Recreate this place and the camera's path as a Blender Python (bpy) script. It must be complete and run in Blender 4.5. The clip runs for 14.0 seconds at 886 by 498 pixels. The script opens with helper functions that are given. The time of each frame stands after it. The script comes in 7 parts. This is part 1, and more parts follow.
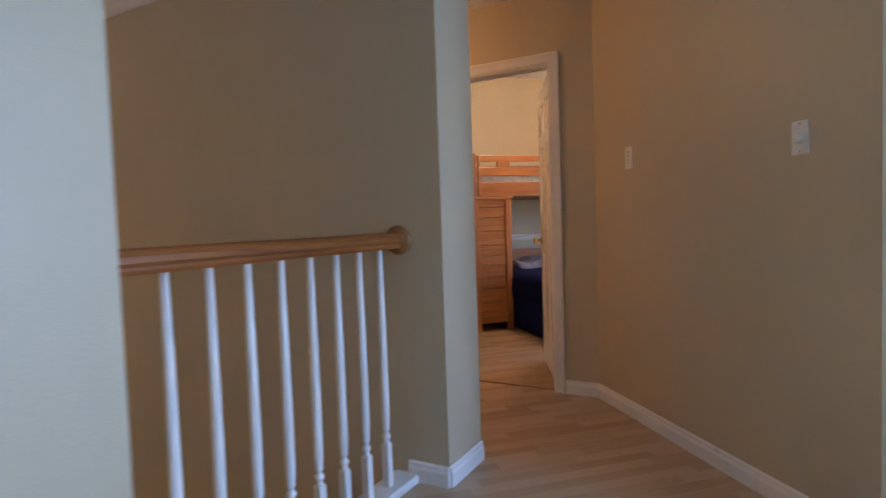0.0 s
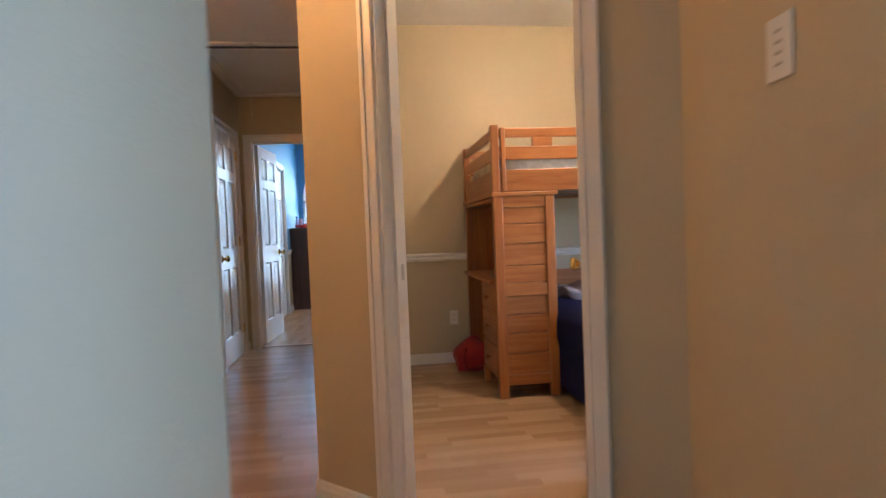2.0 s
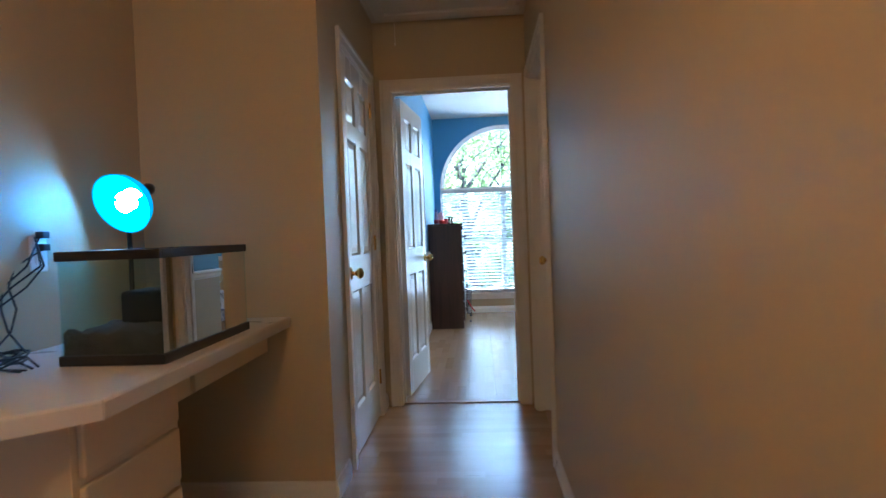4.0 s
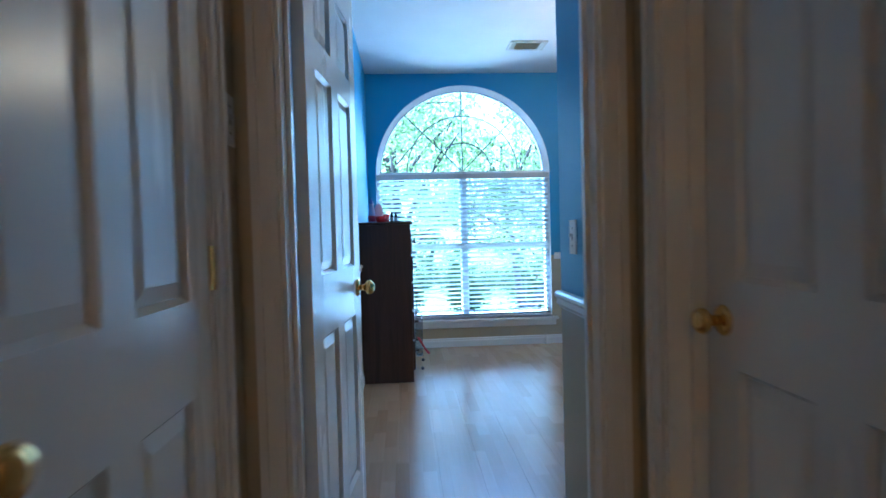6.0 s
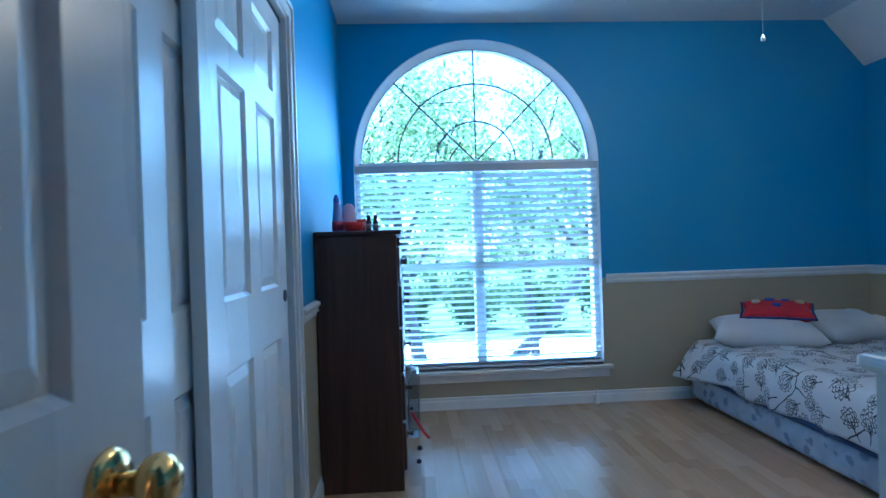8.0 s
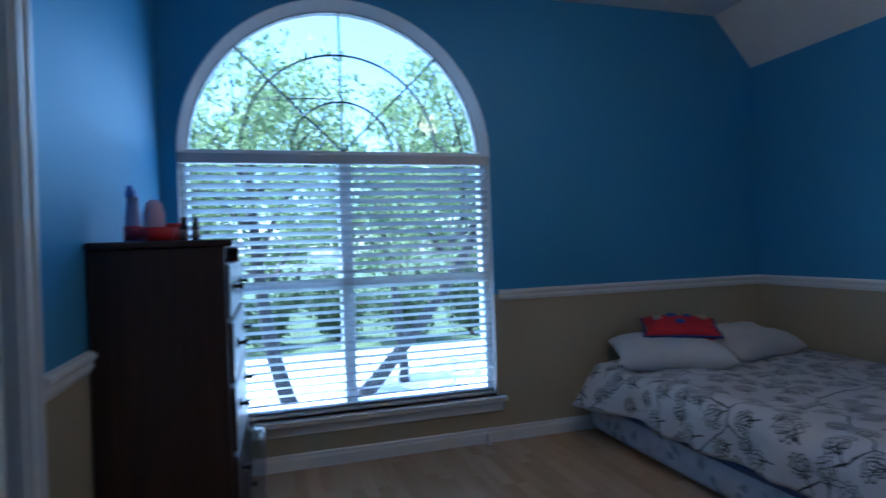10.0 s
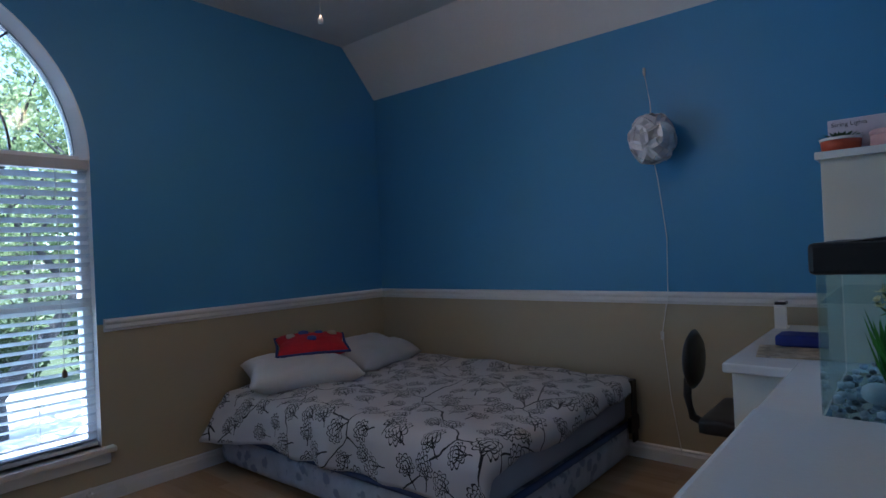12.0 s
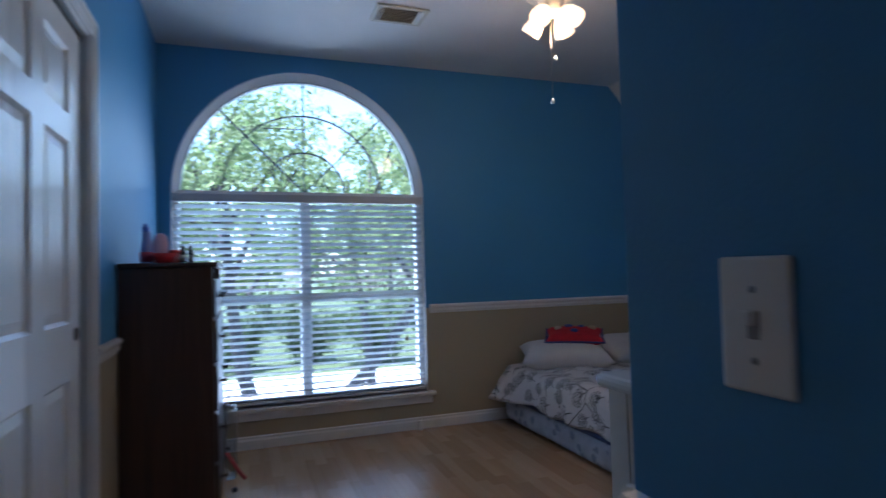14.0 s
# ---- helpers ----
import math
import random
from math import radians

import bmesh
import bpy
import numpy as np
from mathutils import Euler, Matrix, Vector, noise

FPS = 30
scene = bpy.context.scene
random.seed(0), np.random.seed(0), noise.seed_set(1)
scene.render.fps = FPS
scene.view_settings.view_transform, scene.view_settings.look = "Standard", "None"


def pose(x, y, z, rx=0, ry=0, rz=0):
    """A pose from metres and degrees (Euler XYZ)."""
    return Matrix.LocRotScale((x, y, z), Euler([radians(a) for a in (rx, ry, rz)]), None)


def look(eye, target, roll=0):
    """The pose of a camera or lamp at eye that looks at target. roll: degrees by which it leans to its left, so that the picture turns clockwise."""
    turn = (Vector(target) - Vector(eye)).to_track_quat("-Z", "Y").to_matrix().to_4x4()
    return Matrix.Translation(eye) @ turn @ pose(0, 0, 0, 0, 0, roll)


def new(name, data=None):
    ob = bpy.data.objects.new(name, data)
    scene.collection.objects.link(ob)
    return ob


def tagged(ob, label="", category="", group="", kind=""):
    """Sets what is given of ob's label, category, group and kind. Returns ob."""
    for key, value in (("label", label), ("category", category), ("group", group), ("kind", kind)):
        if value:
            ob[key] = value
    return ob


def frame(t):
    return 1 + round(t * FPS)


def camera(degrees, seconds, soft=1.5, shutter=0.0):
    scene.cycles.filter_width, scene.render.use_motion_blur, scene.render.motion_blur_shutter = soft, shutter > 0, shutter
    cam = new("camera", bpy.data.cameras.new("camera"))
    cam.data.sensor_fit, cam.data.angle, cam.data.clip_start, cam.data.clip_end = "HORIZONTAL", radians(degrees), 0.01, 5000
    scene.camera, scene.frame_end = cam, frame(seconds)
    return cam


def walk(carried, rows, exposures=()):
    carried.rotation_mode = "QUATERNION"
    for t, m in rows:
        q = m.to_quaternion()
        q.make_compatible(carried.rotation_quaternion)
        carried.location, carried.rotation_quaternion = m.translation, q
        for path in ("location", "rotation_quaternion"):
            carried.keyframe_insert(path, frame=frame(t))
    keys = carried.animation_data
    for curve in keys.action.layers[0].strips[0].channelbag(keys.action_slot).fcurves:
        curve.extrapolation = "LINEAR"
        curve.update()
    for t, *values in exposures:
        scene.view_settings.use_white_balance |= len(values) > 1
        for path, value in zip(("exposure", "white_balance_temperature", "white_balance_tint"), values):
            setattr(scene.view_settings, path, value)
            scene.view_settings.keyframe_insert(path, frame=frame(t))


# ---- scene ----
cam = camera(75.6, 14.0, shutter=0.5)
PATH = [
    (0, (0.356, -7.449, 1.088), (0.920, -5.533, 0.993), -1.9),
    (0.5, (0.644, -7.222, 1.073), (1.249, -5.317, 0.995), -2.1),
    (1, (0.929, -6.818, 1.089), (1.502, -4.903, 1.013), -2.2),
    (1.5, (1.195, -6.347, 1.087), (1.559, -4.381, 1.023), -2.2),
    (2, (1.410, -5.785, 1.082), (1.665, -3.803, 1.020), -2.3),
    (2.4, (1.467, -5.337, 1.085), (1.557, -3.340, 1.028), -2.5),
    (2.5, (1.462, -5.225, 1.086), (1.479, -3.225, 1.032), -2.3),
    (2.7, (1.420, -4.980, 1.085), (1.281, -2.986, 1.036), -2.3),
    (4.8, (0.571, -2.846, 1.118), (0.478, -0.850, 1.058), -1.5),
    (5, (0.556, -2.617, 1.117), (0.581, -0.618, 1.055), -1.6),
    (5.5, (0.563, -1.998, 1.117), (0.688, -0.003, 1.051), -1.7),
    (6, (0.592, -1.375, 1.124), (0.722, 0.620, 1.067), -1.5),
    (6.5, (0.618, -0.797, 1.116), (0.715, 1.200, 1.073), -1.7),
    (7, (0.668, -0.282, 1.127), (0.733, 1.717, 1.105), -1.5),
    (7.2, (0.704, -0.142, 1.146), (0.748, 1.858, 1.130), -1.7),
    (9.3, (0.648, 0.817, 1.098), (1.041, 2.778, 1.104), -2.1),
    (9.5, (0.663, 0.918, 1.097), (1.096, 2.871, 1.110), -2.1),
    (10, (0.762, 1.033, 1.167), (1.341, 2.947, 1.160), -2.0),
    (10.5, (0.871, 1.033, 1.189), (1.861, 2.771, 1.174), -2.2),
    (11, (0.920, 1.028, 1.139), (2.196, 2.568, 1.147), -2.7),
    (11.5, (0.956, 1.048, 1.163), (2.412, 2.419, 1.166), -2.8),
    (12, (0.957, 1.051, 1.169), (2.494, 2.331, 1.174), -2.6),
    (12.5, (0.968, 0.946, 1.174), (2.496, 2.236, 1.190), -2.4),
    (13, (0.883, 0.766, 1.188), (2.216, 2.257, 1.213), -2.5),
    (13.5, (0.762, 0.495, 1.170), (1.756, 2.230, 1.222), -2.0),
    (14, (0.752, 0.163, 1.151), (1.416, 2.048, 1.225), -1.5),
]
EXPOSURES = [
    (0.0, 3.75, 5900, 25), (0.5, 4.05, 6000, 23), (1.0, 4.2, 6000, 21), (2.0, 4.15, 5750, 17), (2.7, 4.2, 5750, 15), (4.8, 3.88, 4900, 7), (5.5, 3.75, 4600, 5), (6.0, 3.62, 4350, 3), (7.2, 3.5, 4000, 1),
    (9.3, 2.55, 4400, 8), (10.0, 2.1, 4550, 12), (11.0, 1.55, 4900, 16), (12.0, 2.08, 5250, 18), (12.5, 2.35, 5250, 18), (13.0, 2.8, 5100, 18), (13.5, 2.5, 5200, 22), (14.0, 2.15, 5200, 20)]
walk(cam, [(t, look(eye, target, roll)) for t, eye, target, roll in PATH], EXPOSURES)

# ---- world, sun, large lights ----
world = bpy.data.worlds.new("sky")
scene.world = world
world.use_nodes = True
wn = world.node_tree
sky = wn.nodes.new("ShaderNodeTexSky")
sky.sky_type, sky.sun_disc = "NISHITA", False
sky.sun_elevation, sky.sun_rotation = radians(71), radians(283)
wn.nodes["Background"].inputs["Strength"].default_value = 0.15
wn.links.new(sky.outputs[0], wn.nodes["Background"].inputs["Color"])


def lamp(name, kind, energy, color, m, size=0.1, size_y=None, spot=None):
    d = bpy.data.lights.new(name, kind)
    d.energy, d.color = energy, color
    if kind == "AREA":
        d.shape, d.size, d.size_y = "RECTANGLE", size, size_y or size
    elif kind == "SUN":
        d.angle = radians(size)
    else:
        d.shadow_soft_size = size
    if kind == "SPOT":
        d.spot_size, d.spot_blend = radians(spot), 0.5
    ob = new(name, d)
    ob.matrix_basis = m
    return ob


lamp("sun", "SUN", 5.0, (1.0, 0.95, 0.87), look((0, 0, 20), (6.6, -1.5, 0)), 0.5)
# sky light in the openings: bedroom window, landing window, foyer window
lamp("window_daylight", "AREA", 9.4, (0.64, 0.81, 1.0), look((1.175, 4.85, 1.25), (1.175, 0, 1.80)), 2.5, 2.7)
lamp("landing_daylight", "AREA", 8.0, (0.33, 0.585, 1.0), look((3.66, -8.40, 1.4), (0.5, -7.6, 1.2)), 1.2, 1.4)
lamp("bunk_daylight", "AREA", 0.45, (0.55, 0.76, 1.0), look((4.66, -3.30, 1.35), (2.5, -2.2, 0.8)), 1.1, 1.3)
lamp("foyer_daylight", "AREA", 2.6, (0.66, 0.86, 1.0), look((-2.2, 0.85, 0.7), (-2.2, -5, 0.2)), 1.1, 2.0)
# electric lamps
FANX, FANY, FAN_TURN = 2.78, -2.90, 90
lamp("hall_bulb", "POINT", 1.2, (1.0, 0.48, 0.135), pose(0.50, -3.80, 2.28), 0.10)
lamp("bunk_room_bulb", "POINT", 4.0, (1.0, 0.66, 0.36), pose(FANX, FANY, 2.44), 0.05)
lamp("chandelier_bulb", "POINT", 13.0, (1.0, 0.68, 0.38), pose(-2.05, -1.4, 0.05), 0.06)
lamp("fan_bulb", "POINT", 2.6, (1.0, 0.70, 0.40), pose(2.18, 2.54, 2.28), 0.09)
lamp("blue_bulb", "POINT", 0.26, (0.02, 0.46, 1.0), pose(-0.407, -1.678, 1.2675), 0.02)

# ---- materials ----


def material(name, color, rough=0.5, metal=0.0, vary=0.12, scale=6.0, fine=120.0, bump=0.15, spec=None, stretch=None, coat=0.0):
    """A surface with broad stains, fine grain and relief, in metres of the world."""
    m = bpy.data.materials.new(name)
    m.use_nodes = True
    nt = m.node_tree
    b = nt.nodes["Principled BSDF"]
    geo = nt.nodes.new("ShaderNodeNewGeometry")
    src = geo.outputs["Position"]
    if stretch:
        mp = nt.nodes.new("ShaderNodeMapping")
        mp.inputs["Scale"].default_value = stretch
        nt.links.new(src, mp.inputs["Vector"])
        src = mp.outputs[0]
    n1 = nt.nodes.new("ShaderNodeTexNoise")
    n1.inputs["Scale"].default_value, n1.inputs["Detail"].default_value = scale, 5
    n2 = nt.nodes.new("ShaderNodeTexNoise")
    n2.inputs["Scale"].default_value, n2.inputs["Detail"].default_value = fine, 3
    for n in (n1, n2):
        nt.links.new(src, n.inputs["Vector"])
    add = nt.nodes.new("ShaderNodeMath")
    add.operation = "MULTIPLY_ADD"
    add.inputs[1].default_value = 0.35
    nt.links.new(n2.outputs[0], add.inputs[0])
    nt.links.new(n1.outputs[0], add.inputs[2])
    ramp = nt.nodes.new("ShaderNodeMapRange")
    ramp.inputs["From Min"].default_value, ramp.inputs["From Max"].default_value = 0.35, 1.0
    ramp.inputs["To Min"].default_value, ramp.inputs["To Max"].default_value = 1 - vary, 1 + vary
    nt.links.new(add.outputs[0], ramp.inputs[0])
    mul = nt.nodes.new("ShaderNodeVectorMath")
    mul.operation = "SCALE"
    mul.inputs[0].default_value = color[:3]
    nt.links.new(ramp.outputs[0], mul.inputs["Scale"])
    nt.links.new(mul.outputs[0], b.inputs["Base Color"])
    rr = nt.nodes.new("ShaderNodeMapRange")
    rr.inputs["To Min"].default_value, rr.inputs["To Max"].default_value = max(0.02, rough - 0.07), min(1, rough + 0.07)
    nt.links.new(n1.outputs[0], rr.inputs[0])
    nt.links.new(rr.outputs[0], b.inputs["Roughness"])
    b.inputs["Metallic"].default_value = metal
    if spec is not None:
        b.inputs["Specular IOR Level"].default_value = spec
    b.inputs["Coat Weight"].default_value = coat
    bp = nt.nodes.new("ShaderNodeBump")
    bp.inputs["Strength"].default_value, bp.inputs["Distance"].default_value = bump, 0.002
    nt.links.new(n2.outputs[0], bp.inputs["Height"])
    nt.links.new(bp.outputs[0], b.inputs["Normal"])
    return m


def glow(name, color, strength):
    m = bpy.data.materials.new(name)
    m.use_nodes = True
    b = m.node_tree.nodes["Principled BSDF"]
    b.inputs["Base Color"].default_value = (*color, 1)
    b.inputs["Emission Color"].default_value = (*color, 1)
    b.inputs["Emission Strength"].default_value = strength
    return m


def glass(name, color=(1, 1, 1), rough=0.0):
    """Thin pane: clear, with a gloss that grows at a slant."""
    m = bpy.data.materials.new(name)
    m.use_nodes = True
    nt = m.node_tree
    nt.nodes.remove(nt.nodes["Principled BSDF"])
    t = nt.nodes.new("ShaderNodeBsdfTransparent")
    t.inputs[0].default_value = (*color, 1)
    g = nt.nodes.new("ShaderNodeBsdfGlossy")
    g.inputs["Roughness"].default_value = rough + 0.01
    f = nt.nodes.new("ShaderNodeFresnel")
    f.inputs[0].default_value = 1.35
    mx = nt.nodes.new("ShaderNodeMixShader")
    nt.links.new(f.outputs[0], mx.inputs[0])
    nt.links.new(t.outputs[0], mx.inputs[1])
    nt.links.new(g.outputs[0], mx.inputs[2])
    nt.links.new(mx.outputs[0], nt.nodes["Material Output"].inputs[0])
    return m


def wood(name, light, dark, rough=0.35, axis="Z", scale=1.0, knots=False, turn=0.0):
    """Grain that runs along one axis of the object."""
    m = bpy.data.materials.new(name)
    m.use_nodes = True
    nt = m.node_tree
    b = nt.nodes["Principled BSDF"]
    geo = nt.nodes.new("ShaderNodeNewGeometry")
    info = nt.nodes.new("ShaderNodeObjectInfo")
    off = nt.nodes.new("ShaderNodeVectorMath")
    off.operation = "MULTIPLY_ADD"
    off.inputs[1].default_value = (9.0, 7.0, 5.0)
    nt.links.new(info.outputs["Random"], off.inputs[0])
    nt.links.new(geo.outputs["Position"], off.inputs[2])
    mp = nt.nodes.new("ShaderNodeMapping")
    mp.inputs["Scale"].default_value = {"X": (1.2, 22, 22), "Y": (22, 1.2, 22), "Z": (22, 22, 1.2)}[axis]
    spin = nt.nodes.new("ShaderNodeVectorRotate")
    spin.rotation_type = "Z_AXIS"
    spin.inputs["Angle"].default_value = radians(turn)
    nt.links.new(off.outputs[0], spin.inputs["Vector"])
    nt.links.new(spin.outputs[0], mp.inputs["Vector"])
    n1 = nt.nodes.new("ShaderNodeTexNoise")
    n1.inputs["Scale"].default_value, n1.inputs["Detail"].default_value, n1.inputs["Distortion"].default_value = scale, 6, 1.2
    nt.links.new(mp.outputs[0], n1.inputs["Vector"])
    n2 = nt.nodes.new("ShaderNodeTexNoise")
    n2.inputs["Scale"].default_value, n2.inputs["Detail"].default_value = scale * 7, 3
    nt.links.new(mp.outputs[0], n2.inputs["Vector"])
    mixf = nt.nodes.new("ShaderNodeMath")
    mixf.operation = "MULTIPLY_ADD"
    mixf.inputs[1].default_value = 0.35
    nt.links.new(n2.outputs[0], mixf.inputs[0])
    nt.links.new(n1.outputs[0], mixf.inputs[2])
    ramp = nt.nodes.new("ShaderNodeValToRGB")
    ramp.color_ramp.elements[0].position, ramp.color_ramp.elements[1].position = 0.42, 0.88
    ramp.color_ramp.elements[0].color, ramp.color_ramp.elements[1].color = (*light, 1), (*dark, 1)
    nt.links.new(mixf.outputs[0], ramp.inputs[0])
    var = nt.nodes.new("ShaderNodeMapRange")
    var.inputs["To Min"].default_value, var.inputs["To Max"].default_value = 0.88, 1.12
    nt.links.new(info.outputs["Random"], var.inputs[0])
    mul = nt.nodes.new("ShaderNodeVectorMath")
    mul.operation = "SCALE"
    nt.links.new(ramp.outputs[0], mul.inputs[0])
    nt.links.new(var.outputs[0], mul.inputs["Scale"])
    last = mul.outputs[0]
    if knots:
        vo = nt.nodes.new("ShaderNodeTexVoronoi")
        vo.inputs["Scale"].default_value = 3.1
        nt.links.new(off.outputs[0], vo.inputs["Vector"])
        kr = nt.nodes.new("ShaderNodeMapRange")
        kr.inputs["From Min"].default_value, kr.inputs["From Max"].default_value = 0.035, 0.06
        kr.inputs["To Min"].default_value, kr.inputs["To Max"].default_value = 0.25, 1.0
        nt.links.new(vo.outputs["Distance"], kr.inputs[0])
        m2 = nt.nodes.new("ShaderNodeVectorMath")
        m2.operation = "SCALE"
        nt.links.new(last, m2.inputs[0])
        nt.links.new(kr.outputs[0], m2.inputs["Scale"])
        last = m2.outputs[0]
    nt.links.new(last, b.inputs["Base Color"])
    b.inputs["Roughness"].default_value = rough
    bp = nt.nodes.new("ShaderNodeBump")
    bp.inputs["Strength"].default_value, bp.inputs["Distance"].default_value = 0.12, 0.001
    nt.links.new(mixf.outputs[0], bp.inputs["Height"])
    nt.links.new(bp.outputs[0], b.inputs["Normal"])
    return m


def laminate(name, along):
    """Printed laminate: each board shows three rows of short staves, in slightly different tones."""
    m = bpy.data.materials.new(name)
    m.use_nodes = True
    nt = m.node_tree
    b = nt.nodes["Principled BSDF"]
    geo = nt.nodes.new("ShaderNodeNewGeometry")
    sep = nt.nodes.new("ShaderNodeSeparateXYZ")
    nt.links.new(geo.outputs["Position"], sep.inputs[0])
    u, v = (sep.outputs[0], sep.outputs[1]) if along == "X" else (sep.outputs[1], sep.outputs[0])

    def math(op, a, c=None, d=None):
        n = nt.nodes.new("ShaderNodeMath")
        n.operation = op
        for k, w in enumerate((a, c, d)):
            if w is None:
                continue
            if isinstance(w, (int, float)):
                n.inputs[k].default_value = w
            else:
                nt.links.new(w, n.inputs[k])
        return n.outputs[0]

    row = math("FLOOR", math("DIVIDE", v, 0.0645))
    wn1 = nt.nodes.new("ShaderNodeTexWhiteNoise")
    wn1.noise_dimensions = "1D"
    nt.links.new(row, wn1.inputs["W"])
    stave = math("FLOOR", math("DIVIDE", math("ADD", u, math("MULTIPLY", wn1.outputs["Value"], 3.0)), 0.42))
    comb = nt.nodes.new("ShaderNodeCombineXYZ")
    nt.links.new(row, comb.inputs[0])
    nt.links.new(stave, comb.inputs[1])
    wn2 = nt.nodes.new("ShaderNodeTexWhiteNoise")
    nt.links.new(comb.outputs[0], wn2.inputs["Vector"])
    off = nt.nodes.new("ShaderNodeVectorMath")
    off.operation = "MULTIPLY_ADD"
    off.inputs[1].default_value = (7, 7, 7)
    nt.links.new(wn2.outputs["Color"], off.inputs[0])
    nt.links.new(geo.outputs["Position"], off.inputs[2])
    mp = nt.nodes.new("ShaderNodeMapping")
    mp.inputs["Scale"].default_value = (3, 60, 3) if along == "X" else (60, 3, 3)
    nt.links.new(off.outputs[0], mp.inputs["Vector"])
    grain = nt.nodes.new("ShaderNodeTexNoise")
    grain.inputs["Scale"].default_value, grain.inputs["Detail"].default_value = 1.0, 6
    nt.links.new(mp.outputs[0], grain.inputs["Vector"])
    tone = math("ADD", math("MULTIPLY", wn2.outputs["Value"], 0.72), math("MULTIPLY", grain.outputs[0], 0.6))
    ramp = nt.nodes.new("ShaderNodeValToRGB")
    ramp.color_ramp.elements[0].position, ramp.color_ramp.elements[1].position = 0.15, 1.0
    ramp.color_ramp.elements[0].color, ramp.color_ramp.elements[1].color = (0.52, 0.37, 0.235, 1), (0.38, 0.25, 0.14, 1)
    nt.links.new(tone, ramp.inputs[0])
    nt.links.new(ramp.outputs[0], b.inputs["Base Color"])
    rr = nt.nodes.new("ShaderNodeMapRange")
    rr.inputs["To Min"].default_value, rr.inputs["To Max"].default_value = 0.17, 0.30
    nt.links.new(grain.outputs[0], rr.inputs[0])
    nt.links.new(rr.outputs[0], b.inputs["Roughness"])
    bp = nt.nodes.new("ShaderNodeBump")
    bp.inputs["Strength"].default_value, bp.inputs["Distance"].default_value = 0.08, 0.0008
    nt.links.new(grain.outputs[0], bp.inputs["Height"])
    nt.links.new(bp.outputs[0], b.inputs["Normal"])
    return m


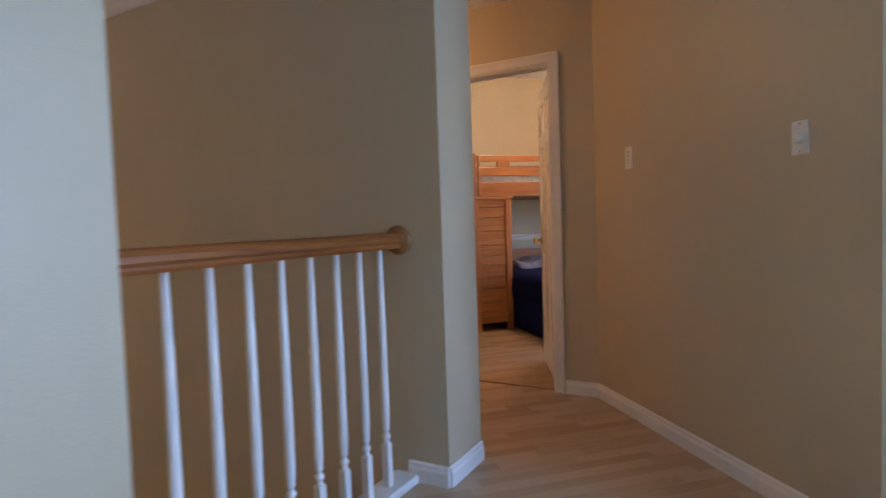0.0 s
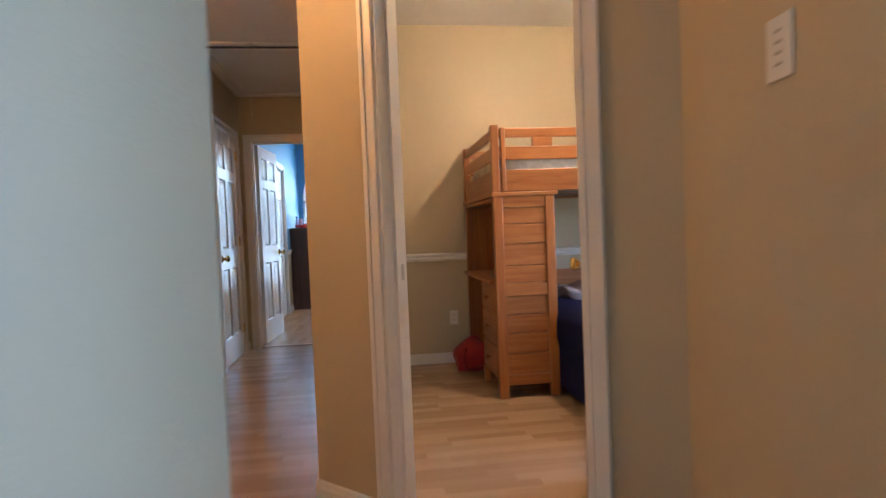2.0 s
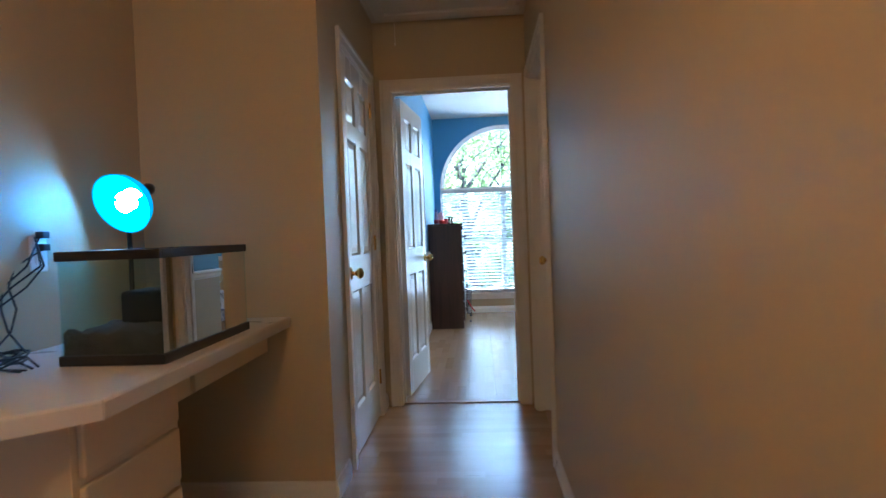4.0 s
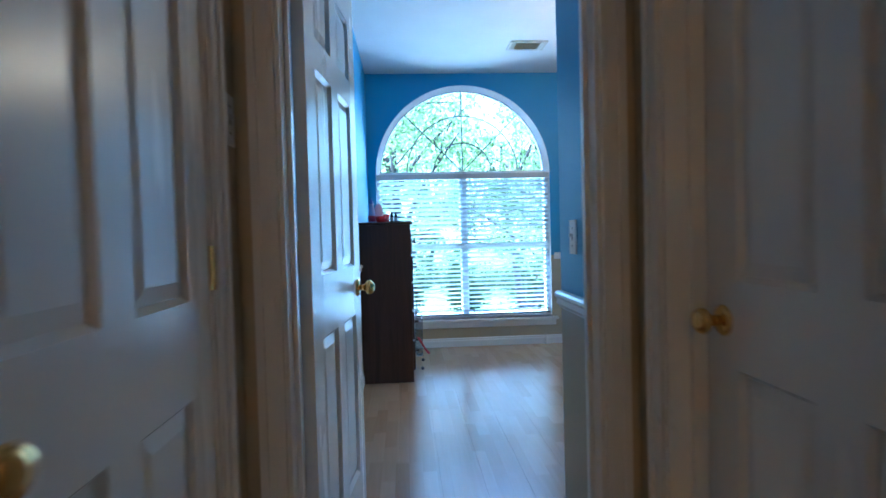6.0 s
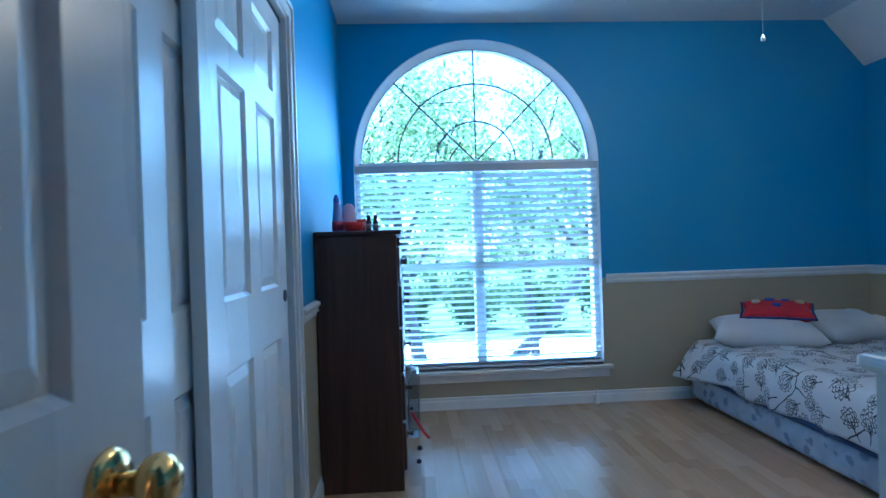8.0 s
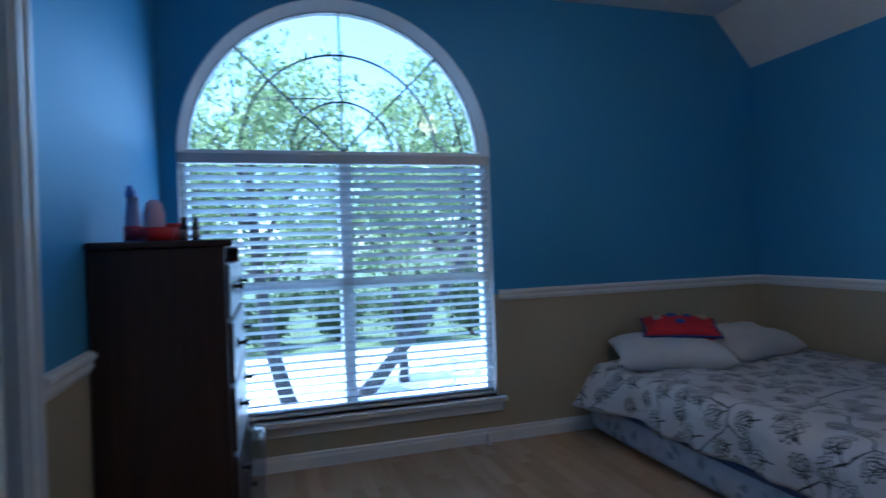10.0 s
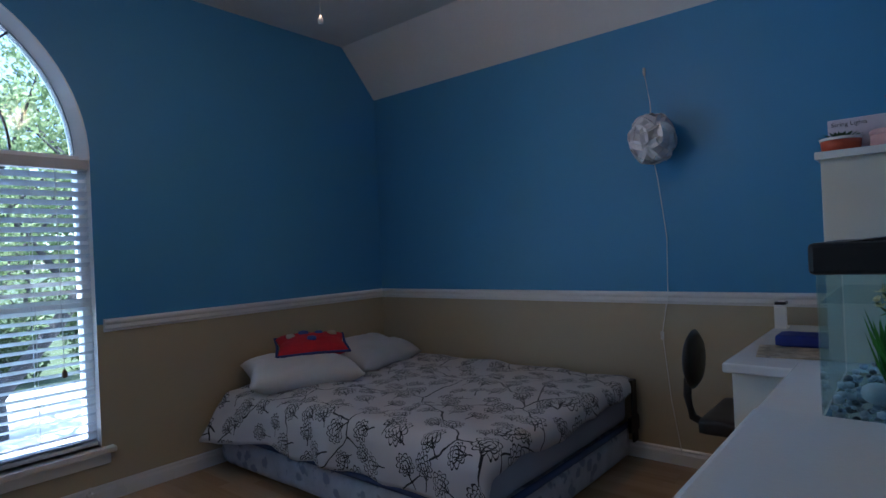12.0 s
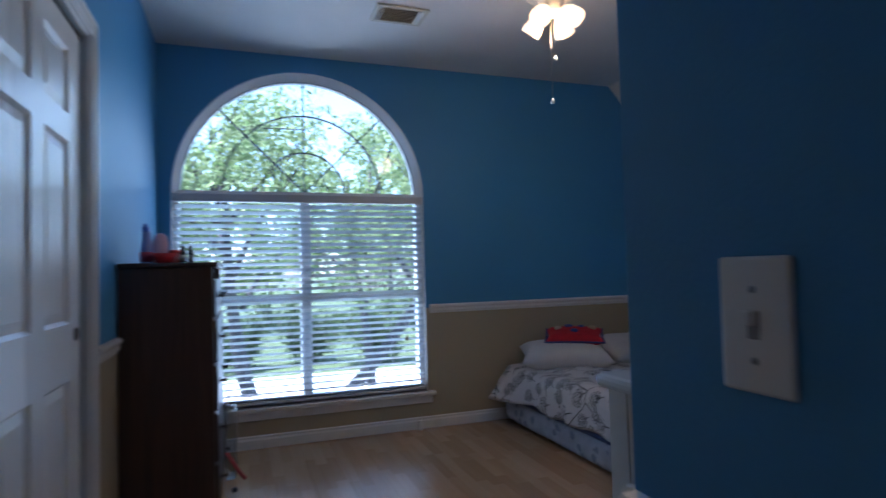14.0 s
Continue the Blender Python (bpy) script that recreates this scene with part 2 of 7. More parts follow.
def floral(name):
    """White cotton with black line flowers: petal outlines inside round heads, thin branching stems."""
    m = bpy.data.materials.new(name)
    m.use_nodes = True
    nt = m.node_tree
    b = nt.nodes["Principled BSDF"]
    uv = nt.nodes.new("ShaderNodeUVMap")
    uv.uv_map = "cloth"
    warp = nt.nodes.new("ShaderNodeTexNoise")
    warp.inputs["Scale"].default_value = 9
    nt.links.new(uv.outputs[0], warp.inputs["Vector"])
    wadd = nt.nodes.new("ShaderNodeVectorMath")
    wadd.operation = "MULTIPLY_ADD"
    wadd.inputs[1].default_value = (0.05, 0.05, 0.0)
    nt.links.new(warp.outputs["Color"], wadd.inputs[0])
    nt.links.new(uv.outputs[0], wadd.inputs[2])

    def vor(scale, feature, src):
        v = nt.nodes.new("ShaderNodeTexVoronoi")
        v.voronoi_dimensions, v.feature = "2D", feature
        v.inputs["Scale"].default_value = scale
        nt.links.new(src, v.inputs["Vector"])
        return v.outputs["Distance"]

    def rng(src, a, c, lo=0.0, hi=1.0):
        n = nt.nodes.new("ShaderNodeMapRange")
        n.inputs["From Min"].default_value, n.inputs["From Max"].default_value = a, c
        n.inputs["To Min"].default_value, n.inputs["To Max"].default_value = lo, hi
        nt.links.new(src, n.inputs[0])
        return n.outputs[0]

    def calc(kind, *args):
        n = nt.nodes.new("ShaderNodeMath")
        n.operation = kind
        for k, a in enumerate(args):
            if isinstance(a, (int, float)):
                n.inputs[k].default_value = a
            else:
                nt.links.new(a, n.inputs[k])
        return n.outputs[0]

    def line(d, w):
        """Ink where a distance is under a width."""
        return rng(calc("ABSOLUTE", d), w, w * 1.35, 1, 0)

    # one flower head a cell, each turned its own way, on a stem that runs to the cell's edge
    big = nt.nodes.new("ShaderNodeVectorMath")
    big.operation = "SCALE"
    big.inputs["Scale"].default_value = 7.8
    nt.links.new(wadd.outputs[0], big.inputs[0])
    cell = nt.nodes.new("ShaderNodeTexVoronoi")
    cell.voronoi_dimensions, cell.feature = "2D", "F1"
    cell.inputs["Scale"].default_value, cell.inputs["Randomness"].default_value = 1.0, 0.75
    nt.links.new(big.outputs[0], cell.inputs["Vector"])
    loc = nt.nodes.new("ShaderNodeVectorMath")
    loc.operation = "SUBTRACT"
    nt.links.new(big.outputs[0], loc.inputs[0])
    nt.links.new(cell.outputs["Position"], loc.inputs[1])
    pick = nt.nodes.new("ShaderNodeSeparateColor")
    nt.links.new(cell.outputs["Color"], pick.inputs[0])
    spin = nt.nodes.new("ShaderNodeVectorRotate")
    spin.rotation_type = "Z_AXIS"
    nt.links.new(loc.outputs[0], spin.inputs["Vector"])
    nt.links.new(calc("MULTIPLY_ADD", pick.outputs[0], 2.2, -0.4), spin.inputs["Angle"])
    axes = nt.nodes.new("ShaderNodeSeparateXYZ")
    nt.links.new(spin.outputs[0], axes.inputs[0])
    x, y = axes.outputs[0], axes.outputs[1]
    rad = calc("SQRT", calc("ADD", calc("MULTIPLY", x, x), calc("MULTIPLY", y, y)))
    ang = calc("ARCTAN2", x, y)
    size = calc("MULTIPLY_ADD", pick.outputs[1], 0.14, 0.29)
    head = None
    inner = None
    for k, (n, f) in enumerate(((2.0, 0.38), (3.5, 0.70), (5.0, 1.0))):
        lobe = calc("ABSOLUTE", calc("SINE", calc("MULTIPLY_ADD", ang, n, 0.9 * k)))
        edge = calc("MULTIPLY", calc("MULTIPLY", size, f), calc("MULTIPLY_ADD", lobe, 0.26, 0.78))
        ringk = line(calc("SUBTRACT", rad, edge), 0.017)
        ribs = calc("MULTIPLY", line(lobe, 0.10), calc("LESS_THAN", rad, edge))
        if inner is not None:
            ribs = calc("MULTIPLY", ribs, calc("GREATER_THAN", rad, inner))
        both = calc("MAXIMUM", ringk, ribs)
        head = both if head is None else calc("MAXIMUM", head, both)
        inner = edge
    stalk = calc("MULTIPLY", line(x, 0.017), calc("LESS_THAN", y, 0.0))
    fork = calc("MULTIPLY", line(calc("SUBTRACT", calc("ABSOLUTE", x), calc("MULTIPLY", calc("ADD", y, size), 0.55)), 0.012), calc("MULTIPLY", calc("LESS_THAN", y, 0.0), calc("LESS_THAN", rad, size)))
    stems = calc("MULTIPLY", rng(vor(2.4, "DISTANCE_TO_EDGE", wadd.outputs[0]), 0.006, 0.010, 1, 0), calc("GREATER_THAN", rad, inner))
    ink = calc("MAXIMUM", calc("MAXIMUM", head, stalk), calc("MAXIMUM", fork, stems))
    mix = nt.nodes.new("ShaderNodeMix")
    mix.data_type = "RGBA"
    mix.inputs["A"].default_value, mix.inputs["B"].default_value = (0.56, 0.54, 0.54, 1), (0.006, 0.007, 0.010, 1)
    nt.links.new(ink, mix.inputs["Factor"])
    nt.links.new(mix.outputs["Result"], b.inputs["Base Color"])
    b.inputs["Roughness"].default_value = 0.85
    b.inputs["Sheen Weight"].default_value = 0.2
    return m


M_BEIGE = material("beige_wall_paint", (0.54, 0.45, 0.30), 0.45, vary=0.05, scale=1.6, fine=170, bump=0.35)
M_TAN = material("tan_wainscot_paint", (0.45, 0.385, 0.255), 0.45, vary=0.05, scale=1.6, fine=170, bump=0.35)
M_BLUE = material("blue_wall_paint", (0.092, 0.30, 0.54), 0.45, spec=0.3, vary=0.05, scale=1.6, fine=170, bump=0.3)
M_CEIL = material("white_ceiling_texture", (0.78, 0.76, 0.72), 0.8, vary=0.05, scale=3, fine=55, bump=0.6)
M_WHITE = material("white_gloss_paint", (0.80, 0.78, 0.74), 0.30, vary=0.03, scale=4, fine=90, bump=0.03)
M_DOOR = material("white_door_paint", (0.80, 0.78, 0.73), 0.26, vary=0.04, scale=3, fine=70, bump=0.22, stretch=(1, 1, 0.12))
M_BRASS = material("polished_brass", (0.85, 0.58, 0.20), 0.16, 1.0, vary=0.1, scale=30)
M_STEEL = material("brushed_steel", (0.55, 0.53, 0.50), 0.32, 1.0, vary=0.1, scale=30)
M_PLATE = material("white_plastic_plate", (0.82, 0.80, 0.75), 0.35, vary=0.03)
M_GREY = material("grey_plastic", (0.25, 0.24, 0.23), 0.4, vary=0.05)
M_BLACK = material("black_plastic", (0.015, 0.015, 0.017), 0.38, vary=0.2)
M_PULL = material("antique_bronze_pull", (0.05, 0.04, 0.035), 0.3, 0.9)
# near-black of dark parts, also painted as shade in slots and vents
M_DARK = material("slot_shade_dark_parts", (0.02, 0.018, 0.015), 0.8, vary=0.2)
M_LAMX = laminate("laminate_boards_x", "X")
M_LAMY = laminate("laminate_boards_y", "Y")
M_PINE_X = wood("honey_pine_x", (0.42, 0.175, 0.052), (0.26, 0.085, 0.021), 0.35, "X", knots=True)
M_PINE_Y = wood("honey_pine_y", (0.42, 0.175, 0.052), (0.26, 0.085, 0.021), 0.35, "Y", knots=True)
M_PINE_Z = wood("honey_pine_z", (0.40, 0.165, 0.049), (0.25, 0.082, 0.020), 0.35, "Z")
M_OAK = wood("oak_handrail", (0.37, 0.165, 0.05), (0.16, 0.06, 0.018), 0.28, "Y", 1.6)
M_THRESH = wood("oak_threshold", (0.36, 0.19, 0.075), (0.22, 0.10, 0.035), 0.4, "X")
M_EXPRESSO = wood("dark_walnut_veneer", (0.060, 0.026, 0.019), (0.020, 0.010, 0.008), 0.36, "Z")
M_GLASS = glass("clear_glass", (0.86, 0.95, 1.0))
M_TANKGLASS = glass("tank_glass", (0.74, 0.89, 0.91))


# ---- mesh helpers ----


def box(bm, x0, x1, y0, y1, z0, z1, bevel=0.0, m=None):
    """A box, its edges bevelled where asked, turned by m."""
    vs = bmesh.ops.create_cube(bm, size=1.0)["verts"]
    for v in vs:
        v.co = Vector(((x0 + x1) / 2 + v.co.x * (x1 - x0), (y0 + y1) / 2 + v.co.y * (y1 - y0), (z0 + z1) / 2 + v.co.z * (z1 - z0)))
    if bevel:
        es = list({e for v in vs for e in v.link_edges})
        out = bmesh.ops.bevel(bm, geom=es, offset=bevel, segments=2, profile=0.5, affect="EDGES")
        vs = list({v for f in out["faces"] for v in f.verts} | {v for v in vs if v.is_valid})
    if m is not None:
        bmesh.ops.transform(bm, matrix=m, verts=[v for v in vs if v.is_valid])
    return vs


def boxes(*specs, bevel=0.0, m=None):
    bm = bmesh.new()
    for s in specs:
        box(bm, *s, bevel=bevel, m=m)
    return bm


def sheet(x0, x1, y0, y1, z0, z1):
    """One face in the middle of a thin slab: a pane."""
    bm = bmesh.new()
    if x1 - x0 < y1 - y0 and x1 - x0 < z1 - z0:
        x = (x0 + x1) / 2
        q = ((x, y0, z0), (x, y1, z0), (x, y1, z1), (x, y0, z1))
    elif y1 - y0 < z1 - z0:
        y = (y0 + y1) / 2
        q = ((x0, y, z0), (x1, y, z0), (x1, y, z1), (x0, y, z1))
    else:
        z = (z0 + z1) / 2
        q = ((x0, y0, z), (x1, y0, z), (x1, y1, z), (x0, y1, z))
    bm.faces.new([bm.verts.new(p) for p in q])
    return bm


def lathe(profile, steps=24, m=None, bm=None):
    """A turned shape from rows of radius and height."""
    bm = bm or bmesh.new()
    rings = []
    for r, z in profile:
        rings.append([bm.verts.new((r * math.cos(2 * math.pi * k / steps), r * math.sin(2 * math.pi * k / steps), z)) for k in range(steps)])
    made = [v for ring in rings for v in ring]
    for a, c in zip(rings, rings[1:]):
        for k in range(steps):
            f = bm.faces.new((a[k], a[(k + 1) % steps], c[(k + 1) % steps], c[k]))
            f.smooth = True
    for ring, flip in ((rings[0], True), (rings[-1], False)):
        if (ring[0].co - ring[steps // 2].co).length > 0.0005:
            bm.faces.new(ring[::-1] if flip else ring)
    if m is not None:
        bmesh.ops.transform(bm, matrix=m, verts=made)
    return bm


def tube(points, radius, sides=8, bm=None):
    """A round cord or bar along points."""
    bm = bm or bmesh.new()
    pts = [Vector(p) for p in points]
    rings = []
    for k, p in enumerate(pts):
        d = (pts[min(k + 1, len(pts) - 1)] - pts[max(k - 1, 0)]).normalized()
        side = d.cross(Vector((0, 0, 1)) if abs(d.z) < 0.9 else Vector((1, 0, 0))).normalized()
        up = side.cross(d)
        rings.append([bm.verts.new(p + radius * (math.cos(2 * math.pi * j / sides) * side + math.sin(2 * math.pi * j / sides) * up)) for j in range(sides)])
    for a, c in zip(rings, rings[1:]):
        for j in range(sides):
            bm.faces.new((a[j], a[(j + 1) % sides], c[(j + 1) % sides], c[j])).smooth = True
    bm.faces.new(rings[0][::-1])
    bm.faces.new(rings[-1])
    return bm


def sweep(bm, p0, p1, profile, out):
    """A moulding from p0 to p1; profile rows are (distance from the wall, height)."""
    p0, p1, out = Vector(p0), Vector(p1), Vector(out)
    ends = [[bm.verts.new(p + out * d + Vector((0, 0, h))) for d, h in profile] for p in (p0, p1)]
    n = len(profile)
    for k in range(n):
        bm.faces.new((ends[0][k], ends[0][(k + 1) % n], ends[1][(k + 1) % n], ends[1][k]))
    bm.faces.new(ends[0][::-1])
    bm.faces.new(ends[1])
    bmesh.ops.recalc_face_normals(bm, faces=bm.faces[:])


def link(name, bm, mats, smooth=False):
    me = bpy.data.meshes.new(name)
    bmesh.ops.recalc_face_normals(bm, faces=bm.faces[:])
    bm.to_mesh(me)
    bm.free()
    for m in mats if isinstance(mats, (list, tuple)) else [mats]:
        me.materials.append(m)
    if smooth:
        for p in me.polygons:
            p.use_smooth = True
    return new(name, me)


def part(name, bm, mat, parent, label="", smooth=False):
    ob = link(name, bm, mat, smooth)
    ob.parent = parent
    if label:
        ob["label"] = label
    return ob


def thing(name, label, category, at=(0, 0, 0), group="", kind=""):
    ob = new(name)
    ob.empty_display_size = 0.05
    ob.location = at
    return tagged(ob, label, category, group, kind)


def structure(name, bm, mat, label, category=""):
    return tagged(link(name, bm, mat), label, category or name.split("_")[0], kind="structure")


def grid_wall(p0, p1, z0, z1, thick, holes=(), split=None):
    """A wall from p0 to p1 with its face on the line and its thickness to the left of it. holes: (u0, u1, za, zb).
    Faces: 0 front under the split height, 1 front over it, 2 all the rest."""
    bm = bmesh.new()
    a, c = Vector((*p0, 0)), Vector((*p1, 0))
    d = (c - a).normalized()
    n = Vector((-d.y, d.x, 0))
    length = (c - a).length
    us = sorted({0.0, length, *[h[0] for h in holes], *[h[1] for h in holes]})
    zs = sorted({z0, z1, *[h[2] for h in holes], *[h[3] for h in holes], *([split] if split else [])})
    us, zs = [u for u in us if 0 <= u <= length], [z for z in zs if z0 <= z <= z1]

    def solid(i, j):
        if not (0 <= i < len(us) - 1 and 0 <= j < len(zs) - 1):
            return False
        u, z = (us[i] + us[i + 1]) / 2, (zs[j] + zs[j + 1]) / 2
        return not any(h[0] < u < h[1] and h[2] < z < h[3] for h in holes)

    cache = {}

    def at(u, z, side):
        key = (round(u, 5), round(z, 5), side)
        if key not in cache:
            cache[key] = bm.verts.new(a + d * u + n * (thick * side) + Vector((0, 0, z)))
        return cache[key]

    for i in range(len(us) - 1):
        for j in range(len(zs) - 1):
            if not solid(i, j):
                continue
            u0, u1, za, zb = us[i], us[i + 1], zs[j], zs[j + 1]
            f = bm.faces.new((at(u0, za, 0), at(u1, za, 0), at(u1, zb, 0), at(u0, zb, 0)))
            f.material_index = 1 if split and za >= split - 1e-6 else 0
            bm.faces.new((at(u0, za, 1), at(u0, zb, 1), at(u1, zb, 1), at(u1, za, 1))).material_index = 2
            for ok, (ua, ub, zc, zd) in ((solid(i - 1, j), (u0, u0, za, zb)), (solid(i + 1, j), (u1, u1, za, zb)), (solid(i, j - 1), (u0, u1, za, za)), (solid(i, j + 1), (u0, u1, zb, zb))):
                if not ok:
                    q = (at(ua, zc, 0), at(ub, zd, 0), at(ub, zd, 1), at(ua, zc, 1))
                    bm.faces.new(q).material_index = 2
    return bm


def wall(name, p0, p1, z0, z1, thick, label, holes=(), low=None, high=None, back=None, split=None):
    low = low or M_BEIGE
    return structure(name, grid_wall(p0, p1, z0, z1, thick, holes, split), [low, high or low, back or low], label, "wall")


BASE = [(0, 0), (0.014, 0), (0.014, 0.055), (0.009, 0.068), (0.009, 0.078), (0.004, 0.085), (0, 0.085)]
RAIL = [(0, -0.038), (0.008, -0.038), (0.010, -0.028), (0.018, -0.022), (0.016, -0.004), (0.026, 0.006), (0.026, 0.016), (0.018, 0.024), (0, 0.026)]
CROWN = [(0, -0.09), (0.012, -0.09), (0.02, -0.06), (0.05, -0.03), (0.07, -0.012), (0.07, 0), (0, 0)]


def moulding(name, runs, profile, label, z=0.0, mat=None):
    """Runs of (x0, y0, x1, y1); the room lies to the right of each run."""
    for x0, y0, x1, y1 in runs:
        d = Vector((x1 - x0, y1 - y0, 0)).normalized()
        bm = bmesh.new()
        sweep(bm, (x0, y0, z), (x1, y1, z), profile, (d.y, -d.x, 0))
        structure(name, bm, mat or M_WHITE, label, "trim")

# ---- the large structure ----
H_HALL, H_BLUE, H_BUNK = 2.46, 2.67, 2.75
WY = 4.205            # window wall of the blue room
WX0, WX1, WZ0, WZ1 = 0.322, 2.028, 0.27, 1.70
WC, WR = (WX0 + WX1) / 2, (WX1 - WX0) / 2
RX = 4.0              # its wall beside the bed
SY = 0.705            # its wall behind the desk
LX = 0.243            # its wall with the closet
RAILZ = 0.875

# hall, nook and landing
wall("wall_hall_left", (0.20, 0.0), (0.20, -1.31), 0, H_HALL, -0.115, "beige painted hall wall with a white panelled door", [(0.18, 0.94, -1, 2.035)])
wall("wall_nook_back", (0.085, -1.31), (-0.58, -1.31), 0, H_HALL, -0.12, "beige painted wall at the end of the desk nook")
wall("wall_nook_end", (-0.58, -3.20), (-0.38, -3.43), 0, H_HALL, -0.1, "beige painted wall closing the nook")
wall("wall_nook_left", (-0.58, -1.31), (-0.58, -3.20), 0, H_HALL, -0.12, "beige painted nook wall lit blue by the lamp")
wall("wall_hall_right", (1.163, -3.41), (1.163, 0.0), 0, H_BUNK, -0.115, "plain beige painted hall wall", [(2.47, 3.27, -1, 2.035)])
wall("wall_bunk_door", (2.195, -4.445), (1.163, -3.413), 0, H_BUNK, -0.115, "beige painted diagonal wall with an open doorway", [(0.265, 1.05, -1, 2.035)])
wall("wall_landing_right", (2.09, -6.19), (2.195, -4.445), 0, H_HALL, -0.115, "beige painted landing wall with two switch plates")
wall("wall_landing_angle", (3.54, -7.64), (2.09, -6.19), 0, H_HALL, -0.115, "beige painted angled landing wall")
wall("wall_blue_door", (1.163, 0.0), (0.20, 0.0), 0, H_BLUE, -0.115, "wall with the doorway between hall and blue bedroom", [(0.085, 0.870, -1, 2.035)], back=M_BLUE)
# wall that carries the railing opening, and the foyer wall behind the railing
wall("wall_stair", (1.0, -5.25), (-0.60, -3.65), -3.4, H_HALL, -0.311, "tall beige painted wall beyond the railing")
wall("wall_landing_left", (0.06, -6.19), (-2.3, -8.55), 0, H_HALL, -0.40, "beige painted landing wall that ends at the railing")
wall("wall_landing_back", (-2.3, -9.3), (3.6, -9.3), 0, H_HALL, -0.12, "plain beige painted landing wall")
wall("wall_landing_side", (3.6, -9.3), (3.6, -7.50), 0, H_HALL, -0.12, "beige painted landing wall with a window", [(0.3, 1.5, 0.7, 2.1)])
wall("wall_landing_corner", (-2.3, -8.55), (-2.3, -9.3), 0, H_HALL, -0.12, "plain beige painted wall")
# bunk room
wall("wall_bunk_back", (1.28, -1.15), (4.6, -1.15), 0, H_BUNK, 0.12, "cream painted bunk room wall with a chair rail", split=0.875, low=M_BEIGE, high=M_BEIGE)
wall("wall_bunk_right", (4.6, -1.15), (4.6, -4.7), 0, H_BUNK, 0.12, "beige painted bunk room wall with a window", [(1.6, 2.7, 0.7, 2.0)])
wall("wall_bunk_front", (4.6, -4.7), (2.31, -4.7), 0, H_BUNK, 0.12, "plain beige painted bunk room wall")
# blue room
CL0, CL1 = 0.99, 2.48  # closet opening
wall("wall_closet", (LX, 0.115), (LX, WY), 0, H_BLUE, 0.12, "bright blue over beige wall with a closet", [(CL0 - 0.115, CL1 - 0.115, -1, 2.03)], low=M_TAN, high=M_BLUE, split=RAILZ)
wall("wall_bed_side", (RX, WY), (RX, SY), 0, H_BLUE, 0.12, "bright blue over beige bedroom wall", low=M_TAN, high=M_BLUE, split=RAILZ)
wall("wall_desk", (RX, SY), (1.283, SY), 0, H_BLUE, 0.12, "bright blue over beige wall behind the desk", low=M_TAN, high=M_BLUE, split=RAILZ)
wall("wall_alcove", (1.163, SY), (1.163, 0.115), 0, H_BLUE, 0.12, "bright blue over beige wall with a switch", back=M_BLUE, low=M_TAN, high=M_BLUE, split=RAILZ)
wall("wall_closet_back", (-0.45, 0.115), (-0.45, 3.0), 0, H_BLUE, 0.1, "plain white closet wall", low=M_WHITE)
for yy in (0.45, 2.72):
    structure("wall_closet_end", boxes((-0.45, LX - 0.12, yy, yy + 0.08, 0, H_BLUE)), M_WHITE, "plain white closet end wall", "wall")


def arch_wall(y0, y1, x_lo, x_hi, z_lo, z_hi, cx, r, wz0, wz1, split=None, steps=40):
    """A wall along x with a round-headed opening."""
    holes = [(cx - r - x_lo, cx + r - x_lo, wz0, z_hi)]
    bm = grid_wall((x_lo, y0), (x_hi, y0), z_lo, z_hi, y1 - y0, holes, split)
    arc = [(cx - r * math.cos(math.pi * k / steps), wz1 + r * math.sin(math.pi * k / steps)) for k in range(steps + 1)]
    rows = [[bm.verts.new((x, y, z)) for x, z in arc] for y in (y0, y1)]
    tops = [[bm.verts.new((x, y, z_hi)) for x, _ in arc] for y in (y0, y1)]
    for k in range(steps):
        bm.faces.new((rows[0][k], rows[0][k + 1], tops[0][k + 1], tops[0][k])).material_index = 1
        bm.faces.new((rows[1][k], tops[1][k], tops[1][k + 1], rows[1][k + 1])).material_index = 2
        bm.faces.new((rows[0][k], rows[1][k], rows[1][k + 1], rows[0][k + 1])).material_index = 2
    return bm


structure("wall_window", arch_wall(WY, WY + 0.16, LX - 0.12, RX + 0.12, 0, H_BLUE, WC, WR, WZ0, WZ1, RAILZ), [M_TAN, M_BLUE, M_WHITE], "bright blue over beige wall with an arched window", "wall")

# foyer beyond the railing
FY, FC, FR = 0.90, -2.20, 0.62
structure("wall_foyer_window", arch_wall(FY, FY + 0.16, -4.6, -0.7, -3.4, 2.40, FC, FR, -0.45, 1.18), [M_BEIGE, M_BEIGE, M_WHITE], "beige foyer wall with a tall arched window", "wall")
wall("wall_foyer_left", (-4.6, -9.0), (-4.6, FY), -3.4, 2.40, 0.12, "plain beige wall added to enclose the foyer")
wall("wall_foyer_right", (-0.72, FY), (-0.72, -3.20), -3.4, 2.40, 0.015, "plain beige wall added to enclose the foyer")
# unseen wall, added to keep sun and sky out of the foyer
structure("wall_foyer_back", boxes((-4.72, -2.39, -9.12, -9.0, -3.5, 2.45)), M_BEIGE, "plain beige wall added to enclose the foyer", "wall")
structure("floor_foyer", boxes((-4.7, 1.6, -9.2, FY + 0.1, -3.5, -3.4)), M_LAMX, "pale wood floor of the foyer below", "floor")
wall("wall_foyer_under", (1.0, -5.25), (-2.75, -9.0), -3.4, -0.16, 0.2, "beige painted foyer wall under the landing")


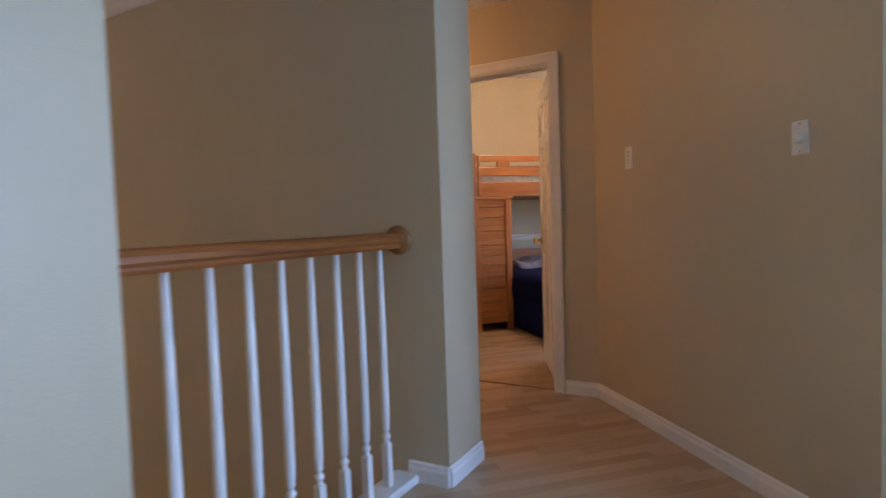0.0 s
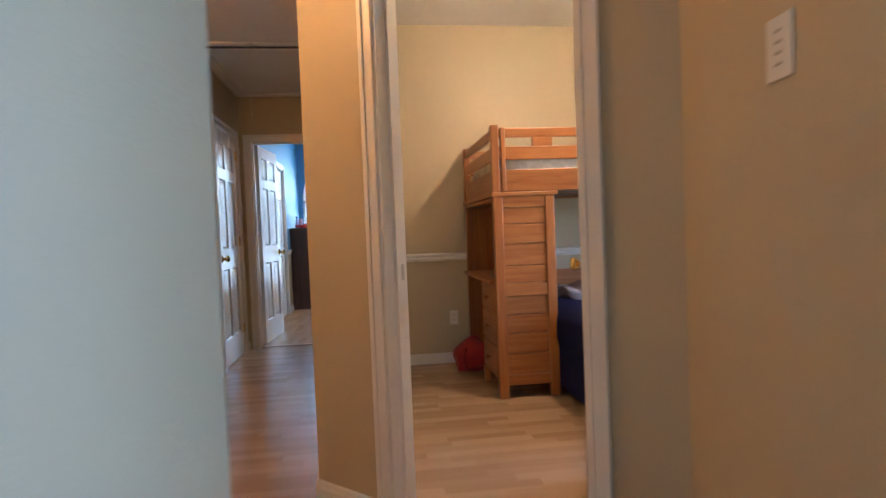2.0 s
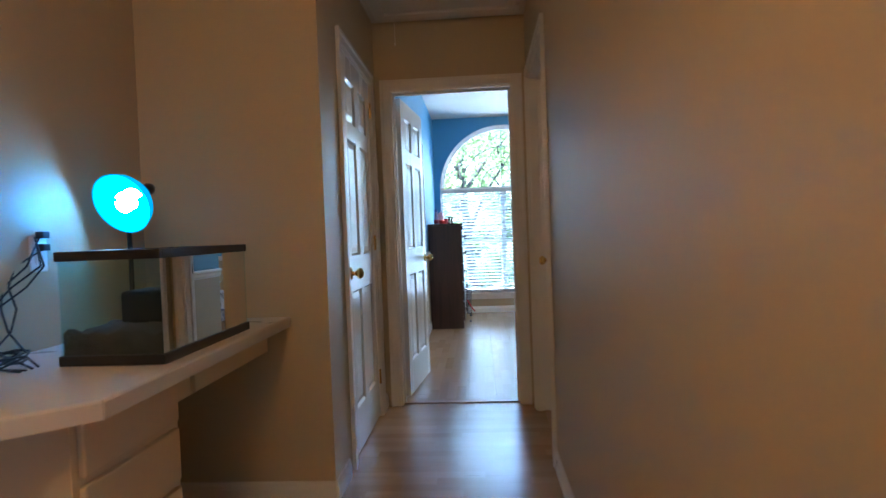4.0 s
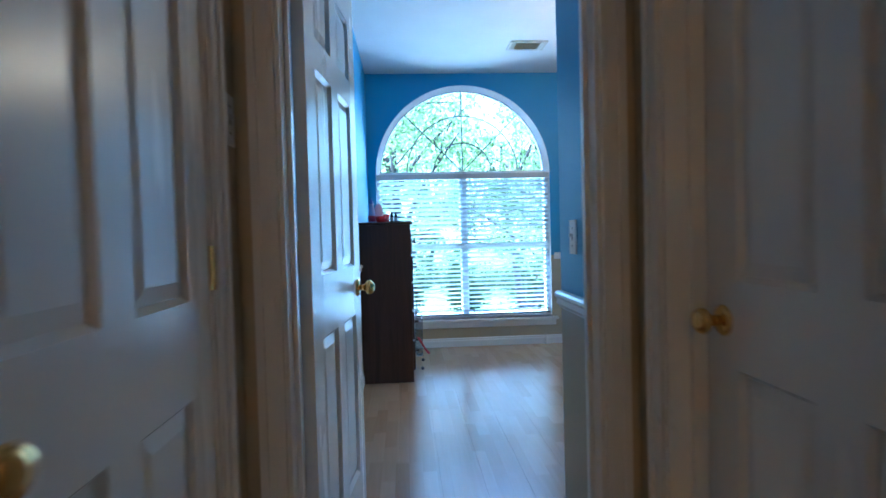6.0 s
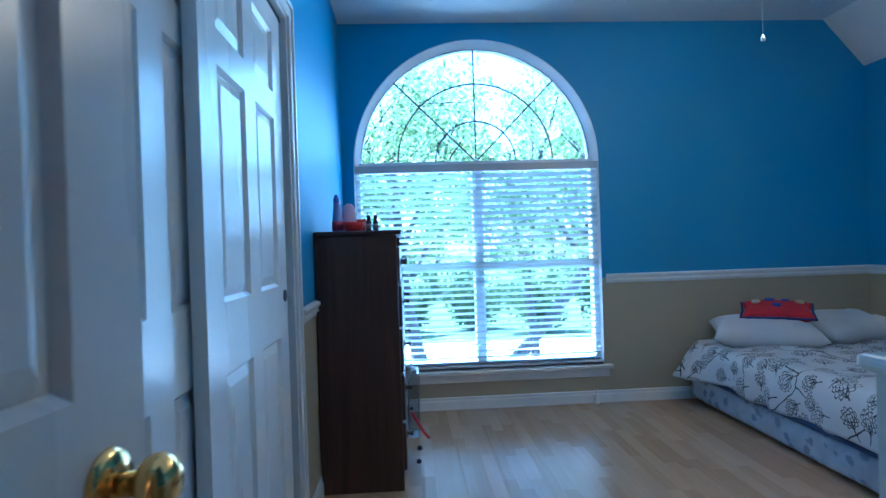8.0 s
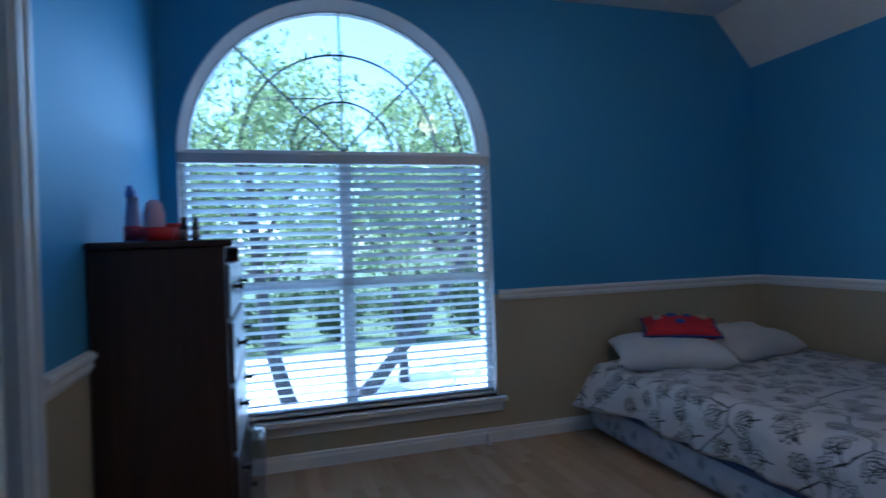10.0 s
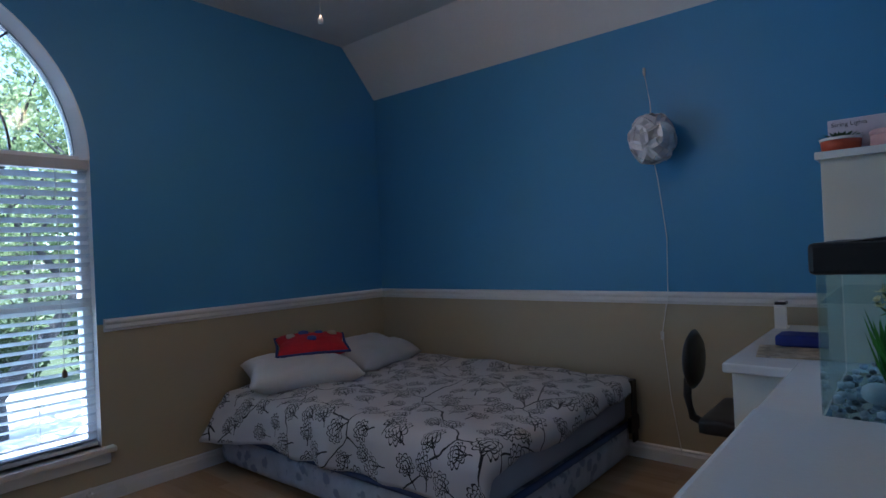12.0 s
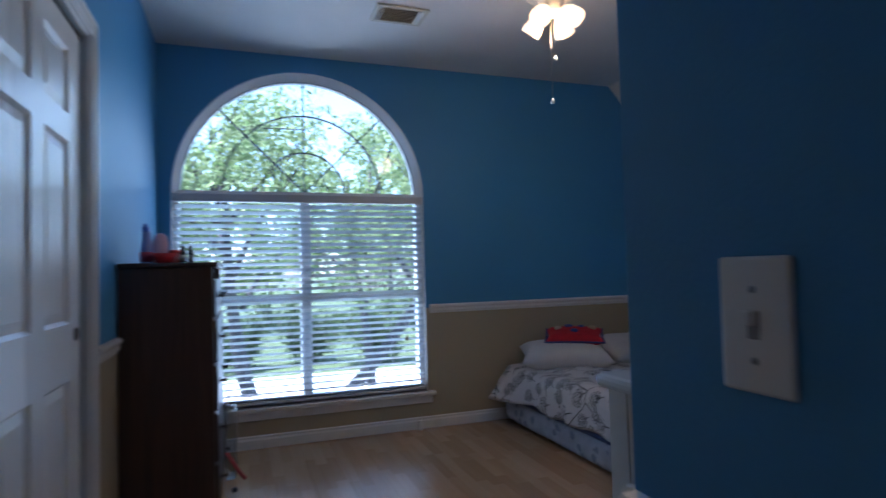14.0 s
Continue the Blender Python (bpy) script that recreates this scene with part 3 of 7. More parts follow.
def prism(points, z0, z1):
    bm = bmesh.new()
    lo, hi = ([bm.verts.new((x, y, z)) for x, y in points] for z in (z0, z1))
    bm.faces.new(lo[::-1])
    bm.faces.new(hi)
    for k in range(len(points)):
        bm.faces.new((lo[k - 1], lo[k], hi[k], hi[k - 1]))
    return bm


UPPER = [(-0.64, 0.05), (1.22, 0.05), (1.22, -3.44), (2.25, -4.47), (2.25, -6.10), (3.65, -7.50), (3.65, -9.38), (-2.38, -9.38), (-2.38, -8.70), (0.97, -5.35), (1.12, -5.13), (-0.64, -3.45)]
structure("ceiling_foyer", prism([(-4.7, FY + 0.1), (-0.66, FY + 0.1), (-0.66, -3.55), (0.99, -5.22), (-2.78, -9.0), (-4.7, -9.0)], 2.40, 2.45), M_CEIL, "white textured foyer ceiling", "ceiling")

# ceilings
structure("ceiling_hall", prism(UPPER, H_HALL, H_HALL + 0.1), M_CEIL, "white textured hall ceiling", "ceiling")
structure("floor_deck", prism(UPPER, -0.30, -0.012), M_DARK, "floor deck under the hall boards", "floor")
structure("floor_deck", boxes((1.2, 4.7, -4.8, -1.05, -0.30, -0.0125)), M_DARK, "floor deck under the bunk room boards", "floor")
structure("floor_deck", boxes((-0.5, RX + 0.1, 0.05, WY + 0.15, -0.30, -0.012)), M_DARK, "floor deck under the bedroom boards", "floor")
structure("ceiling_bunk", boxes((1.2, 4.75, -4.85, -1.0, H_BUNK, H_BUNK + 0.1)), M_CEIL, "white textured bunk room ceiling", "ceiling")
bm = boxes((-0.5, 3.70, 0.0, WY + 0.16, H_BLUE, H_BLUE + 0.1))
sl = [bm.verts.new(p) for p in ((3.70, SY - 0.1, H_BLUE), (RX + 0.1, SY - 0.1, H_BLUE - 0.447), (RX + 0.1, WY + 0.1, H_BLUE - 0.447), (3.70, WY + 0.1, H_BLUE),
                               (3.70, SY - 0.1, H_BLUE + 0.1), (RX + 0.1, SY - 0.1, H_BLUE + 0.1), (RX + 0.1, WY + 0.1, H_BLUE + 0.1), (3.70, WY + 0.1, H_BLUE + 0.1))]
for q in ((0, 1, 2, 3), (4, 7, 6, 5), (0, 4, 5, 1), (1, 5, 6, 2), (2, 6, 7, 3), (3, 7, 4, 0)):
    bm.faces.new([sl[k] for k in q])
structure("ceiling_blue", bm, M_CEIL, "white textured ceiling sloping down beside the bed", "ceiling")
# unseen flat slab, added so no sun or sky leaks in from above
structure("roof", boxes((-5, 5, -9.6, 4.3, 2.87, 2.95)), M_GREY, "unseen slab added over the rooms to shut out sky light", "roof")

# baseboards, chair rails, crown
HALLBASE = [(0.20, 0.0, 0.20, -0.19), (0.20, -1.07, 0.20, -1.31), (0.20, -1.31, -0.58, -1.31), (-0.58, -1.31, -0.58, -3.20),
            (2.195, -4.445, 2.050, -4.300), (1.425, -3.675, 1.163, -3.413), (1.163, -3.413, 1.163, -1.00), (2.09, -6.19, 2.195, -4.445), (3.54, -7.64, 2.09, -6.19),
            (1.0, -5.25, 0.865, -5.115), (0.06, -6.19, -2.3, -8.55)]
flip = lambda runs: [(c, d, a, b) for a, b, c, d in runs]  # noqa: E731
moulding("baseboard", flip([HALLBASE[0], HALLBASE[1], HALLBASE[2], HALLBASE[3]]), BASE, "white painted baseboard along the hall wall")
moulding("baseboard", flip(HALLBASE[4:9]), BASE, "white painted baseboard along the landing wall")
moulding("baseboard", flip([(1.22, -5.03, 1.0, -5.25), HALLBASE[9], HALLBASE[10]]), BASE, "white painted baseboard at the railing")
moulding("baseboard", [(1.28, -1.15, 4.6, -1.15)], BASE, "white painted baseboard in the bunk room")
moulding("chair_rail", [(1.28, -1.15, 4.6, -1.15)], RAIL, "white moulded chair rail in the bunk room", 0.88)
BLUE = [(LX, 0.115, LX, CL0 - 0.07), (LX, CL1 + 0.07, LX, WY), (LX, WY, RX, WY), (RX, WY, RX, SY), (RX, SY, 1.163, SY), (1.163, SY, 1.163, 0.13)]
moulding("baseboard", BLUE, BASE, "white painted baseboard in the blue room")
moulding("chair_rail", BLUE[:2] + [(LX, WY, WX0 - 0.03, WY), (WX1 + 0.03, WY, RX, WY)] + BLUE[3:], RAIL, "white moulded chair rail between blue and beige", RAILZ)
moulding("crown", flip([(1.0, -5.25, -0.60, -3.65)]), CROWN, "white crown moulding", 2.395)
moulding("crown", [(-4.6, FY, -0.70, FY)], CROWN, "white crown moulding", 2.395)


# ---- doors ----
def casing(name, m, width, height, depth, label, back=True):
    """Jambs and moulded casings round an opening; m puts its lower left corner, x along the wall, y into it."""
    t = thing(name, label, "door frame", kind="structure")
    t.matrix_basis = m
    for nm, s in (("jamb", (0, 0.016, -0.002, depth + 0.002, 0, height)), ("jamb", (width - 0.016, width, -0.002, depth + 0.002, 0, height)), ("head_jamb", (0.016, width - 0.016, -0.002, depth + 0.002, height - 0.016, height))):
        part(nm, boxes(s, bevel=0.002), M_WHITE, t)
    for face in (0, 1) if back else (0,):
        def put(x0, x1, y0, y1, z0, z1):
            return (x0, x1, -y1, -y0, z0, z1) if not face else (x0, x1, depth + y0, depth + y1, z0, z1)
        for nm, x0, x1, o in (("casing", -0.058, 0.004, -1), ("casing", width - 0.004, width + 0.058, 1)):
            ex = (x0, x0 + 0.020) if o < 0 else (x1 - 0.020, x1)
            inn = (x1 - 0.016, x1) if o < 0 else (x0, x0 + 0.016)
            part(nm, boxes(put(x0, x1, 0.0, 0.011, 0, height + 0.004), put(*ex, 0.011, 0.019, 0, height + 0.058), put(*inn, 0.011, 0.014, 0, height + 0.004), bevel=0.002), M_WHITE, t)
        part("head_casing", boxes(put(-0.058, width + 0.058, 0.0, 0.0105, height - 0.004, height + 0.058), put(-0.038, width + 0.038, 0.0105, 0.0185, height + 0.038, height + 0.058), put(-0.058, width + 0.058, 0.0105, 0.0135, height - 0.004, height + 0.012), bevel=0.002), M_WHITE, t)
    part("door_stop", boxes((0.016, 0.028, depth * 0.45, depth * 0.62, 0, height - 0.016), (width - 0.028, width - 0.016, depth * 0.45, depth * 0.62, 0, height - 0.016), (0.028, width - 0.028, depth * 0.45, depth * 0.62, height - 0.028, height - 0.016)), M_WHITE, t)
    return t


def slab(w, h, th=0.035):
    """Six-panel door leaf, x from the hinge edge, y through its thickness."""
    st, mu = 0.112 * w / 0.76, 0.10 * w / 0.76
    c0, c1 = (st, (w - mu) / 2), ((w + mu) / 2, w - st)
    rows = [(0.235, 0.83), (1.01, 1.60), (1.69, 1.905)]
    holes = [(a, c, za, zb) for a, c in (c0, c1) for za, zb in rows]
    bm = grid_wall((0, -th / 2), (w, -th / 2), 0.012, h, th, holes)
    for f in bm.faces:
        f.material_index = 0
    for a, c, za, zb in holes:
        box(bm, a, c, -0.005, 0.005, za, zb)
        for s in (-1, 1):
            for lo, hi, inset in ((0.005, 0.0125, 0.028),):
                q = []
                for y, e in ((lo, 0.012), (hi, inset + 0.012)):
                    q += [bm.verts.new((x, s * y, z)) for x, z in ((a + e, za + e), (c - e, za + e), (c - e, zb - e), (a + e, zb - e))]
                bm.faces.new(q[4:])
                for k in range(4):
                    bm.faces.new((q[k], q[(k + 1) % 4], q[4 + (k + 1) % 4], q[4 + k]))
            # sticking moulding: sloped lip round the recess
            o = [bm.verts.new((x, s * th / 2 * 0.999, z)) for x, z in ((a, za), (c, za), (c, zb), (a, zb))]
            i = [bm.verts.new((x, s * 0.0052, z)) for x, z in ((a + 0.011, za + 0.011), (c - 0.011, za + 0.011), (c - 0.011, zb - 0.011), (a + 0.011, zb - 0.011))]
            for k in range(4):
                bm.faces.new((o[k], o[(k + 1) % 4], i[(k + 1) % 4], i[k]))
    return bm


def knob(parent, x, z, side, th=0.035):
    """Round brass knob on one face of a leaf."""
    m = Matrix.Translation((x, side * th / 2, z)) @ Matrix.Rotation(math.pi / 2 * -side, 4, "X")
    k = part("door_knob", lathe([(0.0, 0.066), (0.014, 0.065), (0.024, 0.058), (0.028, 0.048), (0.025, 0.038), (0.014, 0.031), (0.011, 0.022), (0.011, 0.008)], 24, m), M_BRASS, parent, "round polished brass knob")
    part("rosette", lathe([(0.033, 0.0), (0.033, 0.003), (0.028, 0.008), (0.012, 0.011), (0.0, 0.011)], 24, m), M_BRASS, k)
    return k


def panel_door(name, label, m, w, h=2.02, knob_sides=(-1, 1), hinge_side=1):
    t = thing(name, label, "door", kind="structure")
    t.matrix_basis = m
    part("leaf", slab(w, h), M_DOOR, t)
    for s in knob_sides:
        knob(t, w - 0.062, 0.925, s)
    for z in (0.20, 1.02, 1.82):
        hg = part("hinge", lathe([(0.007, 0), (0.007, 0.09)], 10, Matrix.Translation((-0.006, hinge_side * 0.022, z))), M_BRASS, t, "brass butt hinge")
        hg.data.polygons[0].use_smooth = False
        part("hinge_leaf", boxes((-0.024, 0.001, hinge_side * 0.019 - 0.0015, hinge_side * 0.019 + 0.0015, z, z + 0.09)), M_BRASS, hg)
    return t


fr1 = casing("door_frame", pose(0.293, 0, 0), 0.785, 2.035, 0.115, "white moulded door frame of the blue bedroom")
part("strike_plate", boxes((0.7665, 0.7695, 0.062, 0.100, 0.895, 0.960), bevel=0.001), M_PULL, fr1, "dark bronze strike plate")
panel_door("door_1", "white six-panel door with brass knob standing open", pose(0.3207, 0.178, 0, 0, 0, 84.0), 0.692)
casing("door_frame", pose(0.20, -0.94, 0, 0, 0, 90), 0.76, 2.035, 0.115, "white moulded door frame in the hall")
panel_door("door_2", "closed white six-panel door with brass knob", pose(0.178, -0.198, 0, 0, 0, -90), 0.728)
casing("door_frame", pose(1.163, -0.14, 0, 0, 0, -90), 0.80, 2.035, 0.115, "white moulded door frame of the recessed hall door")
panel_door("door_3", "closed white six-panel door set deep in its frame", pose(1.272, -0.922, 0, 0, 0, 90), 0.764)
fr = casing("door_frame", Matrix.Translation((1.4525, -3.7025, 0)) @ Matrix.Rotation(radians(-45), 4, "Z"), 0.785, 2.035, 0.115, "white moulded door frame of the bunk room")
part("strike_plate", boxes((0.0155, 0.0185, 0.066, 0.100, 0.905, 0.965), bevel=0.001), M_STEEL, fr, "steel strike plate")
panel_door("door_4", "white six-panel door with brass knob open into the bunk room", Matrix.Translation((2.075, -4.175, 0)) @ Matrix.Rotation(radians(70), 4, "Z"), 0.75)
# closet doors
casing("door_frame", pose(LX, CL0, 0, 0, 0, 90), CL1 - CL0, 2.03, 0.12, "white moulded closet door frame", back=False)
for yy, xx in ((CL0 + 0.02, LX - 0.075), (CL1 - 0.90, LX - 0.035)):
    t = thing("sliding_door", "white six-panel sliding closet door", "closet door", group="closet doors")
    t.matrix_basis = pose(xx, yy, 0, 0, 0, 90)
    part("leaf", slab(0.845, 1.99), M_DOOR, t)
    part("finger_pull", lathe([(0.0, 0.002), (0.016, 0.002), (0.02, 0.004), (0.022, 0.0)], 20, Matrix.Translation((0.80, -0.0175, 0.97)) @ Matrix.Rotation(math.pi / 2, 4, "X")), M_DARK, t, "small round dark finger pull")
structure("closet_track", boxes((LX - 0.10, LX - 0.02, CL0 + 0.016, CL1 - 0.016, 1.995, 2.014)), M_DARK, "dark closet door track", "track")

# thresholds
for nm, m, w in (("threshold", pose(0.685, 0.055, 0), 0.75), ("threshold", Matrix.Translation((1.73 + 0.04, -3.98 + 0.04, 0)) @ Matrix.Rotation(radians(-45), 4, "Z"), 0.73), ("threshold", pose(1.22, -0.54, 0, 0, 0, 90), 0.76)):
    structure(nm, boxes((-w / 2, w / 2, -0.022, 0.022, 0.0, 0.008), bevel=0.003, m=m), M_THRESH, "oak threshold strip under the door", "threshold")


# ---- arched window of the blue room ----
def ring(bm, cx, cz, r0, r1, y0, y1, a0=0.0, a1=math.pi, steps=40):
    rows = []
    for k in range(steps + 1):
        a = a0 + (a1 - a0) * k / steps
        rows.append([bm.verts.new((cx - r * math.cos(a), y, cz + r * math.sin(a))) for r, y in ((r0, y0), (r1, y0), (r1, y1), (r0, y1))])
    for p, q in zip(rows, rows[1:]):
        for j in range(4):
            bm.faces.new((p[j], p[(j + 1) % 4], q[(j + 1) % 4], q[j]))
    bm.faces.new(rows[0])
    bm.faces.new(rows[-1][::-1])
    return bm


def bar(bm, x0, z0, x1, z1, w, y0, y1):
    d = Vector((x1 - x0, z1 - z0)).normalized()
    n = Vector((-d.y, d.x)) * (w / 2)
    v = [bm.verts.new((x + s * n.x, y, z + s * n.y)) for y in (y0, y1) for x, z, s in ((x0, z0, -1), (x1, z1, -1), (x1, z1, 1), (x0, z0, 1))]
    for q in ((0, 1, 2, 3), (7, 6, 5, 4), (0, 4, 5, 1), (1, 5, 6, 2), (2, 6, 7, 3), (3, 7, 4, 0)):
        bm.faces.new([v[k] for k in q])
    return bm


M_MUNTIN = material("bronze_muntin", (0.035, 0.05, 0.06), 0.4, vary=0.1)
M_SASH = material("white_vinyl_sash", (0.83, 0.84, 0.83), 0.4, vary=0.04)
win = thing("window_1", "large arched window with sunburst bars and blinds below", "window", kind="structure")
GY = WY + 0.085
bm = bmesh.new()
splay = [[bm.verts.new((WC - r * math.cos(math.pi * k / 40), y, WZ1 + r * math.sin(math.pi * k / 40))) for r, y in ((WR + 0.001, WY - 0.004), (WR + 0.001, WY + 0.13), (WR - 0.046, WY + 0.13), (WR - 0.046, WY + 0.078), (WR - 0.006, WY - 0.004))] for k in range(41)]
for p, q in zip(splay, splay[1:]):
    for j in range(5):
        bm.faces.new((p[j], p[(j + 1) % 5], q[(j + 1) % 5], q[j]))
bm.faces.new(splay[0])
bm.faces.new(splay[-1][::-1])
part("arch_frame", bm, M_SASH, win)
part("arch_lip", ring(bmesh.new(), WC, WZ1, WR - 0.046, WR - 0.036, WY + 0.07, WY + 0.12), M_MUNTIN, win)
part("window_frame", boxes((WX0, WX0 + 0.04, WY + 0.055, WY + 0.13, WZ0, WZ1), (WX1 - 0.04, WX1, WY + 0.055, WY + 0.13, WZ0, WZ1), (WX0 + 0.04, WX1 - 0.04, WY + 0.055, WY + 0.13, WZ0, WZ0 + 0.045)), M_SASH, win)
part("transom", boxes((WX0 + 0.001, WX1 - 0.001, WY + 0.045, WY + 0.13, WZ1 - 0.03, WZ1 + 0.022), bevel=0.003), M_SASH, win)
part("mullion", boxes((WC - 0.035, WC + 0.035, WY + 0.065, WY + 0.13, WZ0 + 0.045, WZ1 - 0.03), bevel=0.003), M_SASH, win)
for a, c in ((WX0 + 0.04, WC - 0.035), (WC + 0.035, WX1 - 0.04)):
    part("meeting_rail", boxes((a, c, WY + 0.07, WY + 0.12, 0.955, 1.0), bevel=0.002), M_SASH, win)
    part("pane", sheet(*(a, c, WY + 0.092, WY + 0.095, WZ0 + 0.045, 0.955)), M_GLASS, win).visible_shadow = False
    part("pane", sheet(*(a, c, WY + 0.092, WY + 0.095, 1.0, WZ1 - 0.03)), M_GLASS, win).visible_shadow = False
bm = bmesh.new()
hz = WZ1 + 0.022
top = [bm.verts.new((WC - (WR - 0.04) * math.cos(math.pi * k / 40), WY + 0.093, hz + (WR - 0.055) * math.sin(math.pi * k / 40))) for k in range(41)]
bm.faces.new(top)
part("arch_pane", bm, M_GLASS, win).visible_shadow = False
for r in (0.285, 0.55):
    part("curved_bar", ring(bmesh.new(), WC, hz, r - 0.005, r + 0.005, WY + 0.085, WY + 0.098), M_MUNTIN, win)
for a in (45, 90, 135):
    part("spoke_bar", bar(bmesh.new(), WC, hz, WC - 0.80 * math.cos(radians(a)), hz + 0.80 * math.sin(radians(a)), 0.010, WY + 0.082, WY + 0.099), M_MUNTIN, win)
sill = boxes((WX0 - 0.055, WX1 + 0.055, WY - 0.045, WY + 0.06, WZ0 - 0.028, WZ0), bevel=0.005)
part("window_sill", sill, M_WHITE, win)
part("apron", boxes((WX0 - 0.035, WX1 + 0.035, WY - 0.016, WY, WZ0 - 0.085, WZ0 - 0.028), bevel=0.004), M_WHITE, win)

# blinds in the square part
M_SLAT = material("white_blind_slat", (0.62, 0.64, 0.66), 0.45, vary=0.04, scale=5)
blind = thing("window_blind", "white two-inch horizontal blinds let down with slats open", "blinds", (WC, WY + 0.03, WZ1))
part("head_rail", boxes((-WR + 0.006, WR - 0.006, -0.028, 0.026, -0.055, -0.004), bevel=0.003), material("blind_valance", (0.55, 0.54, 0.53), 0.5, vary=0.05), blind)
part("bottom_rail", boxes((-WR + 0.012, WR - 0.012, -0.024, 0.024, -1.418, -1.398), bevel=0.004), M_SLAT, blind)
NS = 31
bm = bmesh.new()
ww, cr = 0.025, 0.0035
prof = [(-ww, 0), (-ww / 2, cr * 0.8), (0, cr), (ww / 2, cr * 0.8), (ww, 0), (ww / 2, cr * 0.8 - 0.0028), (0, cr - 0.0028), (-ww / 2, cr * 0.8 - 0.0028)]
ends = [[bm.verts.new((x, y, z)) for y, z in prof] for x in (-WR + 0.012, WR - 0.012)]
for k in range(8):
    bm.faces.new((ends[0][k], ends[0][(k + 1) % 8], ends[1][(k + 1) % 8], ends[1][k]))
bm.faces.new(ends[0][::-1])
bm.faces.new(ends[1])
first = part("slat", bm, M_SLAT, blind)
rnd = random.Random(4)
for k in range(NS):
    s = first if k == 0 else first.copy()
    if k:
        scene.collection.objects.link(s)
        s.parent = blind
    s.location = (0, 0.0, -0.085 - k * (1.31 / (NS - 1)))
    s.rotation_euler = (radians(-27 + rnd.uniform(-1.5, 1.5)), 0, radians(rnd.uniform(-0.05, 0.05)))
for xx in (-0.62, -0.02, 0.60):
    part("ladder_cord", tube([(xx, -0.026, -0.055), (xx, -0.026, -1.40)], 0.0012, 5), M_SLAT, blind)
    part("ladder_cord", tube([(xx, 0.026, -0.055), (xx, 0.026, -1.40)], 0.0012, 5), M_SLAT, blind)
part("pull_cord", tube([(0.70, -0.034, -0.03), (0.702, -0.036, -0.5), (0.705, -0.036, -1.02)], 0.0016, 6), M_SLAT, blind)
part("tassel", lathe([(0.004, 0.04), (0.010, 0.03), (0.013, 0.006), (0.010, 0.0)], 12, Matrix.Translation((0.705, -0.036, -1.055))), wood("tassel_wood", (0.25, 0.16, 0.09), (0.16, 0.09, 0.05)), blind, "brown wooden tassel")


# ---- stair railing ----
def diag(x, z=0.0):
    """A place on the railing's line."""
    return Vector((x, x - 5.96, z))


rail = thing("stair_railing", "oak handrail on white turned balusters above the foyer", "railing", diag(0.855))
rail_m = Matrix.Translation(-diag(0.855))
DX = Vector((0.7071, 0.7071, 0))
DN = Vector((0.7071, -0.7071, 0))
bm = bmesh.new()
sweep(bm, diag(-0.086), diag(0.853), [(-0.018, 0.985), (0.018, 0.985), (0.024, 0.996), (0.022, 1.004), (0.031, 1.014), (0.031, 1.030), (0.024, 1.043), (0.012, 1.050), (-0.012, 1.050), (-0.024, 1.043), (-0.031, 1.030), (-0.031, 1.014), (-0.022, 1.004), (-0.024, 0.996)], DN)
bmesh.ops.transform(bm, matrix=rail_m, verts=bm.verts[:])
part("handrail", bm, wood("oak_rail_diagonal", (0.40, 0.135, 0.028), (0.18, 0.052, 0.010), 0.4, "X", 1.5, turn=-45), rail, "varnished oak handrail")
face_m = rail_m @ Matrix.Translation(diag(0.855, 1.018)) @ Vector((-0.7071, -0.7071, 0)).to_track_quat("Z", "Y").to_matrix().to_4x4()
part("rail_rosette", lathe([(0.062, 0.0), (0.062, 0.012), (0.055, 0.020), (0.040, 0.022), (0.036, 0.026), (0.0, 0.026)], 28, face_m), M_OAK, rail, "round oak rosette against the wall")
part("rail_rosette", lathe([(0.062, 0.0), (0.062, 0.012), (0.055, 0.020), (0.0, 0.022)], 28, rail_m @ Matrix.Translation(diag(-0.084, 1.018)) @ Vector((0.7071, 0.7071, 0)).to_track_quat("Z", "Y").to_matrix().to_4x4()), M_OAK, rail, "round oak rosette against the wall")
first = None
for k in range(9):
    p = diag(0.752 - k * 0.0952) - diag(0.855)
    if first is None:
        bm = lathe([(0.017, 0.03), (0.017, 0.10)], 8)
        box(bm, -0.0165, 0.0165, -0.0165, 0.0165, 0.03, 0.205, 0.003, Matrix.Rotation(radians(45), 4, "Z"))
        lathe([(0.0165, 0.205), (0.012, 0.213), (0.0105, 0.222), (0.017, 0.230), (0.017, 0.238), (0.010, 0.246), (0.010, 0.256), (0.015, 0.262), (0.013, 0.272), (0.0165, 0.30), (0.0165, 0.42), (0.0145, 0.70), (0.0110, 0.986)], 14, None, bm)
        first = part("baluster", bm, M_WHITE, rail)
        first.location = p
    else:
        s = first.copy()
        scene.collection.objects.link(s)
        s.parent = rail
        s.location = p
bm = bmesh.new()
sweep(bm, diag(-0.086), diag(0.853), [(-0.055, -0.014), (0.062, -0.014), (0.062, 0.022), (0.056, 0.030), (-0.055, 0.030)], DN)
bmesh.ops.transform(bm, matrix=rail_m, verts=bm.verts[:])
part("base_board", bm, M_WHITE, rail, "white painted base under the balusters")


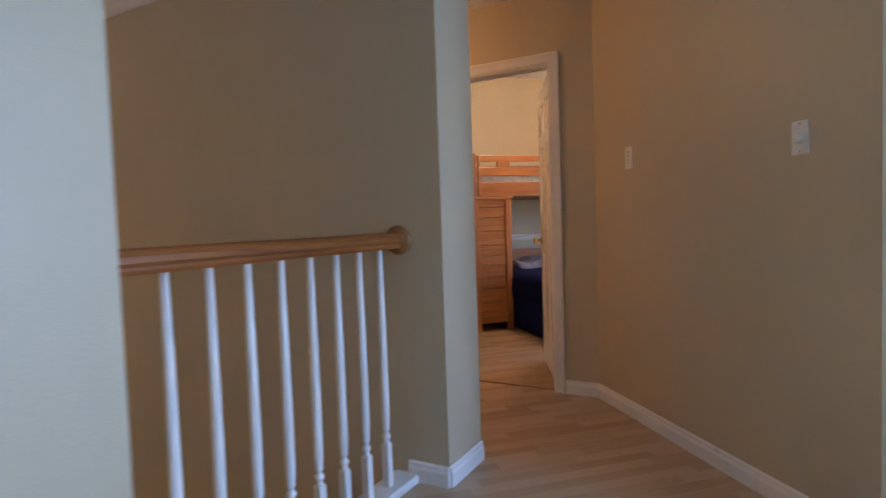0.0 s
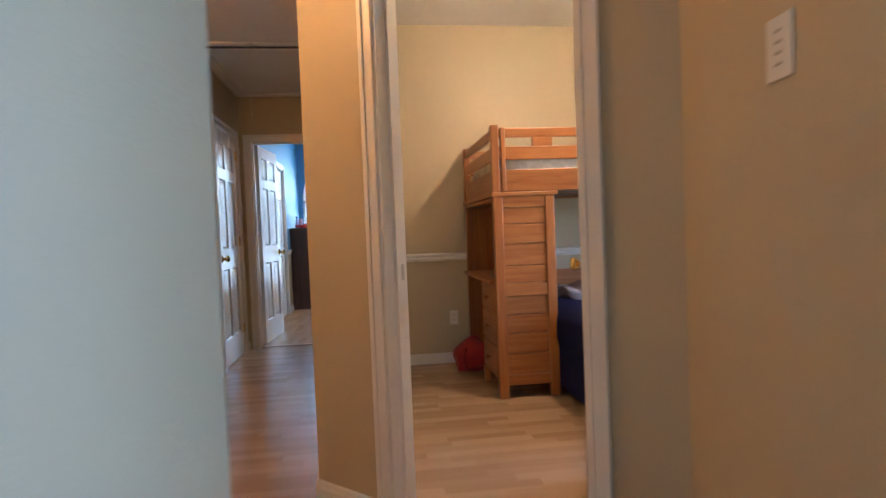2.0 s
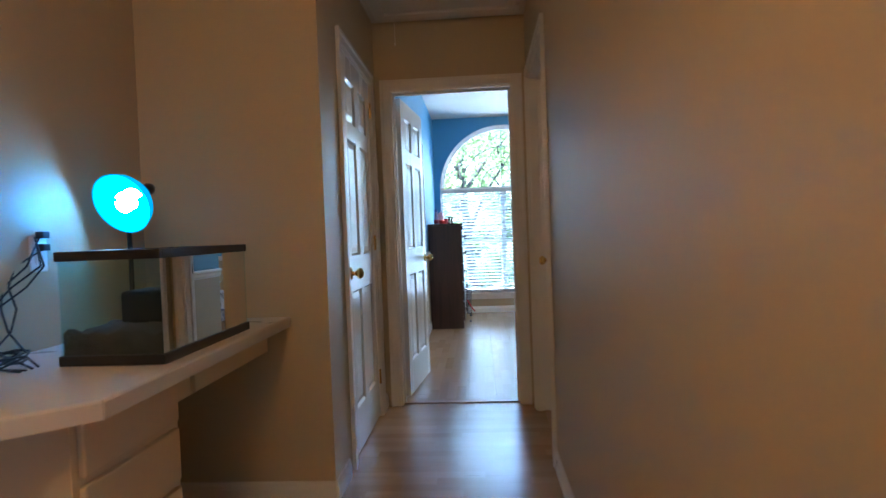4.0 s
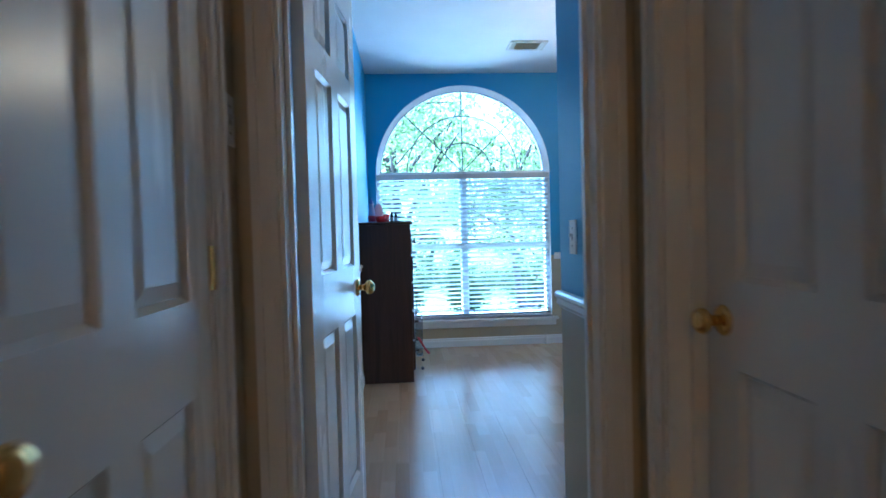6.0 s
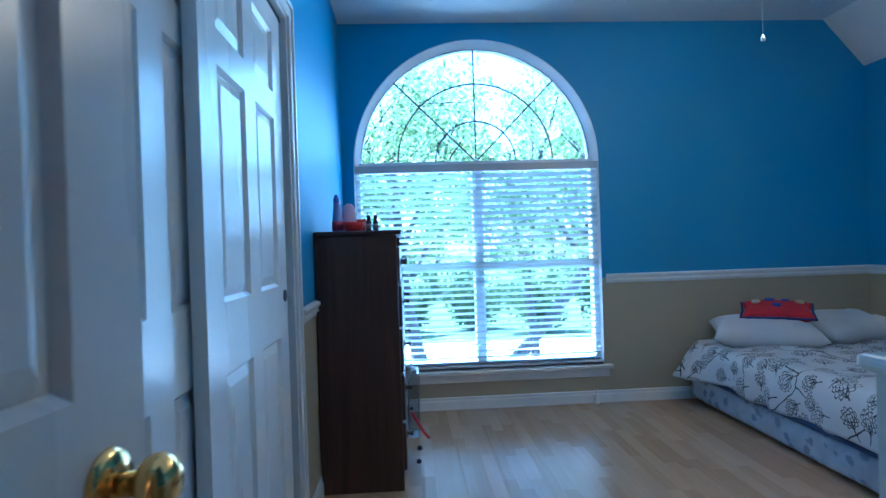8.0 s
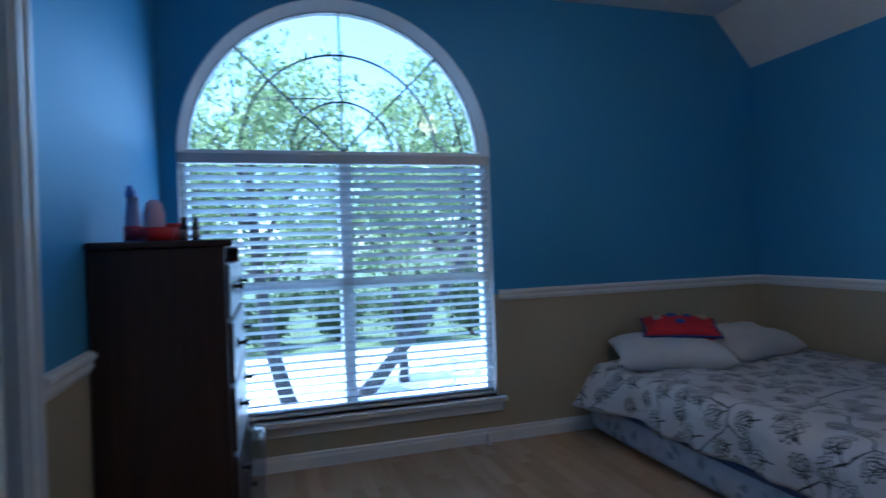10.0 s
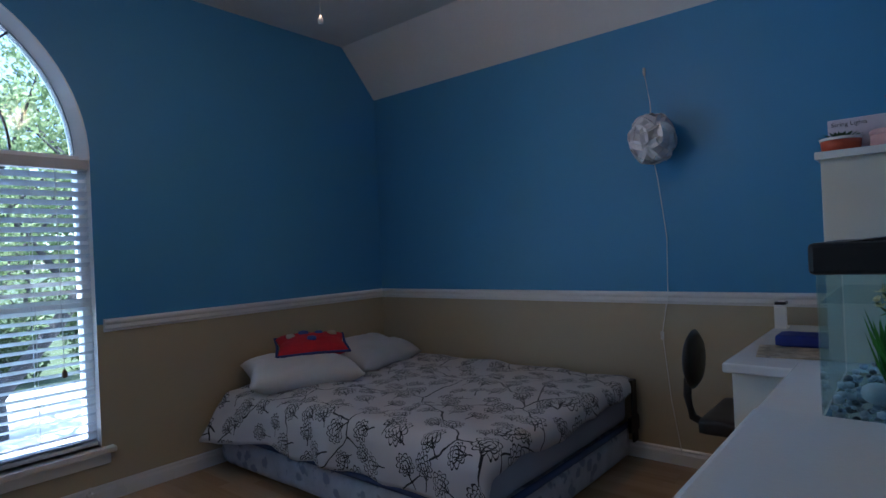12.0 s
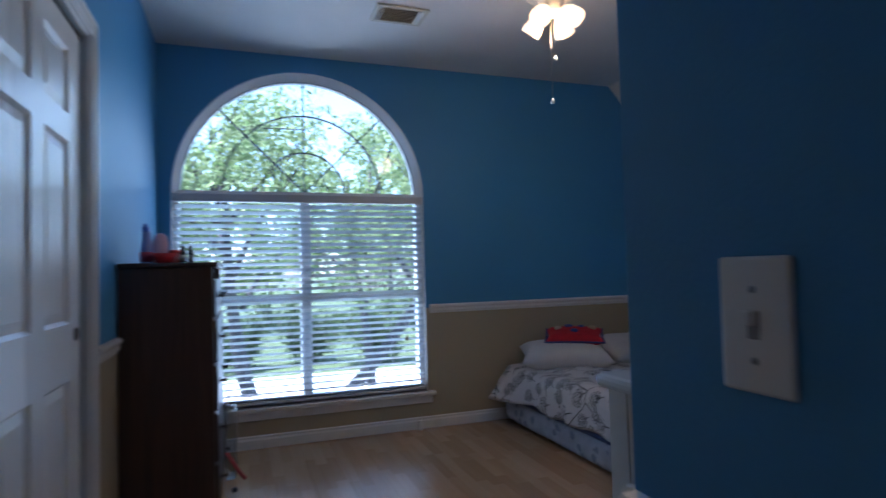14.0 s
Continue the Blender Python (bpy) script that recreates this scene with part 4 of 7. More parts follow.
# ---- plates ----
def plate(name, label, m, style, category):
    """Wall plate 70 x 115 mm; x across, z up, face to -y."""
    t = thing(name, label, category)
    t.matrix_basis = m
    part("cover_plate", boxes((-0.0355, 0.0355, -0.006, 0.0, -0.058, 0.058), bevel=0.003), M_PLATE, t)
    if style == "switch":
        part("slot", boxes((-0.006, 0.006, -0.0065, -0.004, -0.012, 0.012)), M_GREY, t)
        part("toggle", boxes((-0.004, 0.004, -0.016, -0.006, 0.000, 0.012), bevel=0.001), M_PLATE, t)
        for z in (-0.030, 0.030):
            part("screw", lathe([(0.0035, 0), (0.003, 0.0012), (0.0, 0.0014)], 10, Matrix.Translation((0, -0.006, z)) @ Matrix.Rotation(math.pi / 2, 4, "X")), M_GREY, t)
    elif style == "rocker":
        for z in (-0.030, -0.010, 0.010, 0.030):
            part("button", boxes((-0.008, 0.008, -0.0085, -0.006, z - 0.003, z + 0.003), bevel=0.001), M_STEEL, t)
    elif style == "dimmer":
        part("dial", lathe([(0.019, 0), (0.018, 0.012), (0.015, 0.015), (0.0, 0.015)], 24, Matrix.Translation((0, -0.006, 0)) @ Matrix.Rotation(math.pi / 2, 4, "X")), M_PLATE, t, "round white dial")
        for z in (-0.048, 0.048):
            part("screw", lathe([(0.0035, 0), (0.003, 0.0012), (0.0, 0.0014)], 10, Matrix.Translation((0, -0.006, z)) @ Matrix.Rotation(math.pi / 2, 4, "X")), M_GREY, t)
    elif style == "outlet":
        for z in (-0.02, 0.02):
            s = part("socket", boxes((-0.017, 0.017, -0.008, -0.006, z - 0.014, z + 0.014), bevel=0.002), M_PLATE, t)
            for x in (-0.006, 0.006):
                part("slot", boxes((x - 0.0012, x + 0.0012, -0.0084, -0.007, z - 0.002, z + 0.007)), M_BLACK, s)
    return t


plate("switch_plate", "white switch plate with small buttons on the landing wall", pose(2.172, -4.820, 1.393, 0, 0, -93.45), "rocker", "switch")
plate("dimmer_switch", "white dimmer plate with a round dial", pose(2.1075, -5.9026, 1.336, 0, 0, -93.45), "dimmer", "switch")
plate("light_switch", "white toggle switch plate on the blue wall", pose(1.163, 0.532, 1.098, 0, 0, -90), "switch", "switch")
plate("hall_switch", "white toggle switch plate beside the hall door", pose(0.20, -0.055, 1.39, 0, 0, 90), "switch", "switch")
plate("nook_outlet", "white power outlet above the nook desk", pose(-0.58, -1.90, 1.089, 0, 0, 90), "outlet", "outlet")
plate("blank_plate", "blank white wall plate above the nook desk", pose(-0.58, -2.303, 1.085, 0, 0, 90), "", "wall plate")
plate("wall_outlet", "white power outlet in the bunk room", pose(2.075, -1.15, 0.372), "outlet", "outlet")

# ---- desk nook ----
M_CREAM = material("cream_lacquer", (0.72, 0.58, 0.36), 0.4, vary=0.06, scale=3)
M_TOP = material("white_laminate_top", (0.70, 0.66, 0.60), 0.3, vary=0.05, scale=8)
desk = thing("built_in_desk", "cream built-in desk with white laminate top and drawers", "desk", (-0.3, -2.2, 0))
off = Matrix.Translation((0.3, 2.2, 0))


def dpart(name, bm, mat, parent=None, label=""):
    bmesh.ops.transform(bm, matrix=off, verts=bm.verts[:])
    return part(name, bm, mat, parent or desk, label)


DFX = 0.03
top_poly = [(DFX, -1.312), (-0.578, -1.312), (-0.578, -3.05), (DFX, -2.50)]
dpart("desk_top", prism([p for p in top_poly], 0.743, 0.782), M_TOP)
ed = bmesh.new()
sweep(ed, (DFX, -2.50, 0), (DFX, -1.312, 0), [(0, 0.740), (0.006, 0.741), (0.007, 0.778), (0.003, 0.7835), (0, 0.7835)], (1, 0, 0))
sweep(ed, (-0.578, -3.05, 0), (DFX, -2.50, 0), [(0, 0.740), (0.006, 0.741), (0.007, 0.778), (0.003, 0.7835), (0, 0.7835)], (0.7, -0.71, 0))
dpart("edge_band", ed, M_TOP)
dpart("drawer_unit", boxes((-0.578, -0.065, -2.475, -2.04, 0.09, 0.742), (-0.578, -0.13, -2.475, -2.04, 0.0, 0.09)), M_CREAM)
for z0, z1 in ((0.595, 0.725), (0.425, 0.575), (0.115, 0.405)):
    dpart("drawer_front", boxes((-0.065, -0.047, -2.455, -2.06, z0, z1), bevel=0.005), M_CREAM)
dpart("pencil_box", boxes((-0.50, -0.065, -2.04, -1.315, 0.640, 0.742)), M_CREAM)
dpart("drawer_front", boxes((-0.065, -0.047, -1.96, -1.42, 0.650, 0.730), bevel=0.004), M_CREAM)

M_SUB = material("tank_substrate", (0.10, 0.09, 0.07), 0.9, vary=0.5, scale=40, fine=200, bump=1.0)
M_HIDE = material("dark_resin_hide", (0.03, 0.035, 0.04), 0.6, vary=0.3, scale=30)
tank = thing("terrarium", "long glass terrarium with black rims and dark substrate", "terrarium", (-0.165, -1.89, 0.7825))
TX, TY, TZ = 0.145, 0.28, 0.312
for s in ((-TX, TX, -TY, -TY + 0.005), (-TX, TX, TY - 0.005, TY), (-TX, -TX + 0.005, -TY + 0.005, TY - 0.005), (TX - 0.005, TX, -TY + 0.005, TY - 0.005)):
    part("pane", sheet(*s, 0.006, TZ - 0.006), M_TANKGLASS, tank).visible_shadow = False
for z0, z1 in ((0.0, 0.028), (TZ - 0.026, TZ)):
    part("rim", boxes((-TX - 0.004, TX + 0.004, -TY - 0.004, -TY + 0.010, z0, z1), (-TX - 0.004, TX + 0.004, TY - 0.010, TY + 0.004, z0, z1), (-TX - 0.004, -TX + 0.010, -TY + 0.010, TY - 0.010, z0, z1), (TX - 0.010, TX + 0.004, -TY + 0.010, TY - 0.010, z0, z1), bevel=0.002), M_BLACK, tank, "black plastic rim")
bm = bmesh.new()
bmesh.ops.create_grid(bm, x_segments=16, y_segments=30, size=1)
for v in bm.verts:
    v.co = Vector((v.co.x * (TX - 0.006), v.co.y * (TY - 0.006), 0.088 + 0.020 * noise.noise(Vector((v.co.x * 3, v.co.y * 6, 1)))))
skirt = bmesh.ops.extrude_edge_only(bm, edges=[e for e in bm.edges if e.is_boundary])
for v in skirt["geom"]:
    if isinstance(v, bmesh.types.BMVert):
        v.co.z = 0.008
part("substrate", bm, M_SUB, tank, "dark crumbly substrate", True)
part("mesh_lid", sheet(-TX + 0.008, TX - 0.008, -TY + 0.008, TY - 0.008, TZ - 0.012, TZ - 0.009), glass("mesh_screen", (0.45, 0.45, 0.45), 0.4), tank).visible_shadow = False
part("hide_box", boxes((-0.09, 0.07, -0.10, 0.04, 0.085, 0.185), bevel=0.012), M_HIDE, tank, "dark square hide")
part("water_dish", lathe([(0.0, 0.085), (0.05, 0.085), (0.06, 0.115), (0.054, 0.115), (0.045, 0.095), (0.0, 0.095)], 20, Matrix.Translation((0.05, 0.16, 0.0))), M_GREY, tank)

heat = thing("heat_lamp", "blue dome heat lamp glowing over the terrarium", "lamp", (-0.41, -1.70, 0.7825))
HM = Matrix.Translation((0, 0, 0.475)) @ Vector((-0.12, -0.90, -0.40)).to_track_quat("Z", "Y").to_matrix().to_4x4() @ Matrix.Scale(0.88, 4)
part("dome", lathe([(0.030, -0.10), (0.040, -0.085), (0.085, -0.055), (0.112, -0.020), (0.122, 0.015), (0.125, 0.018), (0.118, 0.016), (0.108, -0.018), (0.080, -0.050), (0.032, -0.080), (0.0, -0.082)], 32, HM), glow("cyan_lit_dome", (0.01, 0.45, 0.90), 0.06), heat, "dome lit cyan from inside")
part("bulb", tube([HM @ Vector((0.030 * math.cos(q * 0.55), 0.030 * math.sin(q * 0.55), -0.060 + q * 0.0034)) for q in range(24)], 0.012, 8), glow("white_blue_bulb", (0.6, 0.9, 1.0), 1.3), heat, "glaring blue-white bulb")
part("socket", lathe([(0.026, -0.10), (0.026, -0.16), (0.020, -0.175), (0.0, -0.176)], 18, HM), M_BLACK, heat)
part("stand", tube([HM @ Vector((0, 0, -0.14)), Vector((-0.075, 0.135, 0.45)), Vector((-0.075, 0.14, 0.30)), Vector((-0.07, 0.13, 0.0))], 0.009, 10), M_BLACK, heat)
part("stand_base", lathe([(0.055, 0.0), (0.055, 0.008), (0.045, 0.014), (0.0, 0.015)], 24, Matrix.Translation((-0.07, 0.13, 0))), M_BLACK, heat)

cords = thing("power_cords", "tangle of thin black power cords on the nook desk", "cables", (-0.46, -2.30, 0.7825))
rnd = random.Random(9)
for k in range(4):
    pts = [Vector((-0.11, 0.38 + 0.01 * k, 0.36 - 0.04 * (k % 2)))]
    pts += [Vector((-0.08 + 0.05 * math.sin(q * 1.3 + k), 0.36 - q * 0.045, max(0.006, 0.33 - q * 0.06) + 0.0)) for q in range(1, 5)]
    a0 = rnd.uniform(0, 6)
    pts += [Vector((-0.03 + (0.05 + 0.01 * k) * math.cos(a0 + q * 0.7), 0.10 + (0.07 + 0.012 * k) * math.sin(a0 + q * 0.7), 0.006 + 0.03 * abs(math.sin(q * 0.5 + k)))) for q in range(12)]
    pts += [Vector((0.10, 0.05 + 0.02 * k, 0.006))]
    part("cord", tube(pts, 0.0032, 6), M_BLACK, cords)
for z in (0.327, 0.367):
    part("plug", boxes((-0.112, -0.085, 0.385, 0.415, z - 0.011, z + 0.011), bevel=0.003), M_BLACK, cords)
jar = thing("supplement_jar", "small clear jar with a yellow lid", "jar", (-0.47, -2.42, 0.7825))
part("jar_body", lathe([(0.024, 0.0), (0.026, 0.004), (0.026, 0.055), (0.022, 0.062), (0.0, 0.062)], 20), material("olive_label", (0.12, 0.11, 0.04), 0.4), jar)
part("lid", lathe([(0.025, 0.062), (0.025, 0.085), (0.022, 0.088), (0.0, 0.088)], 20), material("yellow_lid", (0.75, 0.50, 0.03), 0.4), jar, "yellow screw lid")


# ---- ceiling fittings ----
def register(name, label, m, w, l, mat):
    t = thing(name, label, "vent")
    t.matrix_basis = m
    part("frame", boxes((-w / 2, w / 2, -l / 2, -l / 2 + 0.025, -0.012, 0), (-w / 2, w / 2, l / 2 - 0.025, l / 2, -0.012, 0), (-w / 2, -w / 2 + 0.025, -l / 2 + 0.025, l / 2 - 0.025, -0.012, 0), (w / 2 - 0.025, w / 2, -l / 2 + 0.025, l / 2 - 0.025, -0.012, 0), bevel=0.003), mat, t)
    # dark sheet stands for the shade of an open duct behind the louvres
    part("duct_shade", boxes((-w / 2 + 0.01, w / 2 - 0.01, -l / 2 + 0.01, l / 2 - 0.01, -0.003, -0.001)), M_DARK, t)
    n = 9
    for k in range(n):
        y = -l / 2 + 0.035 + k * (l - 0.07) / (n - 1)
        part("louvre", boxes((-w / 2 + 0.055, w / 2 - 0.055, -0.009, 0.009, -0.001, 0.001), m=Matrix.Translation((0, y, -0.009)) @ Matrix.Rotation(radians(35), 4, "X")), mat, t)
    for s in (-1, 1):
        for k in range(3):
            x = s * (w / 2 - 0.030 - k * 0.012)
            part("louvre", boxes((-0.006, 0.006, -l / 2 + 0.027, l / 2 - 0.027, -0.001, 0.001), m=Matrix.Translation((x, 0, -0.012)) @ Matrix.Rotation(radians(35 * s), 4, "Y")), mat, t)
    return t


M_VENT = material("ivory_metal_register", (0.62, 0.57, 0.46), 0.5, vary=0.08)
register("ceiling_vent", "ivory metal air vent in the bedroom ceiling", pose(1.645, 3.37, H_BLUE - 0.001), 0.31, 0.22, M_VENT)
register("hall_vent", "dusty grey air vent in the hall ceiling", pose(0.17, -2.03, H_HALL - 0.001), 0.20, 0.27, material("dusty_metal", (0.30, 0.28, 0.25), 0.6, vary=0.15))
hatch = thing("attic_hatch", "white attic hatch with a moulded frame in the hall ceiling", "hatch", (0.68, -0.86, H_HALL))
part("panel", boxes((-0.36, 0.36, -0.62, 0.68, -0.010, 0.004), bevel=0.003), M_CEIL, hatch)
for s in ((-0.44, 0.44, -0.76, -0.69, -0.012, 0.0), (-0.44, 0.44, 0.69, 0.76, -0.022, 0.0), (-0.44, -0.37, -0.69, 0.69, -0.022, 0.0), (0.37, 0.44, -0.69, 0.69, -0.022, 0.0)):
    part("frame", boxes(s, bevel=0.006), M_WHITE, hatch)
# dark strip on the ceiling imitates the shade inside the slot
part("slot_shade", boxes((-0.37, 0.37, -0.69, -0.62, -0.005, 0.0)), M_DARK, hatch, "dark strip imitating the shaded slot beside the hatch panel")
part("pull_cord", tube([(-0.30, 0.60, -0.01), (-0.30, 0.60, -0.22)], 0.0018, 6), M_WHITE, hatch)
part("cord_bead", lathe([(0.0, 0.0), (0.006, 0.004), (0.006, 0.014), (0.0, 0.018)], 10, Matrix.Translation((-0.30, 0.60, -0.235))), M_WHITE, hatch)

lampt = thing("hall_lamp", "round glass ceiling lamp above the hall", "lamp", (0.50, -3.80, H_HALL))
part("canopy", lathe([(0.13, -0.025), (0.14, 0.0), (0.0, 0.0)], 24), M_BRASS, lampt)
part("bowl", lathe([(0.0, -0.11), (0.06, -0.105), (0.11, -0.08), (0.14, -0.03), (0.135, -0.025)], 28), glow("lit_bowl_glass", (1.0, 0.72, 0.42), 0.8), lampt, "frosted glass bowl lit warm")

fan = thing("ceiling_light", "ceiling light with four frosted tulip shades and pull chains", "lamp", (2.18, 2.54, H_BLUE))
M_SHADE = glow("lit_frosted_glass", (1.0, 0.68, 0.32), 0.5)
M_IVORY = material("ivory_enamel_fitting", (0.70, 0.64, 0.52), 0.35)
part("ceiling_canopy", lathe([(0.075, 0.0), (0.075, -0.03), (0.05, -0.06), (0.016, -0.07), (0.016, -0.10), (0.11, -0.11), (0.13, -0.14), (0.13, -0.20), (0.07, -0.225), (0.055, -0.25), (0.05, -0.29), (0.03, -0.305), (0.0, -0.306)][::-1], 28), M_IVORY, fan)
for a in (30, 120, 210, 300):
    R = Matrix.Rotation(radians(a), 4, "Z") @ Matrix.Translation((0.045, 0, -0.268)) @ Matrix.Rotation(radians(180 - 42), 4, "Y") @ Matrix.Scale(0.86, 4)
    arm = part("arm", lathe([(0.010, -0.04), (0.010, 0.02), (0.022, 0.025), (0.022, 0.045)], 12, R), M_IVORY, fan)
    part("shade", lathe([(0.024, 0.035), (0.030, 0.045), (0.046, 0.075), (0.055, 0.115), (0.056, 0.145), (0.053, 0.145), (0.052, 0.115), (0.043, 0.078), (0.0, 0.06)], 20, R), M_SHADE, arm, "frosted glass shade lit warm")
for dx, z in ((0.012, -0.505), (-0.012, -0.715)):
    part("pull_chain", tube([(dx, 0, -0.30), (dx, 0, z)], 0.0011, 5), M_STEEL, fan)
    part("chain_bell", lathe([(0.0, -0.02), (0.009, -0.018), (0.009, -0.006), (0.003, 0.006), (0.0, 0.008)], 12, Matrix.Translation((dx, 0, z))), M_PLATE, fan, "white bell-shaped pull")

# ceiling fan with lit bulbs in the bunk room
M_BLADE = wood("fan_blade_oak", (0.30, 0.16, 0.07), (0.18, 0.085, 0.035), 0.4, "X")
bfan = thing("ceiling_fan", "ceiling fan with wooden blades and lit bulbs in the bunk room", "fan", (FANX, FANY, H_BUNK))
part("motor", lathe([(0.0, -0.255), (0.045, -0.25), (0.05, -0.215), (0.10, -0.205), (0.115, -0.18), (0.115, -0.10), (0.08, -0.07), (0.03, -0.06), (0.03, -0.035), (0.07, -0.02), (0.07, 0.0)], 28), M_IVORY, bfan)
for k in range(5):
    R = Matrix.Rotation(radians(FAN_TURN + 72 * k), 4, "Z") @ Matrix.Translation((0, 0, -0.195)) @ Matrix.Rotation(radians(10), 4, "X")
    part("blade_iron", boxes((0.09, 0.22, -0.018, 0.018, -0.006, 0.0), bevel=0.002, m=R), M_BRASS, bfan)
    part("blade", boxes((0.19, 0.64, -0.062, 0.062, 0.0, 0.007), bevel=0.003, m=R), M_BLADE, bfan)
M_BULB = glow("lit_frosted_bulb", (1.0, 0.74, 0.44), 1.2)
for k in range(3):
    a = radians(30 + 120 * k)
    R = Matrix.Translation((0.095 * math.cos(a), 0.095 * math.sin(a), -0.27))
    arm = part("lamp_arm", tube([(0.03 * math.cos(a), 0.03 * math.sin(a), -0.245), (0.075 * math.cos(a), 0.075 * math.sin(a), -0.235), (0.095 * math.cos(a), 0.095 * math.sin(a), -0.262)], 0.009, 8), M_BRASS, bfan)
    part("bulb", lathe([(0.012, 0.01), (0.016, -0.01), (0.028, -0.035), (0.026, -0.055), (0.014, -0.068), (0.0, -0.07)], 16, R), M_BULB, arm, "frosted bulb lit warm")

# ---- bunk room ----
bunk = thing("loft_bed", "honey pine loft bed with slatted end, shelf and drawers", "bunk bed", (2.19, -2.27, 0))


def wd(name, x0, x1, y0, y1, z0, z1, mat, label="", b=0.006):
    return part(name, boxes((x0, x1, y0, y1, z0, z1), bevel=b), mat, bunk, label)


BD, BL = 1.075, 2.06
# upper bed
for x, y in ((0.0, 0.0), (0.0, BD - 0.05), (BL - 0.05, 0.0), (BL - 0.05, BD - 0.05)):
    wd("post", x, x + 0.05, y, y + 0.05, 1.30, 1.735, M_PINE_Z)
wd("post", 0.062, 0.092, 0.0, 0.03, 1.315, 1.72, M_PINE_Z)
for z0, z1 in ((1.655, 1.715), (1.515, 1.60), (1.315, 1.455)):
    wd("side_rail", 0.05, BL - 0.05, 0.012, 0.036, z0, z1, M_PINE_X)
    wd("side_rail", 0.05, BL - 0.05, BD - 0.036, BD - 0.012, z0, z1, M_PINE_X)
    wd("end_rail", 0.012, 0.036, 0.05, BD - 0.05, z0, z1, M_PINE_Y)
    wd("end_rail", BL - 0.036, BL - 0.012, 0.05, BD - 0.05, z0, z1, M_PINE_Y)
for x in (0.27, 1.0):
    wd("rail_block", x, x + 0.13, 0.010, 0.038, 1.60, 1.655, M_PINE_X, b=0.002)
wd("deck", 0.036, BL - 0.036, 0.036, BD - 0.036, 1.33, 1.35, M_PINE_X)
wd("cornice", -0.008, 0.42, -0.010, BD, 1.285, 1.312, M_PINE_X)
# chest with planked end
for x in (0.0, 0.335):
    wd("stile", x, x + 0.062, -0.004, 0.045, 0.0, 1.285, M_PINE_Z)
for z0, z1 in ((1.215, 1.285), (0.655, 0.735), (0.085, 0.150)):
    wd("cross_rail", 0.062, 0.335, 0.0, 0.035, z0, z1, M_PINE_X, b=0.003)
rows = [1.215, 1.11, 0.985, 0.845, 0.735]
for za, zb in zip(rows, rows[1:]):
    wd("plank", 0.062, 0.335, 0.010, 0.030, zb + 0.002, za - 0.002, M_PINE_X, b=0.004)
rows = [0.655, 0.535, 0.415, 0.285, 0.150]
for za, zb in zip(rows, rows[1:]):
    wd("plank", 0.062, 0.335, 0.010, 0.030, zb + 0.002, za - 0.002, M_PINE_X, b=0.004)
wd("side_panel", 0.375, 0.393, 0.045, BD - 0.05, 0.06, 1.285, M_PINE_Y)
wd("stile", 0.0, 0.062, BD - 0.06, BD - 0.012, 0.0, 1.285, M_PINE_Z)
wd("back_panel", 0.062, 0.375, BD - 0.05, BD - 0.03, 0.06, 1.285, M_PINE_Z)
wd("shelf", 0.0, 0.375, 0.045, BD - 0.06, 1.255, 1.28, M_PINE_Y)
wd("desk_shelf", -0.03, 0.375, 0.045, BD - 0.05, 0.730, 0.756, M_PINE_Y)
wd("drawer_case", 0.02, 0.375, 0.045, 0.50, 0.10, 0.728, M_PINE_Y)
for z0, z1 in ((0.54, 0.71), (0.335, 0.525), (0.12, 0.32)):
    d = wd("drawer_front", 0.002, 0.020, 0.065, 0.485, z0, z1, M_PINE_Y, b=0.004)
    part("wooden_knob", lathe([(0.008, 0.0), (0.008, 0.010), (0.016, 0.018), (0.012, 0.026), (0.0, 0.028)], 14, Matrix.Translation((0.002, 0.275, (z0 + z1) / 2)) @ Matrix.Rotation(-math.pi / 2, 4, "Y")), M_PINE_Z, d)
wd("foot", 0.0, 0.05, 0.46, 0.51, 0.0, 0.10, M_PINE_Z)
# far legs and low bed rail
for y in (0.0, BD - 0.05):
    wd("leg", BL - 0.05, BL, y, y + 0.05, 0.0, 1.31, M_PINE_Z)
wd("lower_rail", 0.395, BL - 0.05, BD - 0.20, BD - 0.175, 0.62, 0.745, M_PINE_X)

M_SHEET = material("patterned_cream_sheet", (0.62, 0.56, 0.48), 0.9, vary=0.45, scale=14, fine=200, bump=0.4)
M_NAVY = material("navy_cotton_cover", (0.004, 0.007, 0.05), 0.9, spec=0.15, vary=0.3, scale=10, fine=220, bump=0.4)


